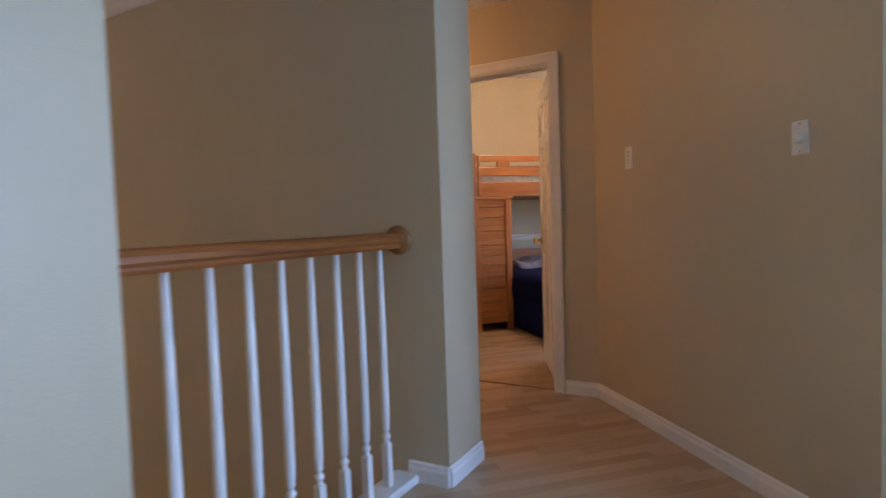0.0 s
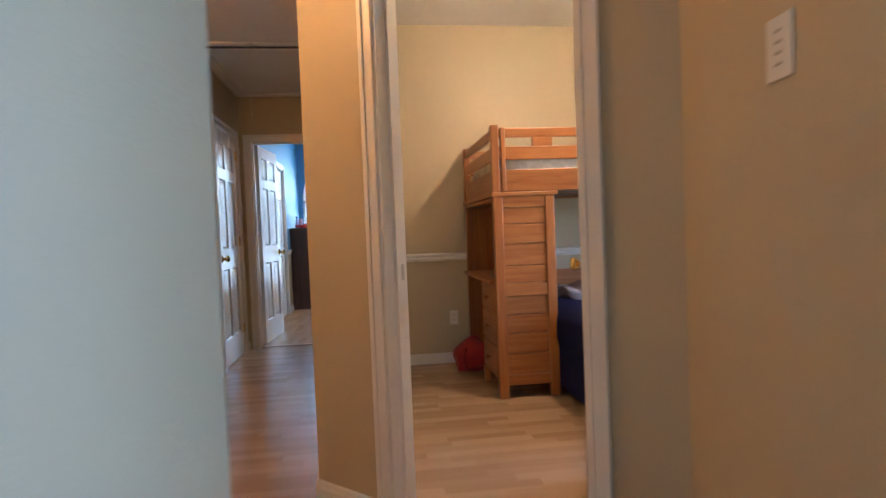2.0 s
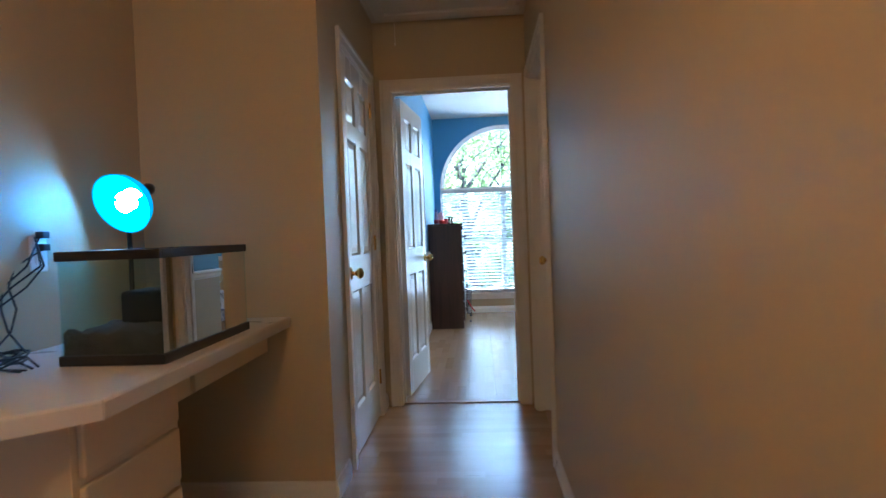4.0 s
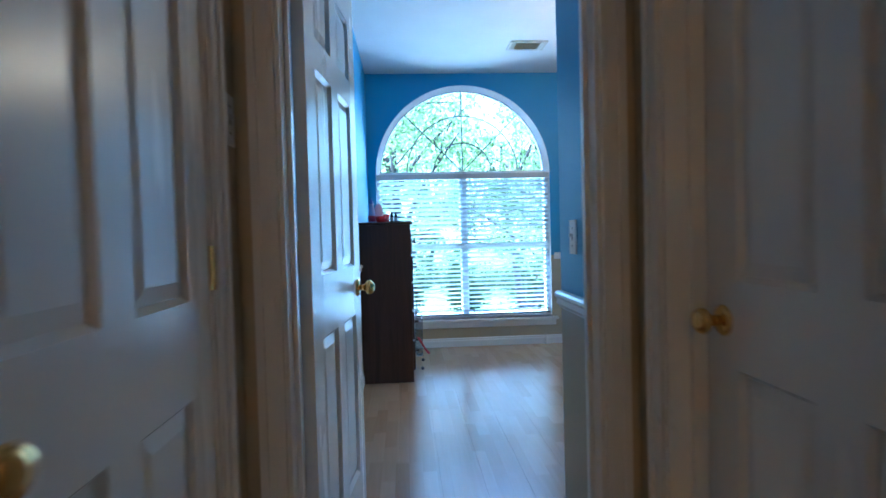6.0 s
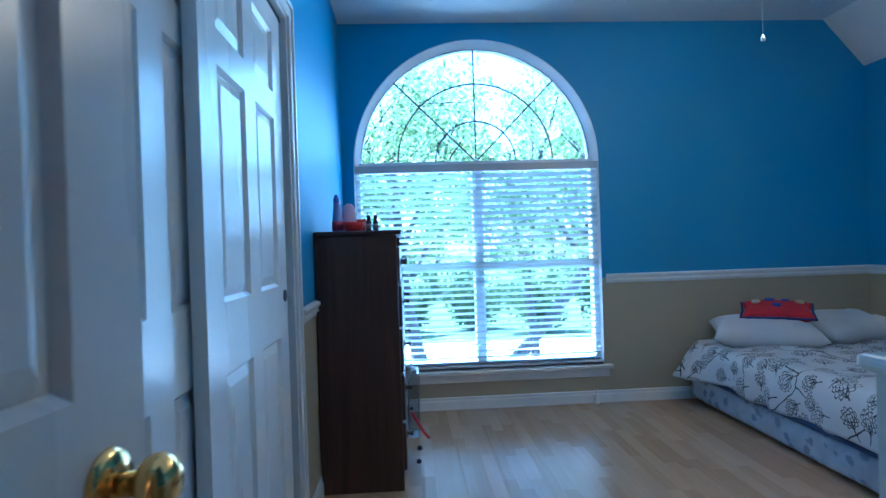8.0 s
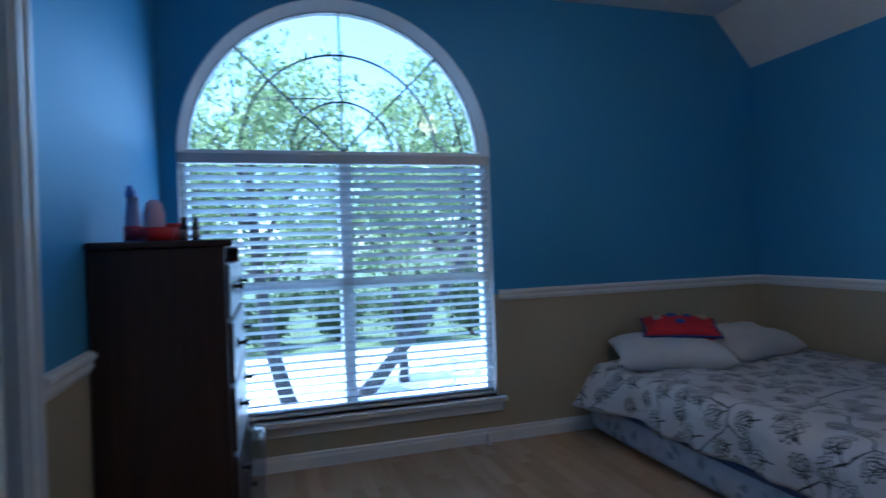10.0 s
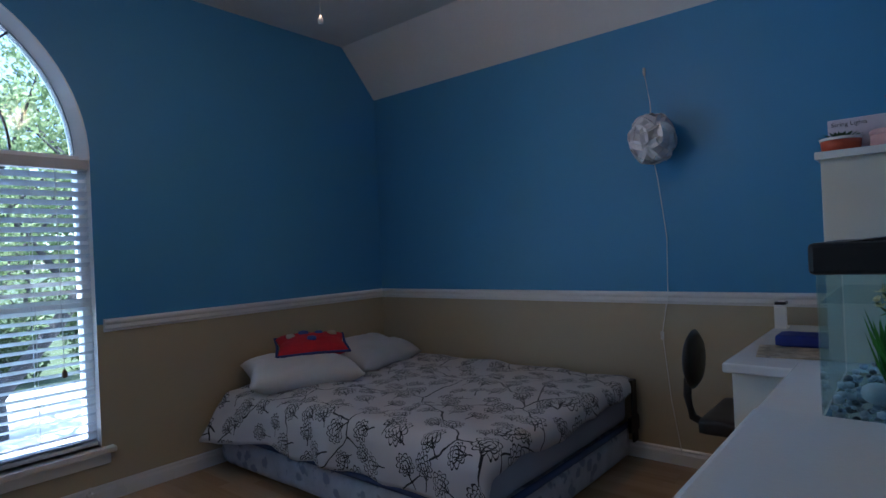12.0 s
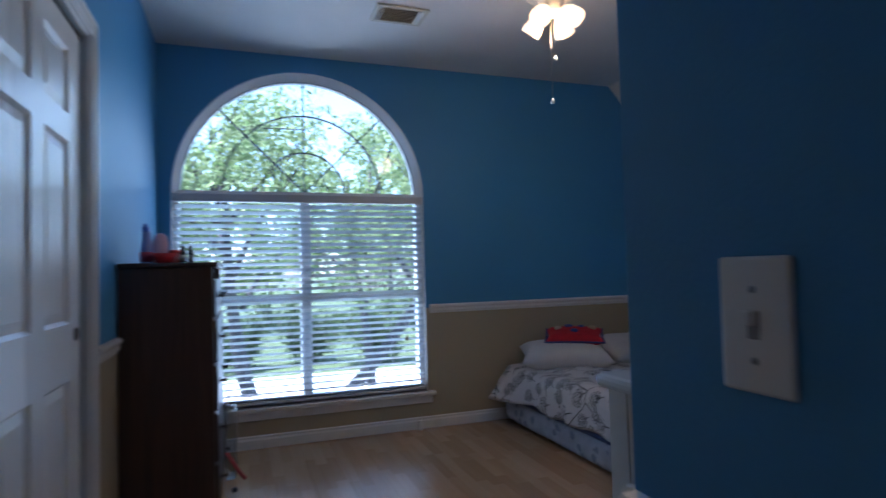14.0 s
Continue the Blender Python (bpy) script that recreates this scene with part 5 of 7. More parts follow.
def soft_block(x0, x1, y0, y1, z0, z1, seed, wob=0.012, n=14, sag=0.0):
    """A padded block with rounded edges and shallow creases."""
    bm = bmesh.new()
    bmesh.ops.create_cube(bm, size=1)
    bmesh.ops.subdivide_edges(bm, edges=bm.edges[:], cuts=n, use_grid_fill=True)
    cx, cy, cz = (x0 + x1) / 2, (y0 + y1) / 2, (z0 + z1) / 2
    hx, hy, hz = (x1 - x0) / 2, (y1 - y0) / 2, (z1 - z0) / 2
    rr = min(hx, hy, hz) * 0.55
    for v in bm.verts:
        p = Vector((v.co.x * 2 * hx, v.co.y * 2 * hy, v.co.z * 2 * hz))
        q = Vector((max(-hx + rr, min(hx - rr, p.x)), max(-hy + rr, min(hy - rr, p.y)), max(-hz + rr, min(hz - rr, p.z))))
        d = p - q
        if d.length > 1e-6:
            p = q + d.normalized() * rr
        p.z += wob * noise.noise(Vector((p.x * 5 + seed, p.y * 5, p.z * 3)))
        p.x += wob * 0.6 * noise.noise(Vector((p.x * 4, p.y * 6 + seed, p.z * 6)))
        v.co = p + Vector((cx, cy, cz))
    return bm


mt = thing("bunk_mattress", "mattress with a crumpled patterned sheet on the loft bed", "mattress", (2.19 + 1.03, -2.27 + 0.538, 1.35))
part("mattress_body", soft_block(-0.97, 0.97, -0.485, 0.485, 0.0, 0.22, 3, 0.02), M_SHEET, mt, "", True)
cov = thing("navy_bed", "low bed with a navy blue cover reaching out under the loft", "bed", (3.10, -2.18, 0))
part("bed_base", soft_block(-0.51, 0.50, -0.95, 0.97, 0.0, 0.36, 9, 0.006, 16), M_NAVY, cov, "navy skirt round the base", True)
part("mattress_cover", soft_block(-0.525, 0.51, -0.965, 0.97, 0.30, 0.575, 4, 0.010, 16), M_NAVY, cov, "", True)
clothes = thing("folded_blanket", "rumpled grey and white blanket on the navy bed", "blanket", (2.95, -1.85, 0.565))
part("cloth", soft_block(-0.20, 0.25, -0.18, 0.20, 0.0, 0.09, 5, 0.06), material("grey_fleece", (0.20, 0.19, 0.22), 0.95, vary=0.5, scale=18), clothes, "", True)
bag = thing("red_backpack", "slumped red backpack on the bunk room floor", "backpack", (2.16, -1.36, 0))
part("bag_body", soft_block(-0.13, 0.12, -0.12, 0.10, 0.0, 0.20, 2, 0.085), material("red_nylon", (0.32, 0.010, 0.012), 0.55, vary=0.35, scale=9), bag, "", True)
part("strap", tube([(-0.04, -0.09, 0.17), (-0.07, -0.13, 0.09), (-0.05, -0.15, 0.02), (0.04, -0.15, 0.015), (0.08, -0.13, 0.02)], 0.014, 8), material("dark_red_strap", (0.22, 0.008, 0.012), 0.7), bag)
book = thing("notebook", "closed notebook on the loft bed desk", "book", (2.33, -2.02, 0.756))
part("cover", boxes((-0.09, 0.09, -0.12, 0.12, 0.0, 0.018), bevel=0.002), M_GREY, book)
part("pages", boxes((-0.087, 0.088, -0.117, 0.117, 0.003, 0.0155)), M_PLATE, book)


# ---- blue room: dark chest of drawers ----
dr = thing("tall_dresser", "tall dark walnut chest of drawers beside the window", "dresser", (0.25, 2.92, 0))
DW, DL, DH = 0.378, 0.84, 1.215


def dk(name, x0, x1, y0, y1, z0, z1, b=0.004, label="", parent=None):
    return part(name, boxes((x0, x1, y0, y1, z0, z1), bevel=b), M_EXPRESSO, parent or dr, label)


dk("side_panel", 0.0, DW, 0.0, 0.02, 0.0, DH - 0.022)
dk("side_panel", 0.0, DW, DL - 0.02, DL, 0.0, DH - 0.022)
dk("back_panel", 0.0, 0.008, 0.02, DL - 0.02, 0.04, DH - 0.022, 0.0)
dk("top", -0.004, DW + 0.022, -0.010, DL + 0.010, DH - 0.022, DH, 0.006)
dk("plinth", 0.02, DW - 0.01, 0.02, DL - 0.02, 0.0, 0.07)
z = 0.085
for k, h in enumerate((0.235, 0.225, 0.215, 0.205, 0.185)):
    out = 0.0 if k == 4 else 0.006
    d = dk("drawer", 0.015, DW + 0.010 + out, 0.024, DL - 0.024, z, z + h - 0.012, 0.008)
    for yy in (0.20, DL - 0.20):
        hm = Matrix.Translation((DW + 0.010 + out, yy, z + h / 2)) @ Matrix.Rotation(math.pi / 2, 4, "Y")
        bm = lathe([(0.020, 0.0), (0.020, 0.003), (0.006, 0.006), (0.006, 0.020), (0.013, 0.026), (0.010, 0.032), (0.0, 0.033)], 14, hm)
        part("drawer_pull", bm, M_PULL, d, "antique bronze pull")
    z += h

spray = thing("spray_bottle", "slim lavender air freshener spray bottle on the dresser", "bottle", (0.335, 3.12, DH))
part("bottle_body", lathe([(0.026, 0.0), (0.028, 0.006), (0.027, 0.06), (0.022, 0.10), (0.018, 0.135), (0.020, 0.15), (0.0, 0.15)], 20), material("lilac_plastic", (0.34, 0.36, 0.62), 0.35), spray)
part("label_band", lathe([(0.0285, 0.010), (0.0285, 0.055)], 20), material("red_label", (0.45, 0.05, 0.10), 0.4), spray)
part("trigger", boxes((-0.014, 0.014, -0.030, 0.020, 0.148, 0.172), (-0.008, 0.008, -0.040, -0.028, 0.150, 0.185), bevel=0.004), material("blue_trigger", (0.10, 0.16, 0.55), 0.35), spray, "blue spray trigger")
lot = thing("lotion_bottle", "flat pale pink lotion bottle on the dresser", "bottle", (0.385, 3.19, DH))
bm = lathe([(0.030, 0.0), (0.034, 0.01), (0.034, 0.10), (0.026, 0.135), (0.010, 0.148), (0.0, 0.148)], 20)
bmesh.ops.scale(bm, vec=(1, 0.55, 1), verts=bm.verts[:])
part("bottle_body", bm, material("pale_pink_plastic", (0.72, 0.46, 0.52), 0.4), lot)
bowl = thing("red_bowl", "small bright red plastic bowl on the dresser", "bowl", (0.415, 3.1, DH))
part("bowl_body", lathe([(0.0, 0.0), (0.036, 0.0), (0.044, 0.01), (0.056, 0.048), (0.053, 0.048), (0.042, 0.013), (0.0, 0.006)], 24), material("red_plastic", (0.65, 0.02, 0.02), 0.3), bowl)
cup = thing("red_lid_jar", "red-lidded jar standing behind the bowl", "jar", (0.445, 3.2, DH))
part("jar_body", lathe([(0.024, 0.0), (0.024, 0.05), (0.0, 0.05)], 18), material("orange_red_jar", (0.55, 0.05, 0.02), 0.4), cup)
part("lid", lathe([(0.026, 0.05), (0.026, 0.066), (0.0, 0.067)], 18), material("red_lid", (0.6, 0.03, 0.02), 0.35), cup)
for k, (xx, yy) in enumerate(((0.488, 3.12), (0.520, 3.15))):
    dbt = thing("dropper_bottle", "small dark glass bottle with a black cap on the dresser", "bottle", (xx, yy, DH), group="dropper bottles")
    part("bottle_body", lathe([(0.014, 0.0), (0.0145, 0.003), (0.0145, 0.050), (0.008, 0.060), (0.0, 0.060)], 16), material("dark_bottle_glass", (0.015, 0.018, 0.02), 0.12), dbt)
    part("paper_label", lathe([(0.0148, 0.012), (0.0148, 0.040)], 16), M_GREY, dbt)
    part("cap", lathe([(0.0095, 0.060), (0.0095, 0.080), (0.006, 0.084), (0.0, 0.084)], 14), M_BLACK, dbt)
pap = thing("loose_papers", "few papers on the front edge of the dresser", "papers", (0.57, 3.27, DH))
part("sheet", boxes((-0.06, 0.06, -0.11, 0.13, 0.0, 0.003), m=Matrix.Rotation(radians(12), 4, "Z")), M_PLATE, pap)
part("sheet", boxes((-0.05, 0.06, -0.09, 0.12, 0.0032, 0.006), m=Matrix.Rotation(radians(-8), 4, "Z")), M_GREY, pap)
hb = thing("hanging_bag", "crumpled clear plastic bag hanging from a drawer pull", "bag", (0.672, 3.42, 0.10))
part("bag_body", soft_block(-0.018, 0.040, -0.10, 0.10, 0.0, 0.36, 12, 0.035, 10), glass("clear_film", (0.75, 0.78, 0.82), 0.25), hb, "", True).visible_shadow = False
part("bag_loop", tube([(0.0, -0.03, 0.34), (0.005, -0.01, 0.44), (0.005, 0.01, 0.44), (0.0, 0.03, 0.34)], 0.004, 6), M_PLATE, hb)
st = thing("red_strap", "short red and black strap hanging by the dresser drawers", "strap", (0.70, 3.14, 0.10))
part("webbing", tube([(-0.03, 0.0, 0.20), (0.0, 0.0, 0.15), (0.03, -0.01, 0.10), (0.055, -0.01, 0.07)], 0.008, 8), material("red_webbing", (0.5, 0.03, 0.05), 0.7), st)
part("bead", lathe([(0.0, -0.014), (0.012, -0.008), (0.014, 0.0), (0.012, 0.008), (0.0, 0.014)], 12, Matrix.Translation((0.005, 0, 0.02))), M_BLACK, st)
part("bead", lathe([(0.0, -0.014), (0.012, -0.008), (0.014, 0.0), (0.012, 0.008), (0.0, 0.014)], 12, Matrix.Translation((0.0, 0.01, -0.05))), M_BLACK, st)

# ---- bed ----
BX0, BX1, BY0, BY1 = 2.62, 3.965, 2.28, 4.175


def damask():
    """Pale blue-grey ticking with soft blotted flowers."""
    m = material("blue_damask_ticking", (0.46, 0.48, 0.53), 0.8, vary=0.22, scale=11, fine=240, bump=0.3)
    nt = m.node_tree
    v = nt.nodes.new("ShaderNodeTexVoronoi")
    v.inputs["Scale"].default_value = 13
    n = nt.nodes.new("ShaderNodeTexNoise")
    n.inputs["Scale"].default_value = 24
    add = nt.nodes.new("ShaderNodeMath")
    add.operation = "MULTIPLY_ADD"
    add.inputs[1].default_value = 0.9
    nt.links.new(n.outputs[0], add.inputs[0])
    nt.links.new(v.outputs["Distance"], add.inputs[2])
    r = nt.nodes.new("ShaderNodeMapRange")
    r.inputs["From Min"].default_value, r.inputs["From Max"].default_value = 0.70, 0.84
    nt.links.new(add.outputs[0], r.inputs[0])
    mix = nt.nodes.new("ShaderNodeMix")
    mix.data_type = "RGBA"
    b = nt.nodes["Principled BSDF"]
    mix.inputs["A"].default_value = (0.25, 0.28, 0.36, 1)
    nt.links.new(b.inputs["Base Color"].links[0].from_socket, mix.inputs["B"])
    nt.links.new(r.outputs[0], mix.inputs["Factor"])
    geo = nt.nodes.new("ShaderNodeNewGeometry")
    for node in (v, n):
        nt.links.new(geo.outputs["Position"], node.inputs["Vector"])
    nt.links.new(mix.outputs["Result"], b.inputs["Base Color"])
    return m


bed = thing("double_bed", "low double bed of floral box spring and grey mattress", "bed", (BX0, BY0, 0))
LB, WB = BY1 - BY0, BX1 - BX0
part("box_spring", soft_block(0.0, WB, 0.0, LB, 0.012, 0.185, 1, 0.004, 20), damask(), bed, "blue-grey floral box spring", True)
part("mattress", soft_block(0.012, WB, 0.012, LB - 0.01, 0.190, 0.400, 6, 0.006, 20), material("grey_mattress_cover", (0.33, 0.36, 0.43), 0.85, vary=0.08, scale=6, fine=260, bump=0.3), bed, "plain grey mattress", True)
M_PIPE = material("blue_piping", (0.06, 0.09, 0.20), 0.7)
for zz in (0.192,):
    part("piping", tube([(0.02, LB - 0.03, zz), (0.008, LB - 0.3, zz), (0.006, 0.06, zz), (0.03, 0.012, zz), (0.3, 0.006, zz), (WB - 0.03, 0.006, zz)], 0.015, 8), M_PIPE, bed)
part("frame_corner", boxes((WB - 0.05, WB + 0.01, -0.030, -0.018, 0.10, 0.43), (WB - 0.05, WB + 0.01, -0.030, 0.02, 0.415, 0.43), (WB - 0.09, WB + 0.02, -0.035, -0.015, 0.16, 0.24), bevel=0.004), M_BLACK, bed, "black metal frame bracket")

# duvet: a sheet that lies on the mattress and falls over its open side and foot
M_FLORAL = floral("floral_duvet_cotton")
duv = thing("floral_duvet", "white duvet with black line flowers, hanging over the bed side", "duvet", (BX0, BY0, 0))
bm = bmesh.new()
uvl = bm.loops.layers.uv.new("cloth")
NU, NV = 96, 120
SIDE, FOOT = 0.195, 0.055
U0, U1, V0, V1 = -SIDE, WB - 0.005, -FOOT, LB - 0.10


def duvet_at(u, v):
    """Place of the cloth at its own coordinates: u across the bed, v up from the foot."""
    hem = 0.05 * noise.noise(Vector((v * 2.2, 3.1, 0))) + 0.02 * noise.noise(Vector((v * 7, 1, 0)))
    puff = 0.026 * noise.noise(Vector((u * 2.6, v * 2.6, 0.3))) + 0.018 * noise.noise(Vector((u * 6.5, v * 5.0, 4))) + 0.006 * noise.noise(Vector((u * 15, v * 11, 9)))
    zt = 0.428 + puff
    x, y, zz = u, v, zt
    r = 0.045
    if u < r:
        s = (r - u)
        if s < r * 1.5708:
            a = s / r
            x, zz = r - r * math.sin(a) - 0.012, zt - r * (1 - math.cos(a))
        else:
            drop = (s - r * 1.5708) * (1 + hem * 1.5)
            fold = 0.016 * math.sin(v * 17 + 2.5 * noise.noise(Vector((v * 3, 0, 2)))) + 0.014 * noise.noise(Vector((v * 9, drop * 5, 7)))
            x, zz = -0.014 - (0.006 + fold * min(1, drop * 9)) - 0.03 * drop - 0.7 * drop * max(0.0, (v - 1.25) / 0.5) ** 2, zt - r - drop
    rf = 0.05
    if v < rf:
        s = rf - v
        a = min(s / rf, 1.5)
        y = rf - rf * math.sin(a) - 0.010
        zz -= rf * (1 - math.cos(a)) + max(0, s - rf * 1.5) * 1.0
    return Vector((x, y, max(zz, 0.05)))


grid = [[bm.verts.new(duvet_at(U0 + (U1 - U0) * i / NU, V0 + (V1 - V0) * j / NV)) for j in range(NV + 1)] for i in range(NU + 1)]
for i in range(NU):
    for j in range(NV):
        f = bm.faces.new((grid[i][j], grid[i + 1][j], grid[i + 1][j + 1], grid[i][j + 1]))
        f.smooth = True
        for lp, (a, c) in zip(f.loops, ((i, j), (i + 1, j), (i + 1, j + 1), (i, j + 1))):
            lp[uvl].uv = (U0 + (U1 - U0) * a / NU, V0 + (V1 - V0) * c / NV)
dv = part("cover", bm, M_FLORAL, duv)
sol = dv.modifiers.new("thickness", "SOLIDIFY")
sol.thickness, sol.offset = 0.014, 1
hem_line = []
for j in range(0, NV + 1, 2):
    q = duvet_at(U0, V0 + (V1 - V0) * j / NV)
    hem_line.append((q.x - 0.002, q.y, q.z))
part("hem", tube(hem_line, 0.007, 6), material("white_hem_binding", (0.55, 0.53, 0.53), 0.9, vary=0.1), duv, "white sewn hem")


def pillow(name, label, at, sx, sy, sz, rot, mat, seed, group=""):
    """A stuffed pillow with pinched corners and creases."""
    t = thing(name, label, "pillow", at, group)
    t.rotation_euler = [radians(a) for a in rot]
    bm = bmesh.new()
    n = 26
    uvs = {}
    sides = []
    for s in (1, -1):
        g = []
        for i in range(n + 1):
            row = []
            for j in range(n + 1):
                a, c = i / n * 2 - 1, j / n * 2 - 1
                e = max(0.0, (1 - a ** 4) * (1 - c ** 4)) ** 0.55
                pin = 1 - 0.10 * (1 - abs(a)) * abs(c) ** 3 - 0.0
                pin2 = 1 - 0.12 * (1 - abs(c)) * abs(a) ** 3
                crease = 0.16 * noise.noise(Vector((a * 2.2 + seed, c * 2.2, s))) + 0.14 * noise.noise(Vector((a * 7 + seed, c * 4, s * 2)))
                row.append(Vector((a * sx / 2 * pin2, c * sy / 2 * pin, s * sz / 2 * e * (1 + crease))))
            g.append(row)
        sides.append(g)
    verts = {}
    for s, g in enumerate(sides):
        for i in range(n + 1):
            for j in range(n + 1):
                edge = i in (0, n) or j in (0, n)
                key = (0 if edge else s, i, j)
                if key not in verts:
                    verts[key] = bm.verts.new(g[i][j])
        def vv(i, j):
            return verts[(0 if (i in (0, n) or j in (0, n)) else s, i, j)]
        for i in range(n):
            for j in range(n):
                q = (vv(i, j), vv(i + 1, j), vv(i + 1, j + 1), vv(i, j + 1))
                bm.faces.new(q if s == 0 else q[::-1]).smooth = True
    part("pillow_body", bm, mat, t)
    return t


M_PILLOW = material("white_pillow_cotton", (0.58, 0.57, 0.57), 0.9, vary=0.05, scale=8, fine=260, bump=0.25)
pillow("white_pillow", "plump white pillow at the head of the bed", (2.97, 3.84, 0.515), 0.64, 0.44, 0.165, (8, 0, -24), M_PILLOW, 1.0, "bed pillows")
pillow("white_pillow", "plump white pillow against the corner of the bed", (3.56, 3.9, 0.515), 0.64, 0.44, 0.165, (10, 0, 10), M_PILLOW, 5.0, "bed pillows")
cush = pillow("red_cushion", "red cushion with blue trim and round motifs", (3.10, 3.91, 0.632), 0.42, 0.29, 0.10, (13, 0, -32), material("red_felt", (0.50, 0.012, 0.025), 0.85, vary=0.15, scale=20), 8.0)
part("trim", tube([(x * 0.211, y * 0.148, 0.0) for x, y in ((-1, -1), (-0.5, -0.93), (0, -0.9), (0.5, -0.93), (1, -1), (0.95, 0), (1, 1), (0.5, 0.93), (0, 0.9), (-0.5, 0.93), (-1, 1), (-0.95, 0), (-1, -1))], 0.008, 6), material("navy_pompom_trim", (0.02, 0.05, 0.20), 0.9), cush, "navy bobble trim")
for x, y, r, c in ((-0.12, 0.05, 0.028, (0.6, 0.55, 0.4)), (-0.04, 0.09, 0.034, (0.06, 0.10, 0.35)), (0.05, 0.07, 0.026, (0.06, 0.12, 0.4)), (0.13, 0.06, 0.030, (0.6, 0.5, 0.3)), (0.0, -0.02, 0.03, (0.05, 0.1, 0.35))):
    part("motif", lathe([(r, -0.010), (r * 0.9, 0.004), (r * 0.4, 0.008), (0.0, 0.009)], 14, Matrix.Translation((x, y, 0.054 * (1 - (x / 0.23) ** 4) * (1 - (y / 0.16) ** 4)))), material("felt_motif", c, 0.9), cush)

# ---- wall lamp of interlocked paper pieces ----
M_PAPER = material("white_paper_pieces", (0.78, 0.78, 0.80), 0.6, vary=0.04, scale=20)
ball = thing("paper_ball_lamp", "white ball lamp of interlocked paper pieces hanging on the blue wall", "lamp", (3.875, 2.07, 1.685))
ball.scale = (0.92, 0.88, 1.0)
ico = bmesh.new()
bmesh.ops.create_icosphere(ico, subdivisions=1, radius=1.0)
ico.verts.ensure_lookup_table()
for e in ico.edges:
    a, c = (v.co.copy() for v in e.verts)
    fs = [f.calc_center_median() for f in e.link_faces]
    R = 0.118
    bm = bmesh.new()
    up = ((a + c) / 2).normalized()
    side = (fs[0] - fs[1]).normalized()
    lng = up.cross(side)
    le = (a - c).length * 0.66 * R
    wi = (fs[0] - fs[1]).length * 0.92 * R
    rows = []
    for i in range(7):
        f = i / 6 * 2 - 1
        w = wi * (1 - abs(f) ** 1.6) + 0.004
        rows.append([bm.verts.new(up * (R * (0.90 - 0.12 * f * f + 0.13 * abs(g) ** 1.5 * (1 - f * f)) + 0.008 * g * f) + lng * le * f + side * (w * g)) for g in (-1, -0.5, 0, 0.5, 1)])
    for p, q in zip(rows, rows[1:]):
        for j in range(4):
            bm.faces.new((p[j], p[j + 1], q[j + 1], q[j])).smooth = True
    part("paper_piece", bm, M_PAPER, ball)
ico.free()
part("inner_shade", lathe([(0.0, -0.075), (0.055, -0.07), (0.085, -0.035), (0.094, 0.0), (0.085, 0.035), (0.055, 0.07), (0.0, 0.085)], 20), M_PAPER, ball)
part("cord", tube([(0.113, 0.072, 0.375), (0.075, 0.03, 0.20), (0.0, 0.0, 0.10)], 0.0025, 6), M_PLATE, ball)
part("cord", tube([(0.0, 0.0, -0.09), (0.06, 0.0, -0.20), (0.108, -0.02, -0.5), (0.110, -0.01, -0.80), (0.118, 0.035, -1.0), (0.119, 0.0, -1.35), (0.112, -0.05, -1.62)], 0.0025, 6), M_PLATE, ball, "thin white flex down the wall")
part("hook", boxes((0.110, 0.124, 0.066, 0.078, 0.36, 0.40), bevel=0.002), M_STEEL, ball)
part("cord_switch", boxes((0.106, 0.120, 0.025, 0.043, -1.035, -0.992), bevel=0.004), M_PLATE, ball, "white inline switch")

# ---- white chest with plant ----
M_WFURN = material("white_furniture_lacquer", (0.74, 0.74, 0.70), 0.22, vary=0.03, scale=5)
ch = thing("white_chest", "narrow white chest of drawers with a rounded top", "chest", (1.50, 0.72, 0))
CW, CD, CH = 0.385, 0.50, 0.918
part("top", boxes((-0.02, CW + 0.015, -0.005, CD + 0.03, CH - 0.030, CH), bevel=0.011), M_WFURN, ch)
part("body", boxes((0.0, CW, 0.0, CD, 0.05, CH - 0.031), bevel=0.003), M_WFURN, ch)
part("plinth", boxes((0.02, CW - 0.02, 0.02, CD - 0.03, 0.0, 0.05)), M_WFURN, ch)
part("side_frame", boxes((-0.006, 0.0, 0.0, 0.06, 0.05, CH - 0.031), (-0.006, 0.0, CD - 0.06, CD, 0.05, CH - 0.031), bevel=0.002), M_WFURN, ch)
for k in range(4):
    z0 = 0.07 + k * 0.203
    d = part("drawer_front", boxes((0.02, CW - 0.02, CD, CD + 0.016, z0, z0 + 0.192), bevel=0.004), M_WFURN, ch)
    part("drawer_knob", lathe([(0.007, 0), (0.007, 0.012), (0.015, 0.018), (0.012, 0.026), (0.0, 0.028)], 14, Matrix.Translation((CW / 2, CD + 0.016, z0 + 0.1)) @ Matrix.Rotation(-math.pi / 2, 4, "X")), M_STEEL, d)

M_POT = material("white_glazed_pot", (0.66, 0.65, 0.62), 0.28, vary=0.03)
pot = thing("potted_plant", "bushy artificial plant with pale tips in a white pot", "plant", (1.70, 0.990, CH))
pot.scale = (0.84, 0.84, 0.84)
part("pot", lathe([(0.0, 0.0), (0.052, 0.0), (0.057, 0.004), (0.070, 0.098), (0.075, 0.102), (0.076, 0.126), (0.071, 0.127), (0.068, 0.104), (0.0, 0.100)], 36), M_POT, pot, "smooth white flower pot")
part("soil", lathe([(0.069, 0.104), (0.0, 0.110)], 20), M_SUB, pot)


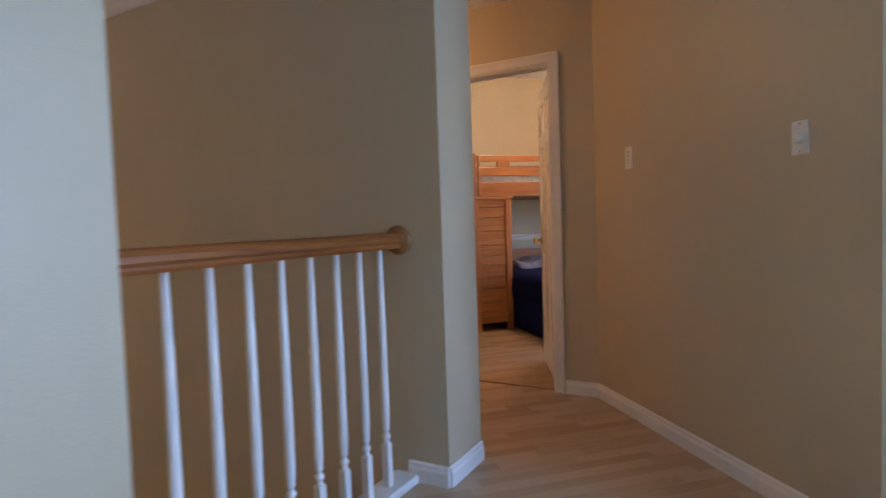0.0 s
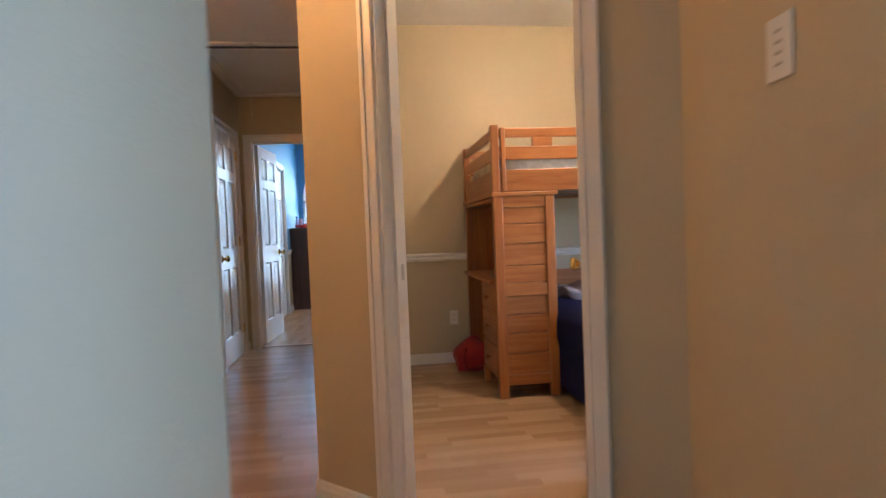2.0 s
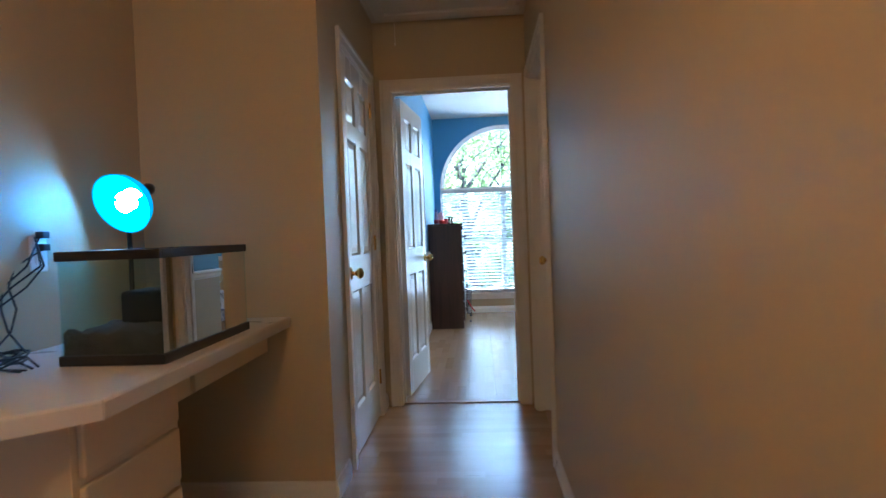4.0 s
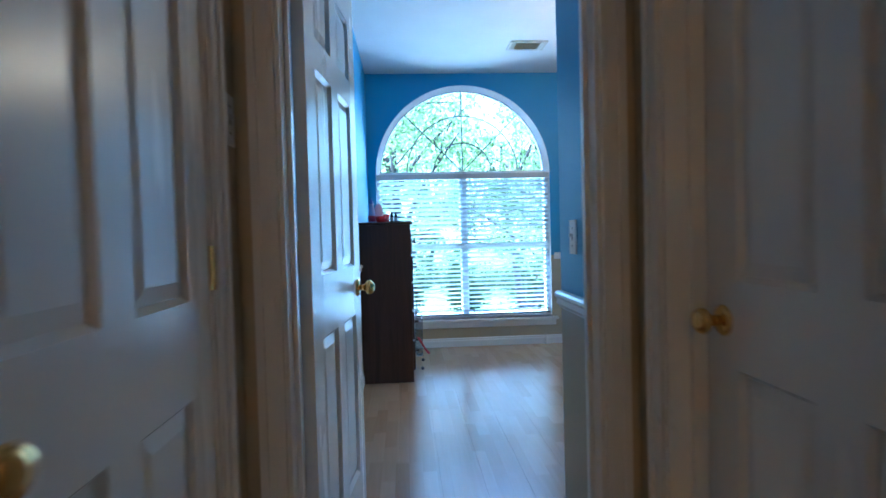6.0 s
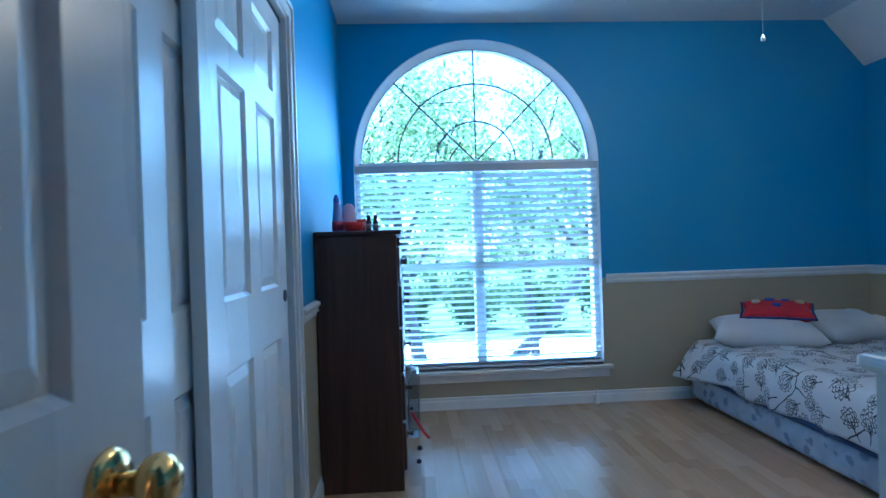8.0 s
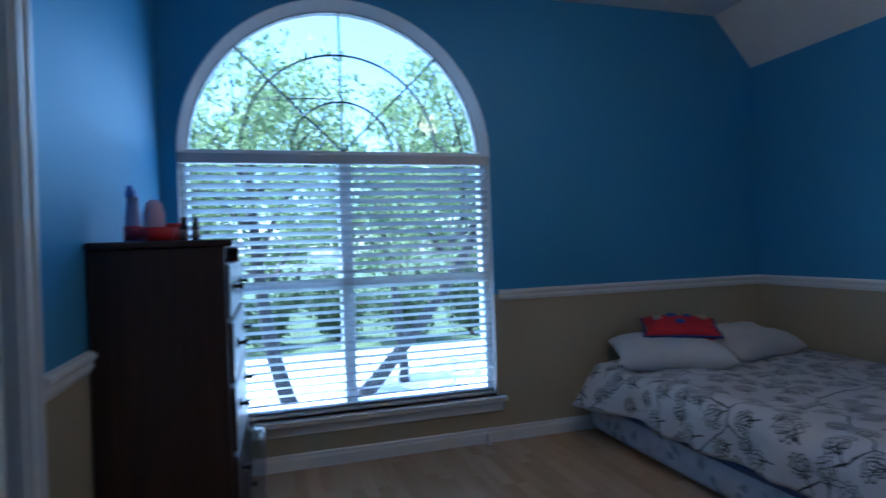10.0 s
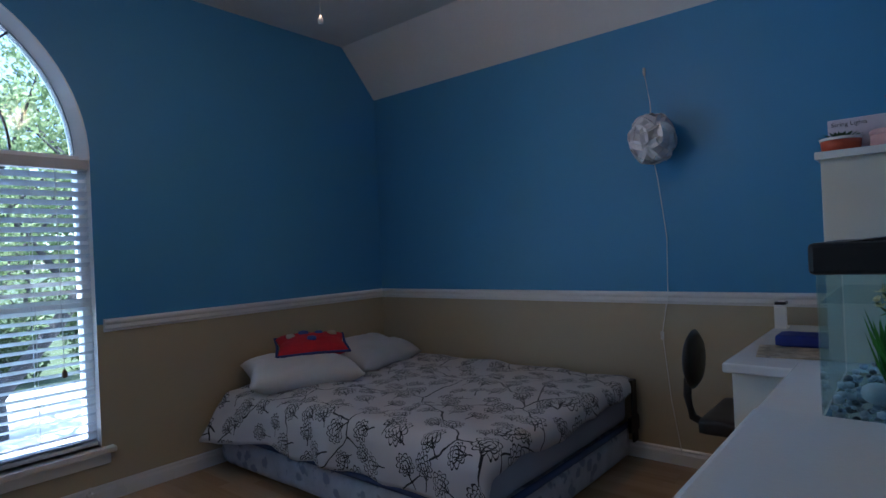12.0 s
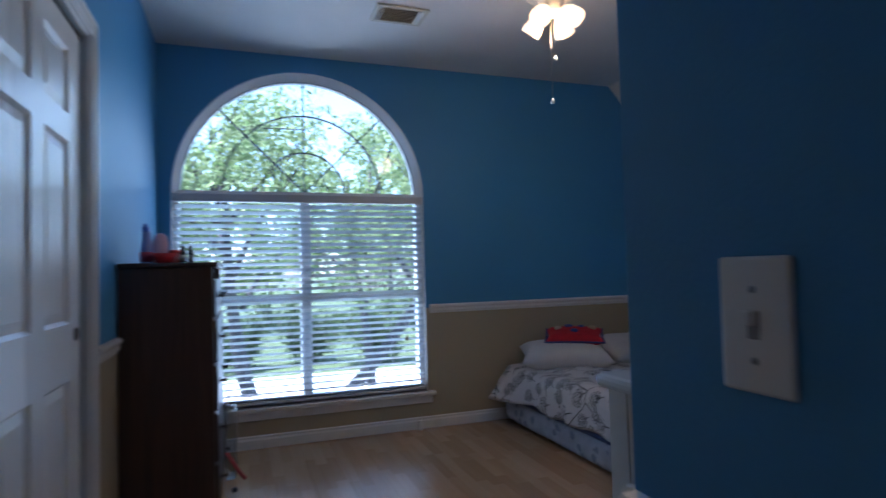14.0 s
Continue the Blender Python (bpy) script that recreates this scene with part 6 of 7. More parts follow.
def leaf_material(name, c0, c1, trans=0.35):
    m = bpy.data.materials.new(name)
    m.use_nodes = True
    nt = m.node_tree
    b = nt.nodes["Principled BSDF"]
    geo = nt.nodes.new("ShaderNodeNewGeometry")
    r = nt.nodes.new("ShaderNodeValToRGB")
    r.color_ramp.elements[0].color, r.color_ramp.elements[1].color = (*c0, 1), (*c1, 1)
    nt.links.new(geo.outputs["Random Per Island"], r.inputs[0])
    n = nt.nodes.new("ShaderNodeTexNoise")
    n.inputs["Scale"].default_value = 60
    mul = nt.nodes.new("ShaderNodeVectorMath")
    mul.operation = "SCALE"
    mr = nt.nodes.new("ShaderNodeMapRange")
    mr.inputs["To Min"].default_value, mr.inputs["To Max"].default_value = 0.75, 1.25
    nt.links.new(n.outputs[0], mr.inputs[0])
    nt.links.new(r.outputs[0], mul.inputs[0])
    nt.links.new(mr.outputs[0], mul.inputs["Scale"])
    nt.links.new(mul.outputs[0], b.inputs["Base Color"])
    b.inputs["Roughness"].default_value = 0.55
    t = nt.nodes.new("ShaderNodeBsdfTranslucent")
    nt.links.new(mul.outputs[0], t.inputs[0])
    mx = nt.nodes.new("ShaderNodeMixShader")
    mx.inputs[0].default_value = trans
    nt.links.new(b.outputs[0], mx.inputs[1])
    nt.links.new(t.outputs[0], mx.inputs[2])
    nt.links.new(mx.outputs[0], nt.nodes["Material Output"].inputs[0])
    return m


def leaf_mesh(leaves):
    """One mesh of pointed, folded leaves from rows of (place, direction, normal, length, width)."""
    vs, fs = [], []
    for p, d, n, l, w in leaves:
        s = d.cross(n).normalized()
        k = len(vs)
        vs += [p, p + d * l * 0.45 + s * w / 2 + n * w * 0.12, p + d * l, p + d * l * 0.45 - s * w / 2 + n * w * 0.12, p + d * l * 0.5 - n * w * 0.05]
        fs += [(k, k + 1, k + 4), (k + 1, k + 2, k + 4), (k + 2, k + 3, k + 4), (k + 3, k, k + 4)]
    me = bpy.data.meshes.new("leaves")
    me.from_pydata([tuple(v) for v in vs], [], fs)
    me.validate()
    return me


def leaf_part(name, leaves, mat, parent, label=""):
    me = leaf_mesh(leaves)
    me.materials.append(mat)
    ob = new(name, me)
    ob.parent = parent
    if label:
        ob["label"] = label
    return ob


rnd = random.Random(21)


def rvec(r):
    return Vector((r.gauss(0, 1), r.gauss(0, 1), r.gauss(0, 1))).normalized()


green, tips, stems = [], [], bmesh.new()
for k in range(120):
    a, rr = rnd.uniform(0, 2 * math.pi), math.sqrt(rnd.random())
    hgt = 0.072 + 0.115 * (1 - rr ** 2 * 0.75) * rnd.uniform(0.6, 1.1)
    base = Vector((0.045 * rr * math.cos(a), 0.045 * rr * math.sin(a), 0.105))
    tip = Vector((0.120 * rr * math.cos(a), 0.120 * rr * math.sin(a), 0.105 + hgt))
    tube([base, base.lerp(tip, 0.5) + Vector((0, 0, 0.012)), tip], 0.0012, 4, stems)
    d0 = (tip - base).normalized()
    for q in range(9):
        f = 0.25 + 0.75 * q / 8
        p = base.lerp(tip, f) + Vector((0, 0, 0.012 * math.sin(f * 3.1)))
        for _ in range(5):
            d = (d0 * 0.55 + rvec(rnd)).normalized()
            n = (Vector((0, 0, 1)) + rvec(rnd) * 0.6).normalized()
            (tips if f > 0.86 else green).append((p, d, n, rnd.uniform(0.009, 0.015), rnd.uniform(0.006, 0.009)))
part("stalk", stems, material("plant_stem", (0.08, 0.12, 0.04), 0.7), pot)
leaf_part("foliage", green, leaf_material("plant_leaf", (0.07, 0.15, 0.02), (0.20, 0.34, 0.06)), pot, "dense green leaves")
leaf_part("tip_foliage", tips, leaf_material("plant_pale_tip", (0.42, 0.50, 0.20), (0.74, 0.76, 0.48)), pot, "pale yellow-green tips")

# ---- fish tank on its stand ----
sd = thing("tank_stand", "low white cabinet under the fish tank", "cabinet", (1.93, 0.72, 0))
part("top", boxes((0.0, 0.74, 0.0, 0.582, 0.815, 0.84), bevel=0.004), M_WFURN, sd)
part("body", boxes((0.01, 0.73, 0.0, 0.556, 0.0, 0.815), bevel=0.003), M_WFURN, sd)
for x0, x1 in ((0.02, 0.368), (0.372, 0.72)):
    part("cabinet_door", boxes((x0, x1, 0.556, 0.572, 0.05, 0.80), bevel=0.004), M_WFURN, sd)
fish = thing("fish_tank", "small aquarium with black lid, plants and pale stones", "aquarium", (2.15, 0.895, 0.84))
FX, FYD, FZ = 0.44, 0.30, 0.262
for s in ((0, FX, 0, 0.004), (0, FX, FYD - 0.004, FYD), (0, 0.004, 0.004, FYD - 0.004), (FX - 0.004, FX, 0.004, FYD - 0.004)):
    part("pane", sheet(*s, 0.0, FZ), M_TANKGLASS, fish).visible_shadow = False
part("base_pane", sheet(0.004, FX - 0.004, 0.004, FYD - 0.004, 0.0, 0.005), M_TANKGLASS, fish)
M_WATER = glass("tank_water", (0.80, 0.95, 0.97))
part("water_surface", sheet(0.005, FX - 0.005, 0.005, FYD - 0.005, 0.205, 0.207), M_WATER, fish, "water surface").visible_shadow = False
stone_m = [material("pale_pebble", (0.42, 0.47, 0.50), 0.5, vary=0.2, scale=40), material("dark_pebble", (0.10, 0.12, 0.13), 0.5, vary=0.2, scale=40)]
pebb = [bmesh.new(), bmesh.new()]
for k in range(230):
    r = rnd.uniform(0.005, 0.012)
    tgt = pebb[0 if rnd.random() < 0.7 else 1]
    g = bmesh.ops.create_icosphere(tgt, subdivisions=1, radius=r, matrix=Matrix.Translation((rnd.uniform(0.016, FX - 0.016), rnd.uniform(0.016, FYD - 0.016), 0.008 + rnd.uniform(0.0, 0.030))) @ Matrix.Diagonal((1.2, 0.9, 0.7, 1)))
for bmq, mq in zip(pebb, stone_m):
    pp = part("pebbles", bmq, mq, fish, "", True)
    pp["kind"] = "stuff"
for x, y, r in ((0.05, 0.22, 0.026), (0.07, 0.10, 0.030), (0.12, 0.17, 0.034), (0.05, 0.16, 0.02)):
    bm = bmesh.new()
    bmesh.ops.create_icosphere(bm, subdivisions=2, radius=r, matrix=Matrix.Translation((x, y, 0.045)) @ Matrix.Diagonal((1.1, 1, 0.75, 1)))
    for v in bm.verts:
        v.co += rvec(rnd) * 0.001
    part("stone", bm, stone_m[0 if r > 0.022 else 1], fish, "smooth round stone", True)
weed = []
for cx, cy, hh in ((0.08, 0.19, 0.15), (0.10, 0.13, 0.17), (0.15, 0.09, 0.16), (0.07, 0.06, 0.15), (0.2, 0.2, 0.16)):
    for k in range(22):
        a = rnd.uniform(0, 6.28)
        p = Vector((cx + 0.012 * math.cos(a), cy + 0.012 * math.sin(a), 0.03 + rnd.uniform(0, hh * 0.35)))
        weed.append((p, (Vector((0.28 * math.cos(a), 0.28 * math.sin(a), 1)) + rvec(rnd) * 0.12).normalized(), Vector((math.cos(a), math.sin(a), 0.1)).normalized(), rnd.uniform(0.55, 0.95) * hh * 0.8, 0.016))
leaf_part("water_plants", weed, leaf_material("plastic_water_plant", (0.02, 0.14, 0.02), (0.12, 0.34, 0.03), 0.5), fish, "bright green plastic plants")
lid = part("lid", boxes((-0.008, FX + 0.008, -0.008, FYD + 0.008, FZ - 0.006, FZ + 0.050), bevel=0.008), M_BLACK, fish, "black plastic hood")
bm = bmesh.new()
hump = [(0.005, 0.0), (0.02, 0.012), (0.05, 0.022), (0.09, 0.027), (0.13, 0.024), (0.17, 0.014), (0.20, 0.006), (0.29, -0.004)]
vs = [[bm.verts.new((x, y, FZ + 0.050 + h)) for y, h in hump] for x in (0.02, FX - 0.02)]
for p in range(len(hump) - 1):
    bm.faces.new((vs[0][p], vs[0][p + 1], vs[1][p + 1], vs[1][p]))
bm.faces.new(vs[0][::-1])
bm.faces.new(vs[1])
bm.faces.new((vs[0][0], vs[1][0], vs[1][-1], vs[0][-1]))
part("hood_hump", bm, M_BLACK, fish)
part("tank_light", boxes((0.04, FX - 0.04, 0.05, 0.09, FZ - 0.010, FZ - 0.0065)), glow("blue_white_led", (0.35, 0.65, 1.0), 2.5), fish, "blue-white light strip")

# ---- desk with hutch ----
M_CREAMW = material("ivory_desk_laminate", (0.70, 0.67, 0.56), 0.35, vary=0.04, scale=5)
dsk = thing("desk_with_hutch", "ivory desk with a tall white hutch at the back", "desk", (2.98, 0.72, 0))
part("desk_top", boxes((0.0, 1.0, 0.0, 0.845, 0.725, 0.757), bevel=0.006), M_WFURN, dsk)
part("side_panel", boxes((0.025, 0.045, 0.01, 0.82, 0.0, 0.725), bevel=0.002), M_CREAMW, dsk)
part("side_panel", boxes((0.955, 0.975, 0.01, 0.82, 0.0, 0.725), bevel=0.002), M_CREAMW, dsk)
part("back_panel", boxes((0.045, 0.955, 0.02, 0.035, 0.25, 0.725)), M_CREAMW, dsk)
part("drawer_front", boxes((0.05, 0.95, 0.80, 0.818, 0.62, 0.715), bevel=0.003), M_CREAMW, dsk)
part("drawer_knob", lathe([(0.005, 0), (0.012, 0.012), (0.010, 0.02), (0.0, 0.021)], 12, Matrix.Translation((0.12, 0.818, 0.667)) @ Matrix.Rotation(-math.pi / 2, 4, "X")), M_PLATE, dsk)
part("hutch_side", boxes((0.175, 0.195, 0.0, 0.565, 0.757, 1.405), bevel=0.002), M_CREAMW, dsk)
part("hutch_side", boxes((0.955, 0.975, 0.0, 0.565, 0.757, 1.405), bevel=0.002), M_CREAMW, dsk)
part("hutch_back", boxes((0.195, 0.955, 0.0, 0.012, 0.757, 1.405)), M_CREAMW, dsk)
part("hutch_shelf", boxes((0.195, 0.955, 0.012, 0.55, 1.08, 1.10)), M_CREAMW, dsk)
part("hutch_top", boxes((0.160, 0.985, 0.0, 0.580, 1.405, 1.430), bevel=0.004), M_WFURN, dsk)

HT = 1.430
tin = thing("succulent_planter", "low orange-red planter with a green succulent", "planter", (3.235, 1.235, HT))
part("planter", lathe([(0.0, 0.0), (0.052, 0.0), (0.058, 0.045), (0.055, 0.045), (0.050, 0.036), (0.0, 0.034)], 26), material("terracotta_red_glaze", (0.55, 0.09, 0.035), 0.4), tin)
part("white_rim", lathe([(0.0585, 0.038), (0.0595, 0.047), (0.0545, 0.047)], 26), M_PLATE, tin)
suc = []
for k in range(46):
    a = k * 2.4
    r = 0.006 + 0.001 * k
    suc.append((Vector((r * math.cos(a) * 0.5, r * math.sin(a) * 0.5, 0.040)), Vector((math.cos(a), math.sin(a), 1.3 - 0.024 * k)).normalized(), Vector((-0.4 * math.cos(a), -0.4 * math.sin(a), 1)).normalized(), 0.030 + 0.0004 * k, 0.014))
leaf_part("succulent", suc, leaf_material("succulent_leaf", (0.02, 0.07, 0.025), (0.05, 0.12, 0.03), 0.1), tin, "dark green succulent rosette")
can = thing("candle_tin", "pale pink candle tin with a lid", "candle", (3.235, 1.105, HT))
part("tin_body", lathe([(0.0, 0.0), (0.052, 0.0), (0.053, 0.002), (0.053, 0.040), (0.0, 0.040)], 28), material("pink_tin", (0.60, 0.38, 0.42), 0.35), can)
part("lid", lathe([(0.054, 0.040), (0.055, 0.042), (0.055, 0.054), (0.050, 0.057), (0.0, 0.057)], 28), material("pink_tin_lid", (0.62, 0.42, 0.46), 0.3), can)
part("sticker", lathe([(0.0535, 0.008), (0.0535, 0.030)], 28, Matrix.Diagonal((1, 0.2, 1, 1)) @ Matrix.Translation((-0.0008, 0, 0))), M_PLATE, can)
sb = thing("light_box", "white cardboard box of string lights on the hutch", "box", (3.325, 1.075, HT))
part("carton", boxes((-0.03, 0.03, -0.20, 0.20, 0.0, 0.118), bevel=0.002), material("white_carton", (0.68, 0.64, 0.70), 0.5, vary=0.04), sb)
fc = bpy.data.curves.new("lettering", "FONT")
fc.body, fc.size, fc.extrude = "String Lights", 0.020, 0.0003
fc.materials.append(M_BLACK)
tx = new("lettering", fc)
tx.parent = sb
tx.matrix_basis = Matrix.Translation((-0.0305, 0.190, 0.094)) @ pose(0, 0, 0, 90, 0, -90)
for k in range(4):
    part("printed_line", boxes((-0.0304, -0.0300, -0.18, -0.12 - 0.012 * (k % 2), 0.092 - k * 0.008, 0.0945 - k * 0.008)), M_GREY, sb)
vase = thing("flower_vase", "clear vase with a red pompom flower and gold sprays", "vase", (3.46, 1.035, HT))
part("vase_glass", lathe([(0.022, 0.0), (0.026, 0.01), (0.020, 0.09), (0.026, 0.15), (0.024, 0.15), (0.017, 0.09), (0.0, 0.012)], 20), M_TANKGLASS, vase)
part("stem", tube([(0, 0, 0.01), (0.0, 0.01, 0.15), (0.0, 0.03, 0.19)], 0.003, 6), material("gold_stem", (0.5, 0.33, 0.10), 0.35, 0.8), vase)
pom = []
for k in range(260):
    d = rvec(rnd)
    pom.append((Vector((0.0, 0.045, 0.195)) + d * 0.012, d, rvec(rnd), 0.034, 0.007))
leaf_part("red_flower", pom, leaf_material("red_petal", (0.30, 0.01, 0.03), (0.50, 0.03, 0.06), 0.2), vase, "bright red pompom flower")
calyx = [(Vector((0.0, 0.05, 0.160)) + rvec(rnd) * 0.006, (rvec(rnd) + Vector((0, 0, -0.5))).normalized(), rvec(rnd), 0.028, 0.010) for k in range(60)]
leaf_part("dark_leaves", calyx, leaf_material("dark_leaf", (0.01, 0.015, 0.02), (0.02, 0.03, 0.035), 0.1), vase)
gold = [(Vector((0.0, 0.01, 0.17)) + Vector((0, -0.01 * k, 0.022 * k)), Vector((0.1 * math.sin(k), -0.5 + 0.2 * math.cos(k * 2), 0.9)).normalized(), rvec(rnd), 0.075, 0.014) for k in range(7)]
leaf_part("gold_spray", gold, material("gold_leaf", (0.60, 0.38, 0.10), 0.35, 0.7), vase, "gold leaf spray")

ws = thing("watch_stand", "small white C-shaped stand with a black top", "stand", (3.86, 1.530, 0.757))
part("stand_frame", boxes((-0.035, 0.035, -0.024, 0.024, 0.0, 0.008), (-0.035, -0.022, -0.024, 0.024, 0.008, 0.095), (-0.035, 0.035, -0.024, 0.024, 0.095, 0.105), bevel=0.002), M_PLATE, ws)
part("black_pad", boxes((-0.033, 0.033, -0.022, 0.022, 0.105, 0.118), bevel=0.003), M_BLACK, ws)
part("dial", lathe([(0.016, 0.118), (0.015, 0.1195), (0.0, 0.12)], 20), M_PLATE, ws)
pc = thing("blue_case", "flat royal blue zip case on the desk", "case", (3.40, 1.34, 0.757))
part("case_body", soft_block(-0.07, 0.07, -0.18, 0.13, 0.006, 0.048, 4, 0.004, 10), material("royal_blue_fabric", (0.015, 0.03, 0.22), 0.7, vary=0.15, scale=30), pc, "", True)
mp = thing("picture_book", "thin colourful magazine lying on the desk", "magazine", (3.27, 1.32, 0.757))
part("cover", boxes((-0.12, 0.11, -0.20, 0.19, 0.0, 0.006), bevel=0.001, m=Matrix.Rotation(radians(8), 4, "Z")), material("printed_cover", (0.42, 0.36, 0.24), 0.5, vary=0.6, scale=26, fine=90), mp)
tp = thing("tape_roll", "roll of brown tape on the magazine", "tape", (3.22, 1.25, 0.764))
part("roll", lathe([(0.024, 0.0), (0.036, 0.0), (0.036, 0.018), (0.024, 0.018), (0.024, 0.0)], 24), material("tan_tape", (0.35, 0.20, 0.09), 0.4), tp)

# ---- desk chair ----
cr = thing("office_chair", "black swivel chair pushed in at the desk", "chair", (3.60, 1.54, 0))
part("backrest", lathe([(0.0, -0.028), (0.05, -0.026), (0.10, -0.018), (0.125, 0.0), (0.10, 0.018), (0.05, 0.026), (0.0, 0.028)], 28, Matrix.Translation((0.02, 0.30, 0.635)) @ Matrix.Rotation(math.pi / 2, 4, "X") @ Matrix.Diagonal((1.15, 1.05, 1, 1))), M_BLACK, cr, "", True)
part("back_stem", tube([(0.0, 0.325, 0.55), (0.0, 0.33, 0.47), (0.0, 0.31, 0.38), (0.0, 0.22, 0.34), (0.0, 0.10, 0.335)], 0.018, 10), M_BLACK, cr)
part("seat", soft_block(-0.22, 0.22, -0.20, 0.23, 0.375, 0.435, 3, 0.004, 12), M_BLACK, cr, "", True)
part("gas_lift", lathe([(0.03, 0.08), (0.03, 0.22), (0.016, 0.22), (0.016, 0.38)], 16), M_BLACK, cr)
for k in range(5):
    a = 2 * math.pi * k / 5
    leg = part("leg", tube([(0.02 * math.cos(a), 0.02 * math.sin(a), 0.10), (0.25 * math.cos(a), 0.25 * math.sin(a), 0.065)], 0.016, 8), M_BLACK, cr)
    part("caster", lathe([(0.026, -0.012), (0.026, 0.012)], 14, Matrix.Translation((0.25 * math.cos(a), 0.25 * math.sin(a), 0.027)) @ Matrix.Rotation(a, 4, "Z") @ Matrix.Rotation(math.pi / 2, 4, "X")), M_BLACK, leg)

# small white cable fitting at the window wall
cf = thing("cable_fitting", "small white cable fitting standing at the baseboard", "fitting", (1.955, 4.17, 0))
part("body", boxes((-0.014, 0.014, -0.012, 0.012, 0.0, 0.070), bevel=0.003), M_PLATE, cf)
part("pin", lathe([(0.006, 0.070), (0.004, 0.095), (0.0, 0.105)], 10), M_PLATE, cf)

# ---- foyer things ----
fw = thing("window_2", "tall arched foyer window with curved bars", "window", kind="structure")
part("arch_frame", ring(bmesh.new(), FC, 1.18, FR - 0.05, FR + 0.001, FY + 0.04, FY + 0.12), M_SASH, fw)
part("window_frame", boxes((FC - FR, FC - FR + 0.05, FY + 0.04, FY + 0.12, -0.45, 1.18), (FC + FR - 0.05, FC + FR, FY + 0.04, FY + 0.12, -0.45, 1.18), (FC - FR + 0.05, FC + FR - 0.05, FY + 0.04, FY + 0.12, -0.45, -0.40), (FC - FR + 0.05, FC + FR - 0.05, FY + 0.03, FY + 0.12, 1.14, 1.20)), M_SASH, fw)
for r in (0.2, 0.40):
    part("curved_bar", ring(bmesh.new(), FC, 1.20, r - 0.007, r + 0.007, FY + 0.07, FY + 0.09), M_MUNTIN, fw)
for a in (45, 90, 135):
    part("spoke_bar", bar(bmesh.new(), FC, 1.20, FC - 0.57 * math.cos(radians(a)), 1.20 + 0.57 * math.sin(radians(a)), 0.012, FY + 0.07, FY + 0.09), M_MUNTIN, fw)
for zz in (0.35, 0.75, -0.02):
    part("glazing_bar", boxes((FC - FR + 0.05, FC + FR - 0.05, FY + 0.07, FY + 0.09, zz - 0.006, zz + 0.006)), M_MUNTIN, fw)
part("pane", sheet(FC - FR + 0.05, FC + FR - 0.05, FY + 0.079, FY + 0.081, -0.40, 1.14), M_GLASS, fw).visible_shadow = False
part("window_sill", boxes((FC - FR - 0.06, FC + FR + 0.06, FY - 0.05, FY + 0.04, -0.48, -0.45), bevel=0.004), M_WHITE, fw)
fd = thing("door_5", "dark front door with an arched leaded glass light", "door", kind="structure")
part("door_leaf", boxes((FC - 0.46, FC + 0.46, FY - 0.045, FY - 0.002, -3.4, -1.32), bevel=0.004), M_EXPRESSO, fd)
part("casing", boxes((FC - 0.56, FC - 0.46, FY - 0.03, FY - 0.001, -3.4, -1.32), (FC + 0.46, FC + 0.56, FY - 0.03, FY - 0.001, -3.4, -1.32), (FC - 0.58, FC + 0.58, FY - 0.035, FY - 0.001, -1.32, -1.20), bevel=0.004), M_WHITE, fd)
# emission imitates daylight through the glass; the leaf behind it is solid
M_DOORGLOW = glow("glowing_leaded_glass", (0.75, 0.85, 0.95), 0.25)
bm = boxes((FC - 0.22, FC + 0.22, FY - 0.050, FY - 0.046, -2.9, -1.70))
ring(bm, FC, -1.70, 0.0, 0.22, FY - 0.050, FY - 0.046)
part("glass_light", bm, M_DOORGLOW, fd, "arched leaded glass, daylight imitated by its own glow")
for dx in (-0.11, 0.0, 0.11):
    part("lead_bar", boxes((FC + dx - 0.004, FC + dx + 0.004, FY - 0.056, FY - 0.050, -2.9, -1.52)), M_DARK, fd)
for zz in (-2.6, -2.3, -2.0, -1.70):
    part("lead_bar", boxes((FC - 0.22, FC + 0.22, FY - 0.058, FY - 0.0562, zz - 0.004, zz + 0.004)), M_DARK, fd)
chn = thing("foyer_chandelier", "hanging foyer lamp with a pale glass bowl", "lamp", (-2.05, -1.4, 2.40))
part("chain", tube([(0, 0, 0), (0, 0, -2.35)], 0.006, 6), M_PULL, chn)
part("bowl", lathe([(0.0, -2.62), (0.10, -2.58), (0.17, -2.48), (0.18, -2.42), (0.17, -2.42), (0.0, -2.56)], 24), glow("lit_bowl", (1.0, 0.8, 0.55), 1.0), chn, "pale glass bowl")
part("rim", lathe([(0.184, -2.43), (0.19, -2.42), (0.184, -2.40)], 24), M_PULL, chn)

# ---- outside ----
M_GRASS = material("mown_lawn", (0.06, 0.085, 0.03), 0.9, vary=0.5, scale=0.6, fine=14, bump=0.6)
M_DRIVE = material("pale_concrete", (0.55, 0.53, 0.49), 0.85, vary=0.15, scale=0.8, fine=30)
M_BARK = material("grey_bark", (0.055, 0.05, 0.048), 0.9, vary=0.5, scale=6, fine=30, bump=1.0, stretch=(1, 1, 0.25))
GZ = -3.45
tagged(link("ground", boxes((-600, 600, 5.2, 900, GZ - 0.3, GZ), (-600, 600, -600, 5.2, GZ - 0.3, GZ - 0.06)), M_GRASS), "wide green lawn around the house", "ground", kind="structure")
tagged(link("road", boxes((-200, 200, 13.0, 27, GZ, GZ + 0.02)), M_DRIVE), "pale sunlit concrete drive and street beyond the lawn", "road", kind="structure")
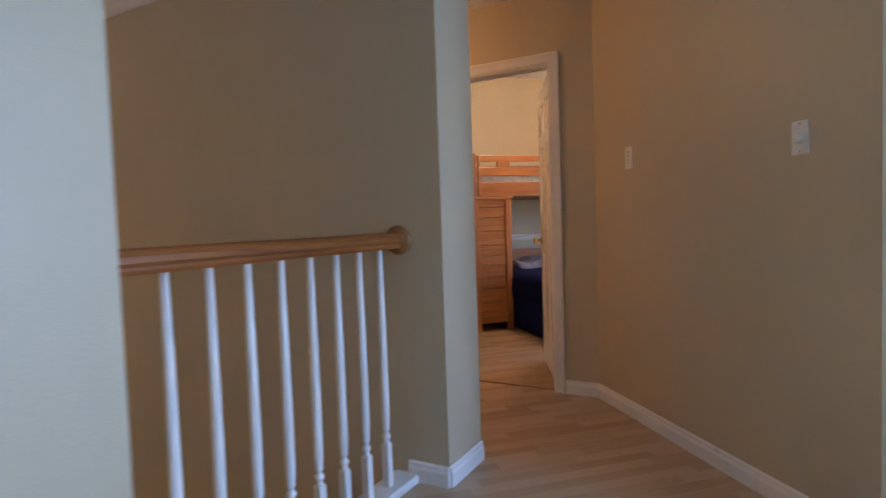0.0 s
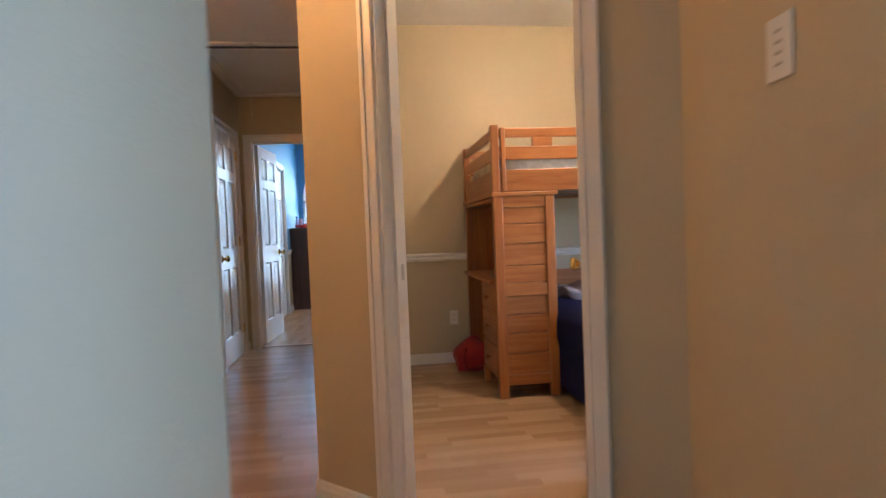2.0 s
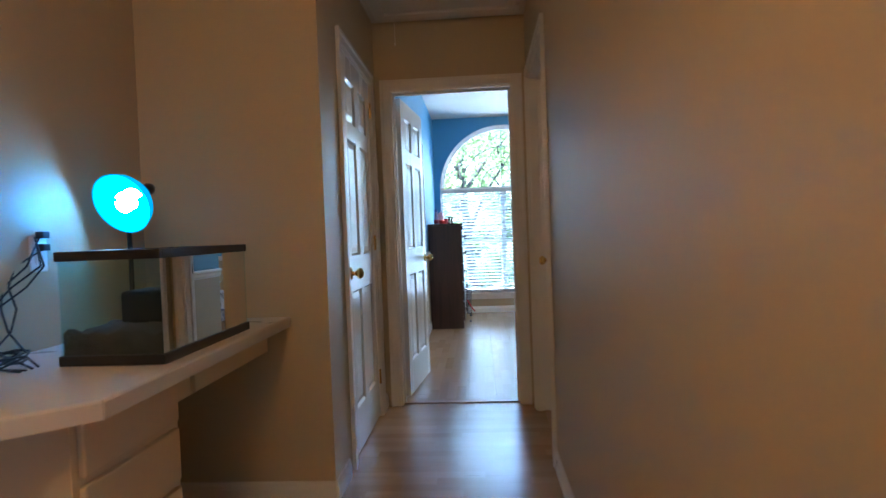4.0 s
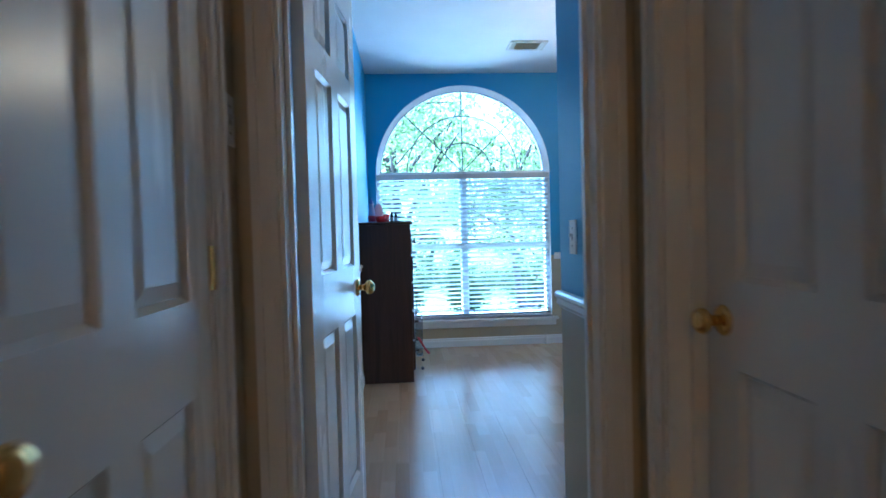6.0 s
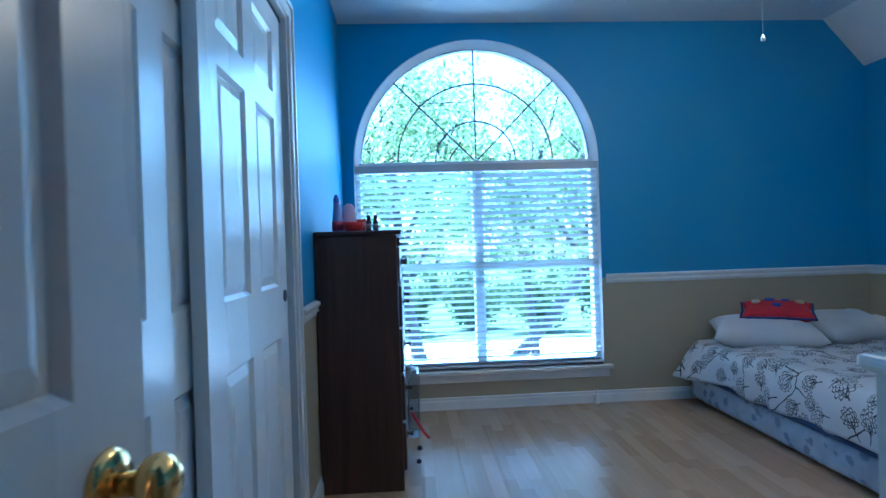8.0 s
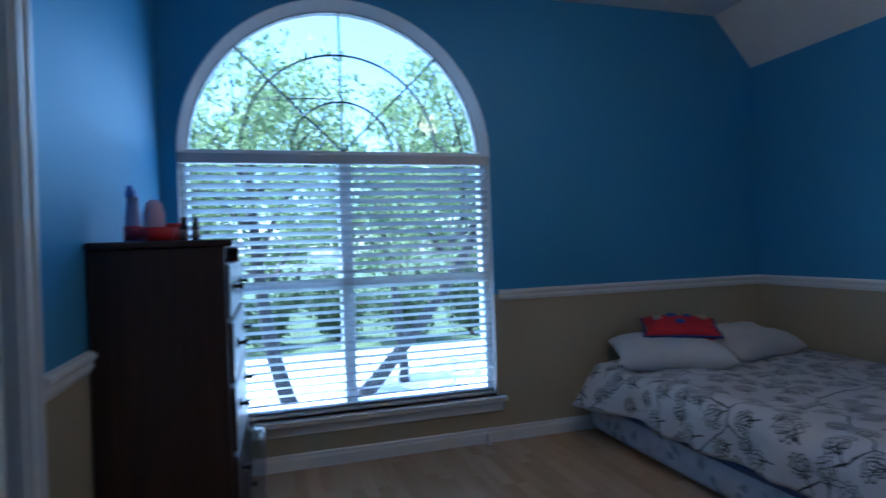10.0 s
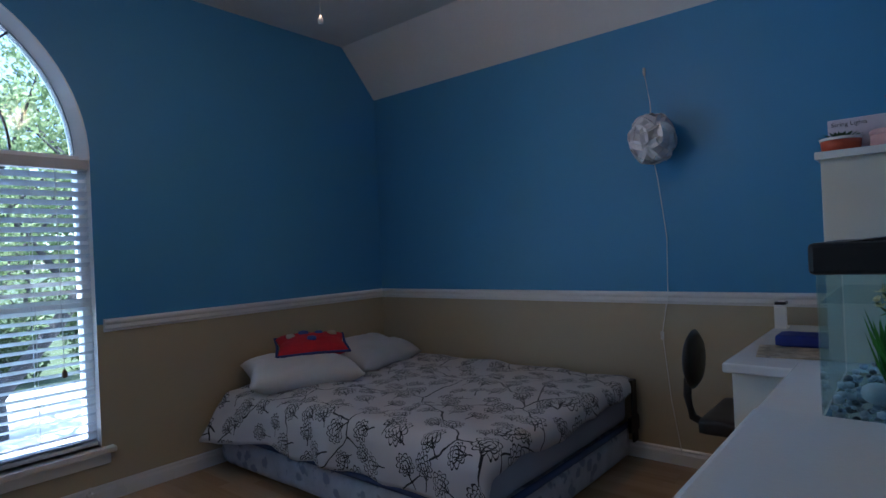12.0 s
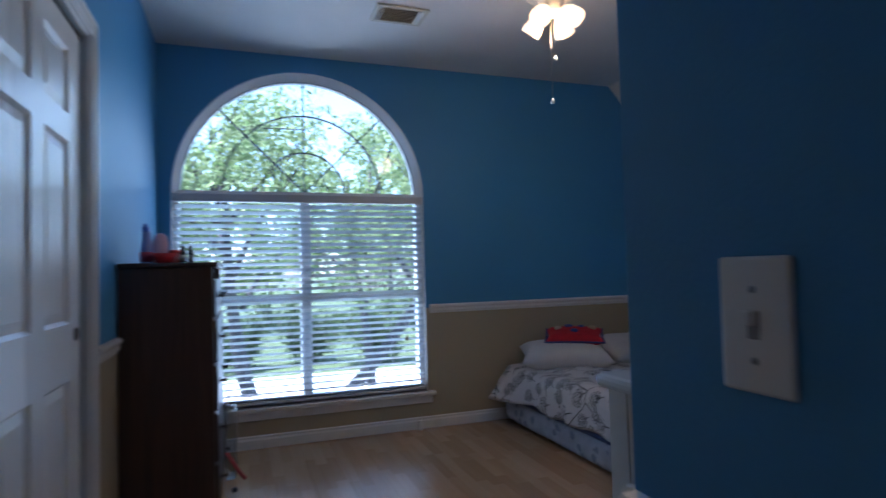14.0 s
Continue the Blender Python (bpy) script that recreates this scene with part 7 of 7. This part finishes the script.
M_LEAF1 = leaf_material("oak_leaf", (0.14, 0.21, 0.08), (0.32, 0.38, 0.19), 0.7)
M_LEAF2 = leaf_material("shrub_leaf", (0.04, 0.065, 0.025), (0.10, 0.14, 0.05), 0.4)


def tree(label, at, height, lean, crown, count, size, seed, limbs=7, low=0.35, trunk=0.17):
    """A tapered trunk with limbs, and leaves in loose clumps round the limbs' ends."""
    r = random.Random(seed)
    t = thing("tree", label, "tree", at, group="trees outside")
    bm = bmesh.new()
    top = Vector((lean[0], lean[1], height))

    def limb(p0, p1, r0, r1, seg=6):
        prev = None
        side = (p1 - p0).cross(Vector((0.3, 0.8, 0.2))).normalized()
        for k in range(seg + 1):
            f = k / seg
            p = p0.lerp(p1, f) + side * (0.06 * (p1 - p0).length * math.sin(f * 3.1 + seed))
            ringv = []
            d = (p1 - p0).normalized()
            s1 = d.cross(Vector((0, 1, 0.1))).normalized()
            s2 = d.cross(s1)
            rr = r0 + (r1 - r0) * f
            for j in range(9):
                a = 2 * math.pi * j / 9
                ringv.append(bm.verts.new(p + (s1 * math.cos(a) + s2 * math.sin(a)) * rr * (1 + 0.1 * math.sin(3 * a + k))))
            if prev:
                for j in range(9):
                    bm.faces.new((prev[j], prev[(j + 1) % 9], ringv[(j + 1) % 9], ringv[j])).smooth = True
            prev = ringv

    limb(Vector((0, 0, -0.1)), top * 0.75, trunk, trunk * 0.4, 9)
    ends = []
    for k in range(limbs):
        f = low + (0.72 - low) * k / max(1, limbs - 1)
        a = k * 2.4 + seed
        e = top * (f + 0.22) + Vector((math.cos(a), math.sin(a), r.uniform(-0.05, 0.35))) * crown * r.uniform(0.65, 1.0)
        limb(top * f * 1.0, e, trunk * 0.38, trunk * 0.08)
        ends.append((top * f, e))
        for _ in range(2):
            m = (top * f).lerp(e, r.uniform(0.45, 0.8))
            e2 = m + (rvec(r) + Vector((0, 0, 0.3))) * crown * 0.45
            limb(m, e2, trunk * 0.15, trunk * 0.04, 4)
            ends.append((m, e2))
    part("trunk", bm, M_BARK, t, "grey bark trunk and limbs")
    clumps = []
    for a, e in ends:
        for _ in range(5):
            clumps.append((a.lerp(e, r.uniform(0.45, 1.1)) + rvec(r) * crown * 0.16, crown * r.uniform(0.10, 0.24)))
    leaves = []
    for k in range(count):
        c, rad = r.choice(clumps)
        p = c + rvec(r) * rad * r.random() ** 0.4
        leaves.append((p, rvec(r), rvec(r), size * r.uniform(0.7, 1.3), size * r.uniform(0.4, 0.6)))
    leaf_part("crown", leaves, M_LEAF1, t, "loose crown of small green leaves")
    return t


tree("leafy oak with a leaning trunk outside the bedroom window", (3.1, 18.2, GZ), 10.5, (7.0, 0.5), 4.2, 7000, 0.19, 3, limbs=10, trunk=0.24, low=0.42)
tree("leafy oak with a forked trunk outside the bedroom window", (1.6, 17.8, GZ), 10.5, (-2.2, 0.5), 4.2, 7500, 0.19, 7, limbs=10, trunk=0.25, low=0.34)
tree("slim leafy oak behind the others", (4.6, 20.5, GZ), 10.5, (0.4, 0.4), 4.2, 7000, 0.19, 11, limbs=10, trunk=0.18, low=0.30)
tree("slim leafy oak near the drive", (-2.4, 15.0, GZ), 9.5, (0.5, 0.4), 3.6, 6500, 0.18, 17, limbs=10, trunk=0.15, low=0.30)
tree("leafy oak beside the foyer window", (-4.5, 12.0, GZ), 9.0, (0.2, 0.6), 3.4, 3800, 0.2, 5, trunk=0.2, low=0.40)
for k in range(9):
    tree("tall leafy tree across the street", (-34 + k * 9.0 + (k % 3), 52 + (k * 7) % 5, GZ), 13 + (k * 3) % 4, (0.3, 0.2), 6.5, 4500, 0.6, 30 + k, limbs=9, low=0.10, trunk=0.25)


def bush(label, at, w, h, count, size, seed):
    """A rounded shrub of many stems with leaves to the ground."""
    r = random.Random(seed)
    t = thing("bush", label, "bush", at, group="bushes outside")
    bm = bmesh.new()
    clumps = []
    stems = []
    for k in range(9):
        a = k * 2.4 + seed
        e = Vector((math.cos(a) * w * r.uniform(0.15, 0.9), math.sin(a) * w * 0.5 * r.uniform(0.2, 0.9), h * r.uniform(0.45, 0.95)))
        stems.append(tube([(0.0, 0.0, -0.05), tuple(e * 0.45 + Vector((0, 0, 0.15))), tuple(e)], 0.03, 5))
        for f in (0.35, 0.6, 0.85, 1.0):
            clumps.append((e * f + rvec(r) * 0.25, r.uniform(0.3, 0.6) * h * 0.4))
    for k, s in enumerate(stems):
        part("stem", s, M_BARK, t)
    leaves = []
    for k in range(count):
        c, rad = r.choice(clumps)
        p = c + rvec(r) * rad * r.random() ** 0.4
        p.z = max(p.z, 0.05)
        leaves.append((p, rvec(r), rvec(r), size * r.uniform(0.7, 1.3), size * r.uniform(0.4, 0.6)))
    leaf_part("foliage", leaves, M_LEAF2, t, "dense green leaves")


for k in range(9):
    bush("tall green shrub in the hedge beyond the drive", (-13 + k * 3.4, 29.0 + (k % 3) * 0.8, GZ), 2.6, 3.1 + 0.35 * (k % 4), 3800, 0.24, 60 + k)


# ---- floor boards ----
def board_mesh(name, w, l, along, mat):
    bm = boxes((0, l, 0, w, -0.012, 0.0) if along == "X" else (0, w, 0, l, -0.012, 0.0))
    me = bpy.data.meshes.new(name)
    bm.to_mesh(me)
    bm.free()
    me.materials.append(mat)
    return me


def boards(owner, x0, x1, y0, y1, along, mat, seed, cut=(), keep=lambda x, y: True):
    """Laminate boards 0.193 x 1.28 m with fine joints. cut: planes (point, normal) whose far side falls away."""
    r = random.Random(seed)
    W, L, G = 0.1935, 1.28, 0.0006
    cache = {}
    v, vmax, u0, u1 = (y0, y1, x0, x1) if along == "X" else (x0, x1, y0, y1)
    while v < vmax - 0.01:
        w = min(W, vmax - v) - G
        u = u0 - r.uniform(0.0, L)
        while u < u1:
            a, c = max(u, u0), min(u + L - G, u1)
            if c - a > 0.03:
                px, py = (a, v) if along == "X" else (v, a)
                qx, qy = (c, v + w) if along == "X" else (v + w, c)
                corners = [(px, py), (qx, py), (qx, qy), (px, qy)]
                sides = [[(Vector((x, y)) - Vector(p)).dot(Vector(n)) for x, y in corners] for p, n in cut]
                if keep((px + qx) / 2, (py + qy) / 2) and not any(min(s) >= 0 for s in sides):
                    if any(max(s) > 0 for s in sides):
                        bm = boxes((px, qx, py, qy, -0.012, 0.0))
                        for p, n in cut:
                            bmesh.ops.bisect_plane(bm, geom=bm.verts[:] + bm.edges[:] + bm.faces[:], plane_co=(*p, 0), plane_no=(*n, 0), clear_outer=True)
                        me = bpy.data.meshes.new("board")
                        bm.to_mesh(me)
                        bm.free()
                        me.materials.append(mat)
                        ob = new("board", me)
                    else:
                        key = (round(c - a, 2), round(w, 3))
                        if key not in cache:
                            cache[key] = board_mesh("board", w, c - a, along, mat)
                        ob = new("board", cache[key])
                        ob.location = (px, py, 0)
                    ob.parent = owner
            u += L
        v += W


def floor_of(name, label):
    ob = new(name)
    return tagged(ob, label, "floor", kind="structure")


boards(floor_of("floor_blue_room", "pale maple laminate boards running to the window"), LX - 0.1, RX + 0.02, 0.058, WY + 0.02, "Y", M_LAMY, 1)
boards(floor_of("floor_hall", "honey maple laminate boards across the hall"), -0.62, 1.22, -3.40, 0.056, "X", M_LAMX, 2)
boards(floor_of("floor_bunk_room", "honey maple laminate boards in the bunk room"), 1.17, 4.62, -4.75, -1.13, "X", M_LAMX, 3, cut=[((1.77, -3.94), (-0.7071, -0.7071))])
FL = floor_of("floor_landing", "honey maple laminate boards on the landing")
A, B = (0.7071, 0.7071), (-0.7071, -0.7071)
boards(FL, -2.32, 3.62, -9.32, -4.2, "X", M_LAMX, 4, cut=[((0.0, -6.05), (-0.7071, 0.7071)), ((0.0, -4.0), A)], keep=lambda x, y: x < 2.3 or x + y < -3.75)
boards(FL, -0.62, 2.30, -6.2, -3.41, "X", M_LAMX, 5, cut=[((0.0, -4.0), B), ((1.77, -3.94), A)])
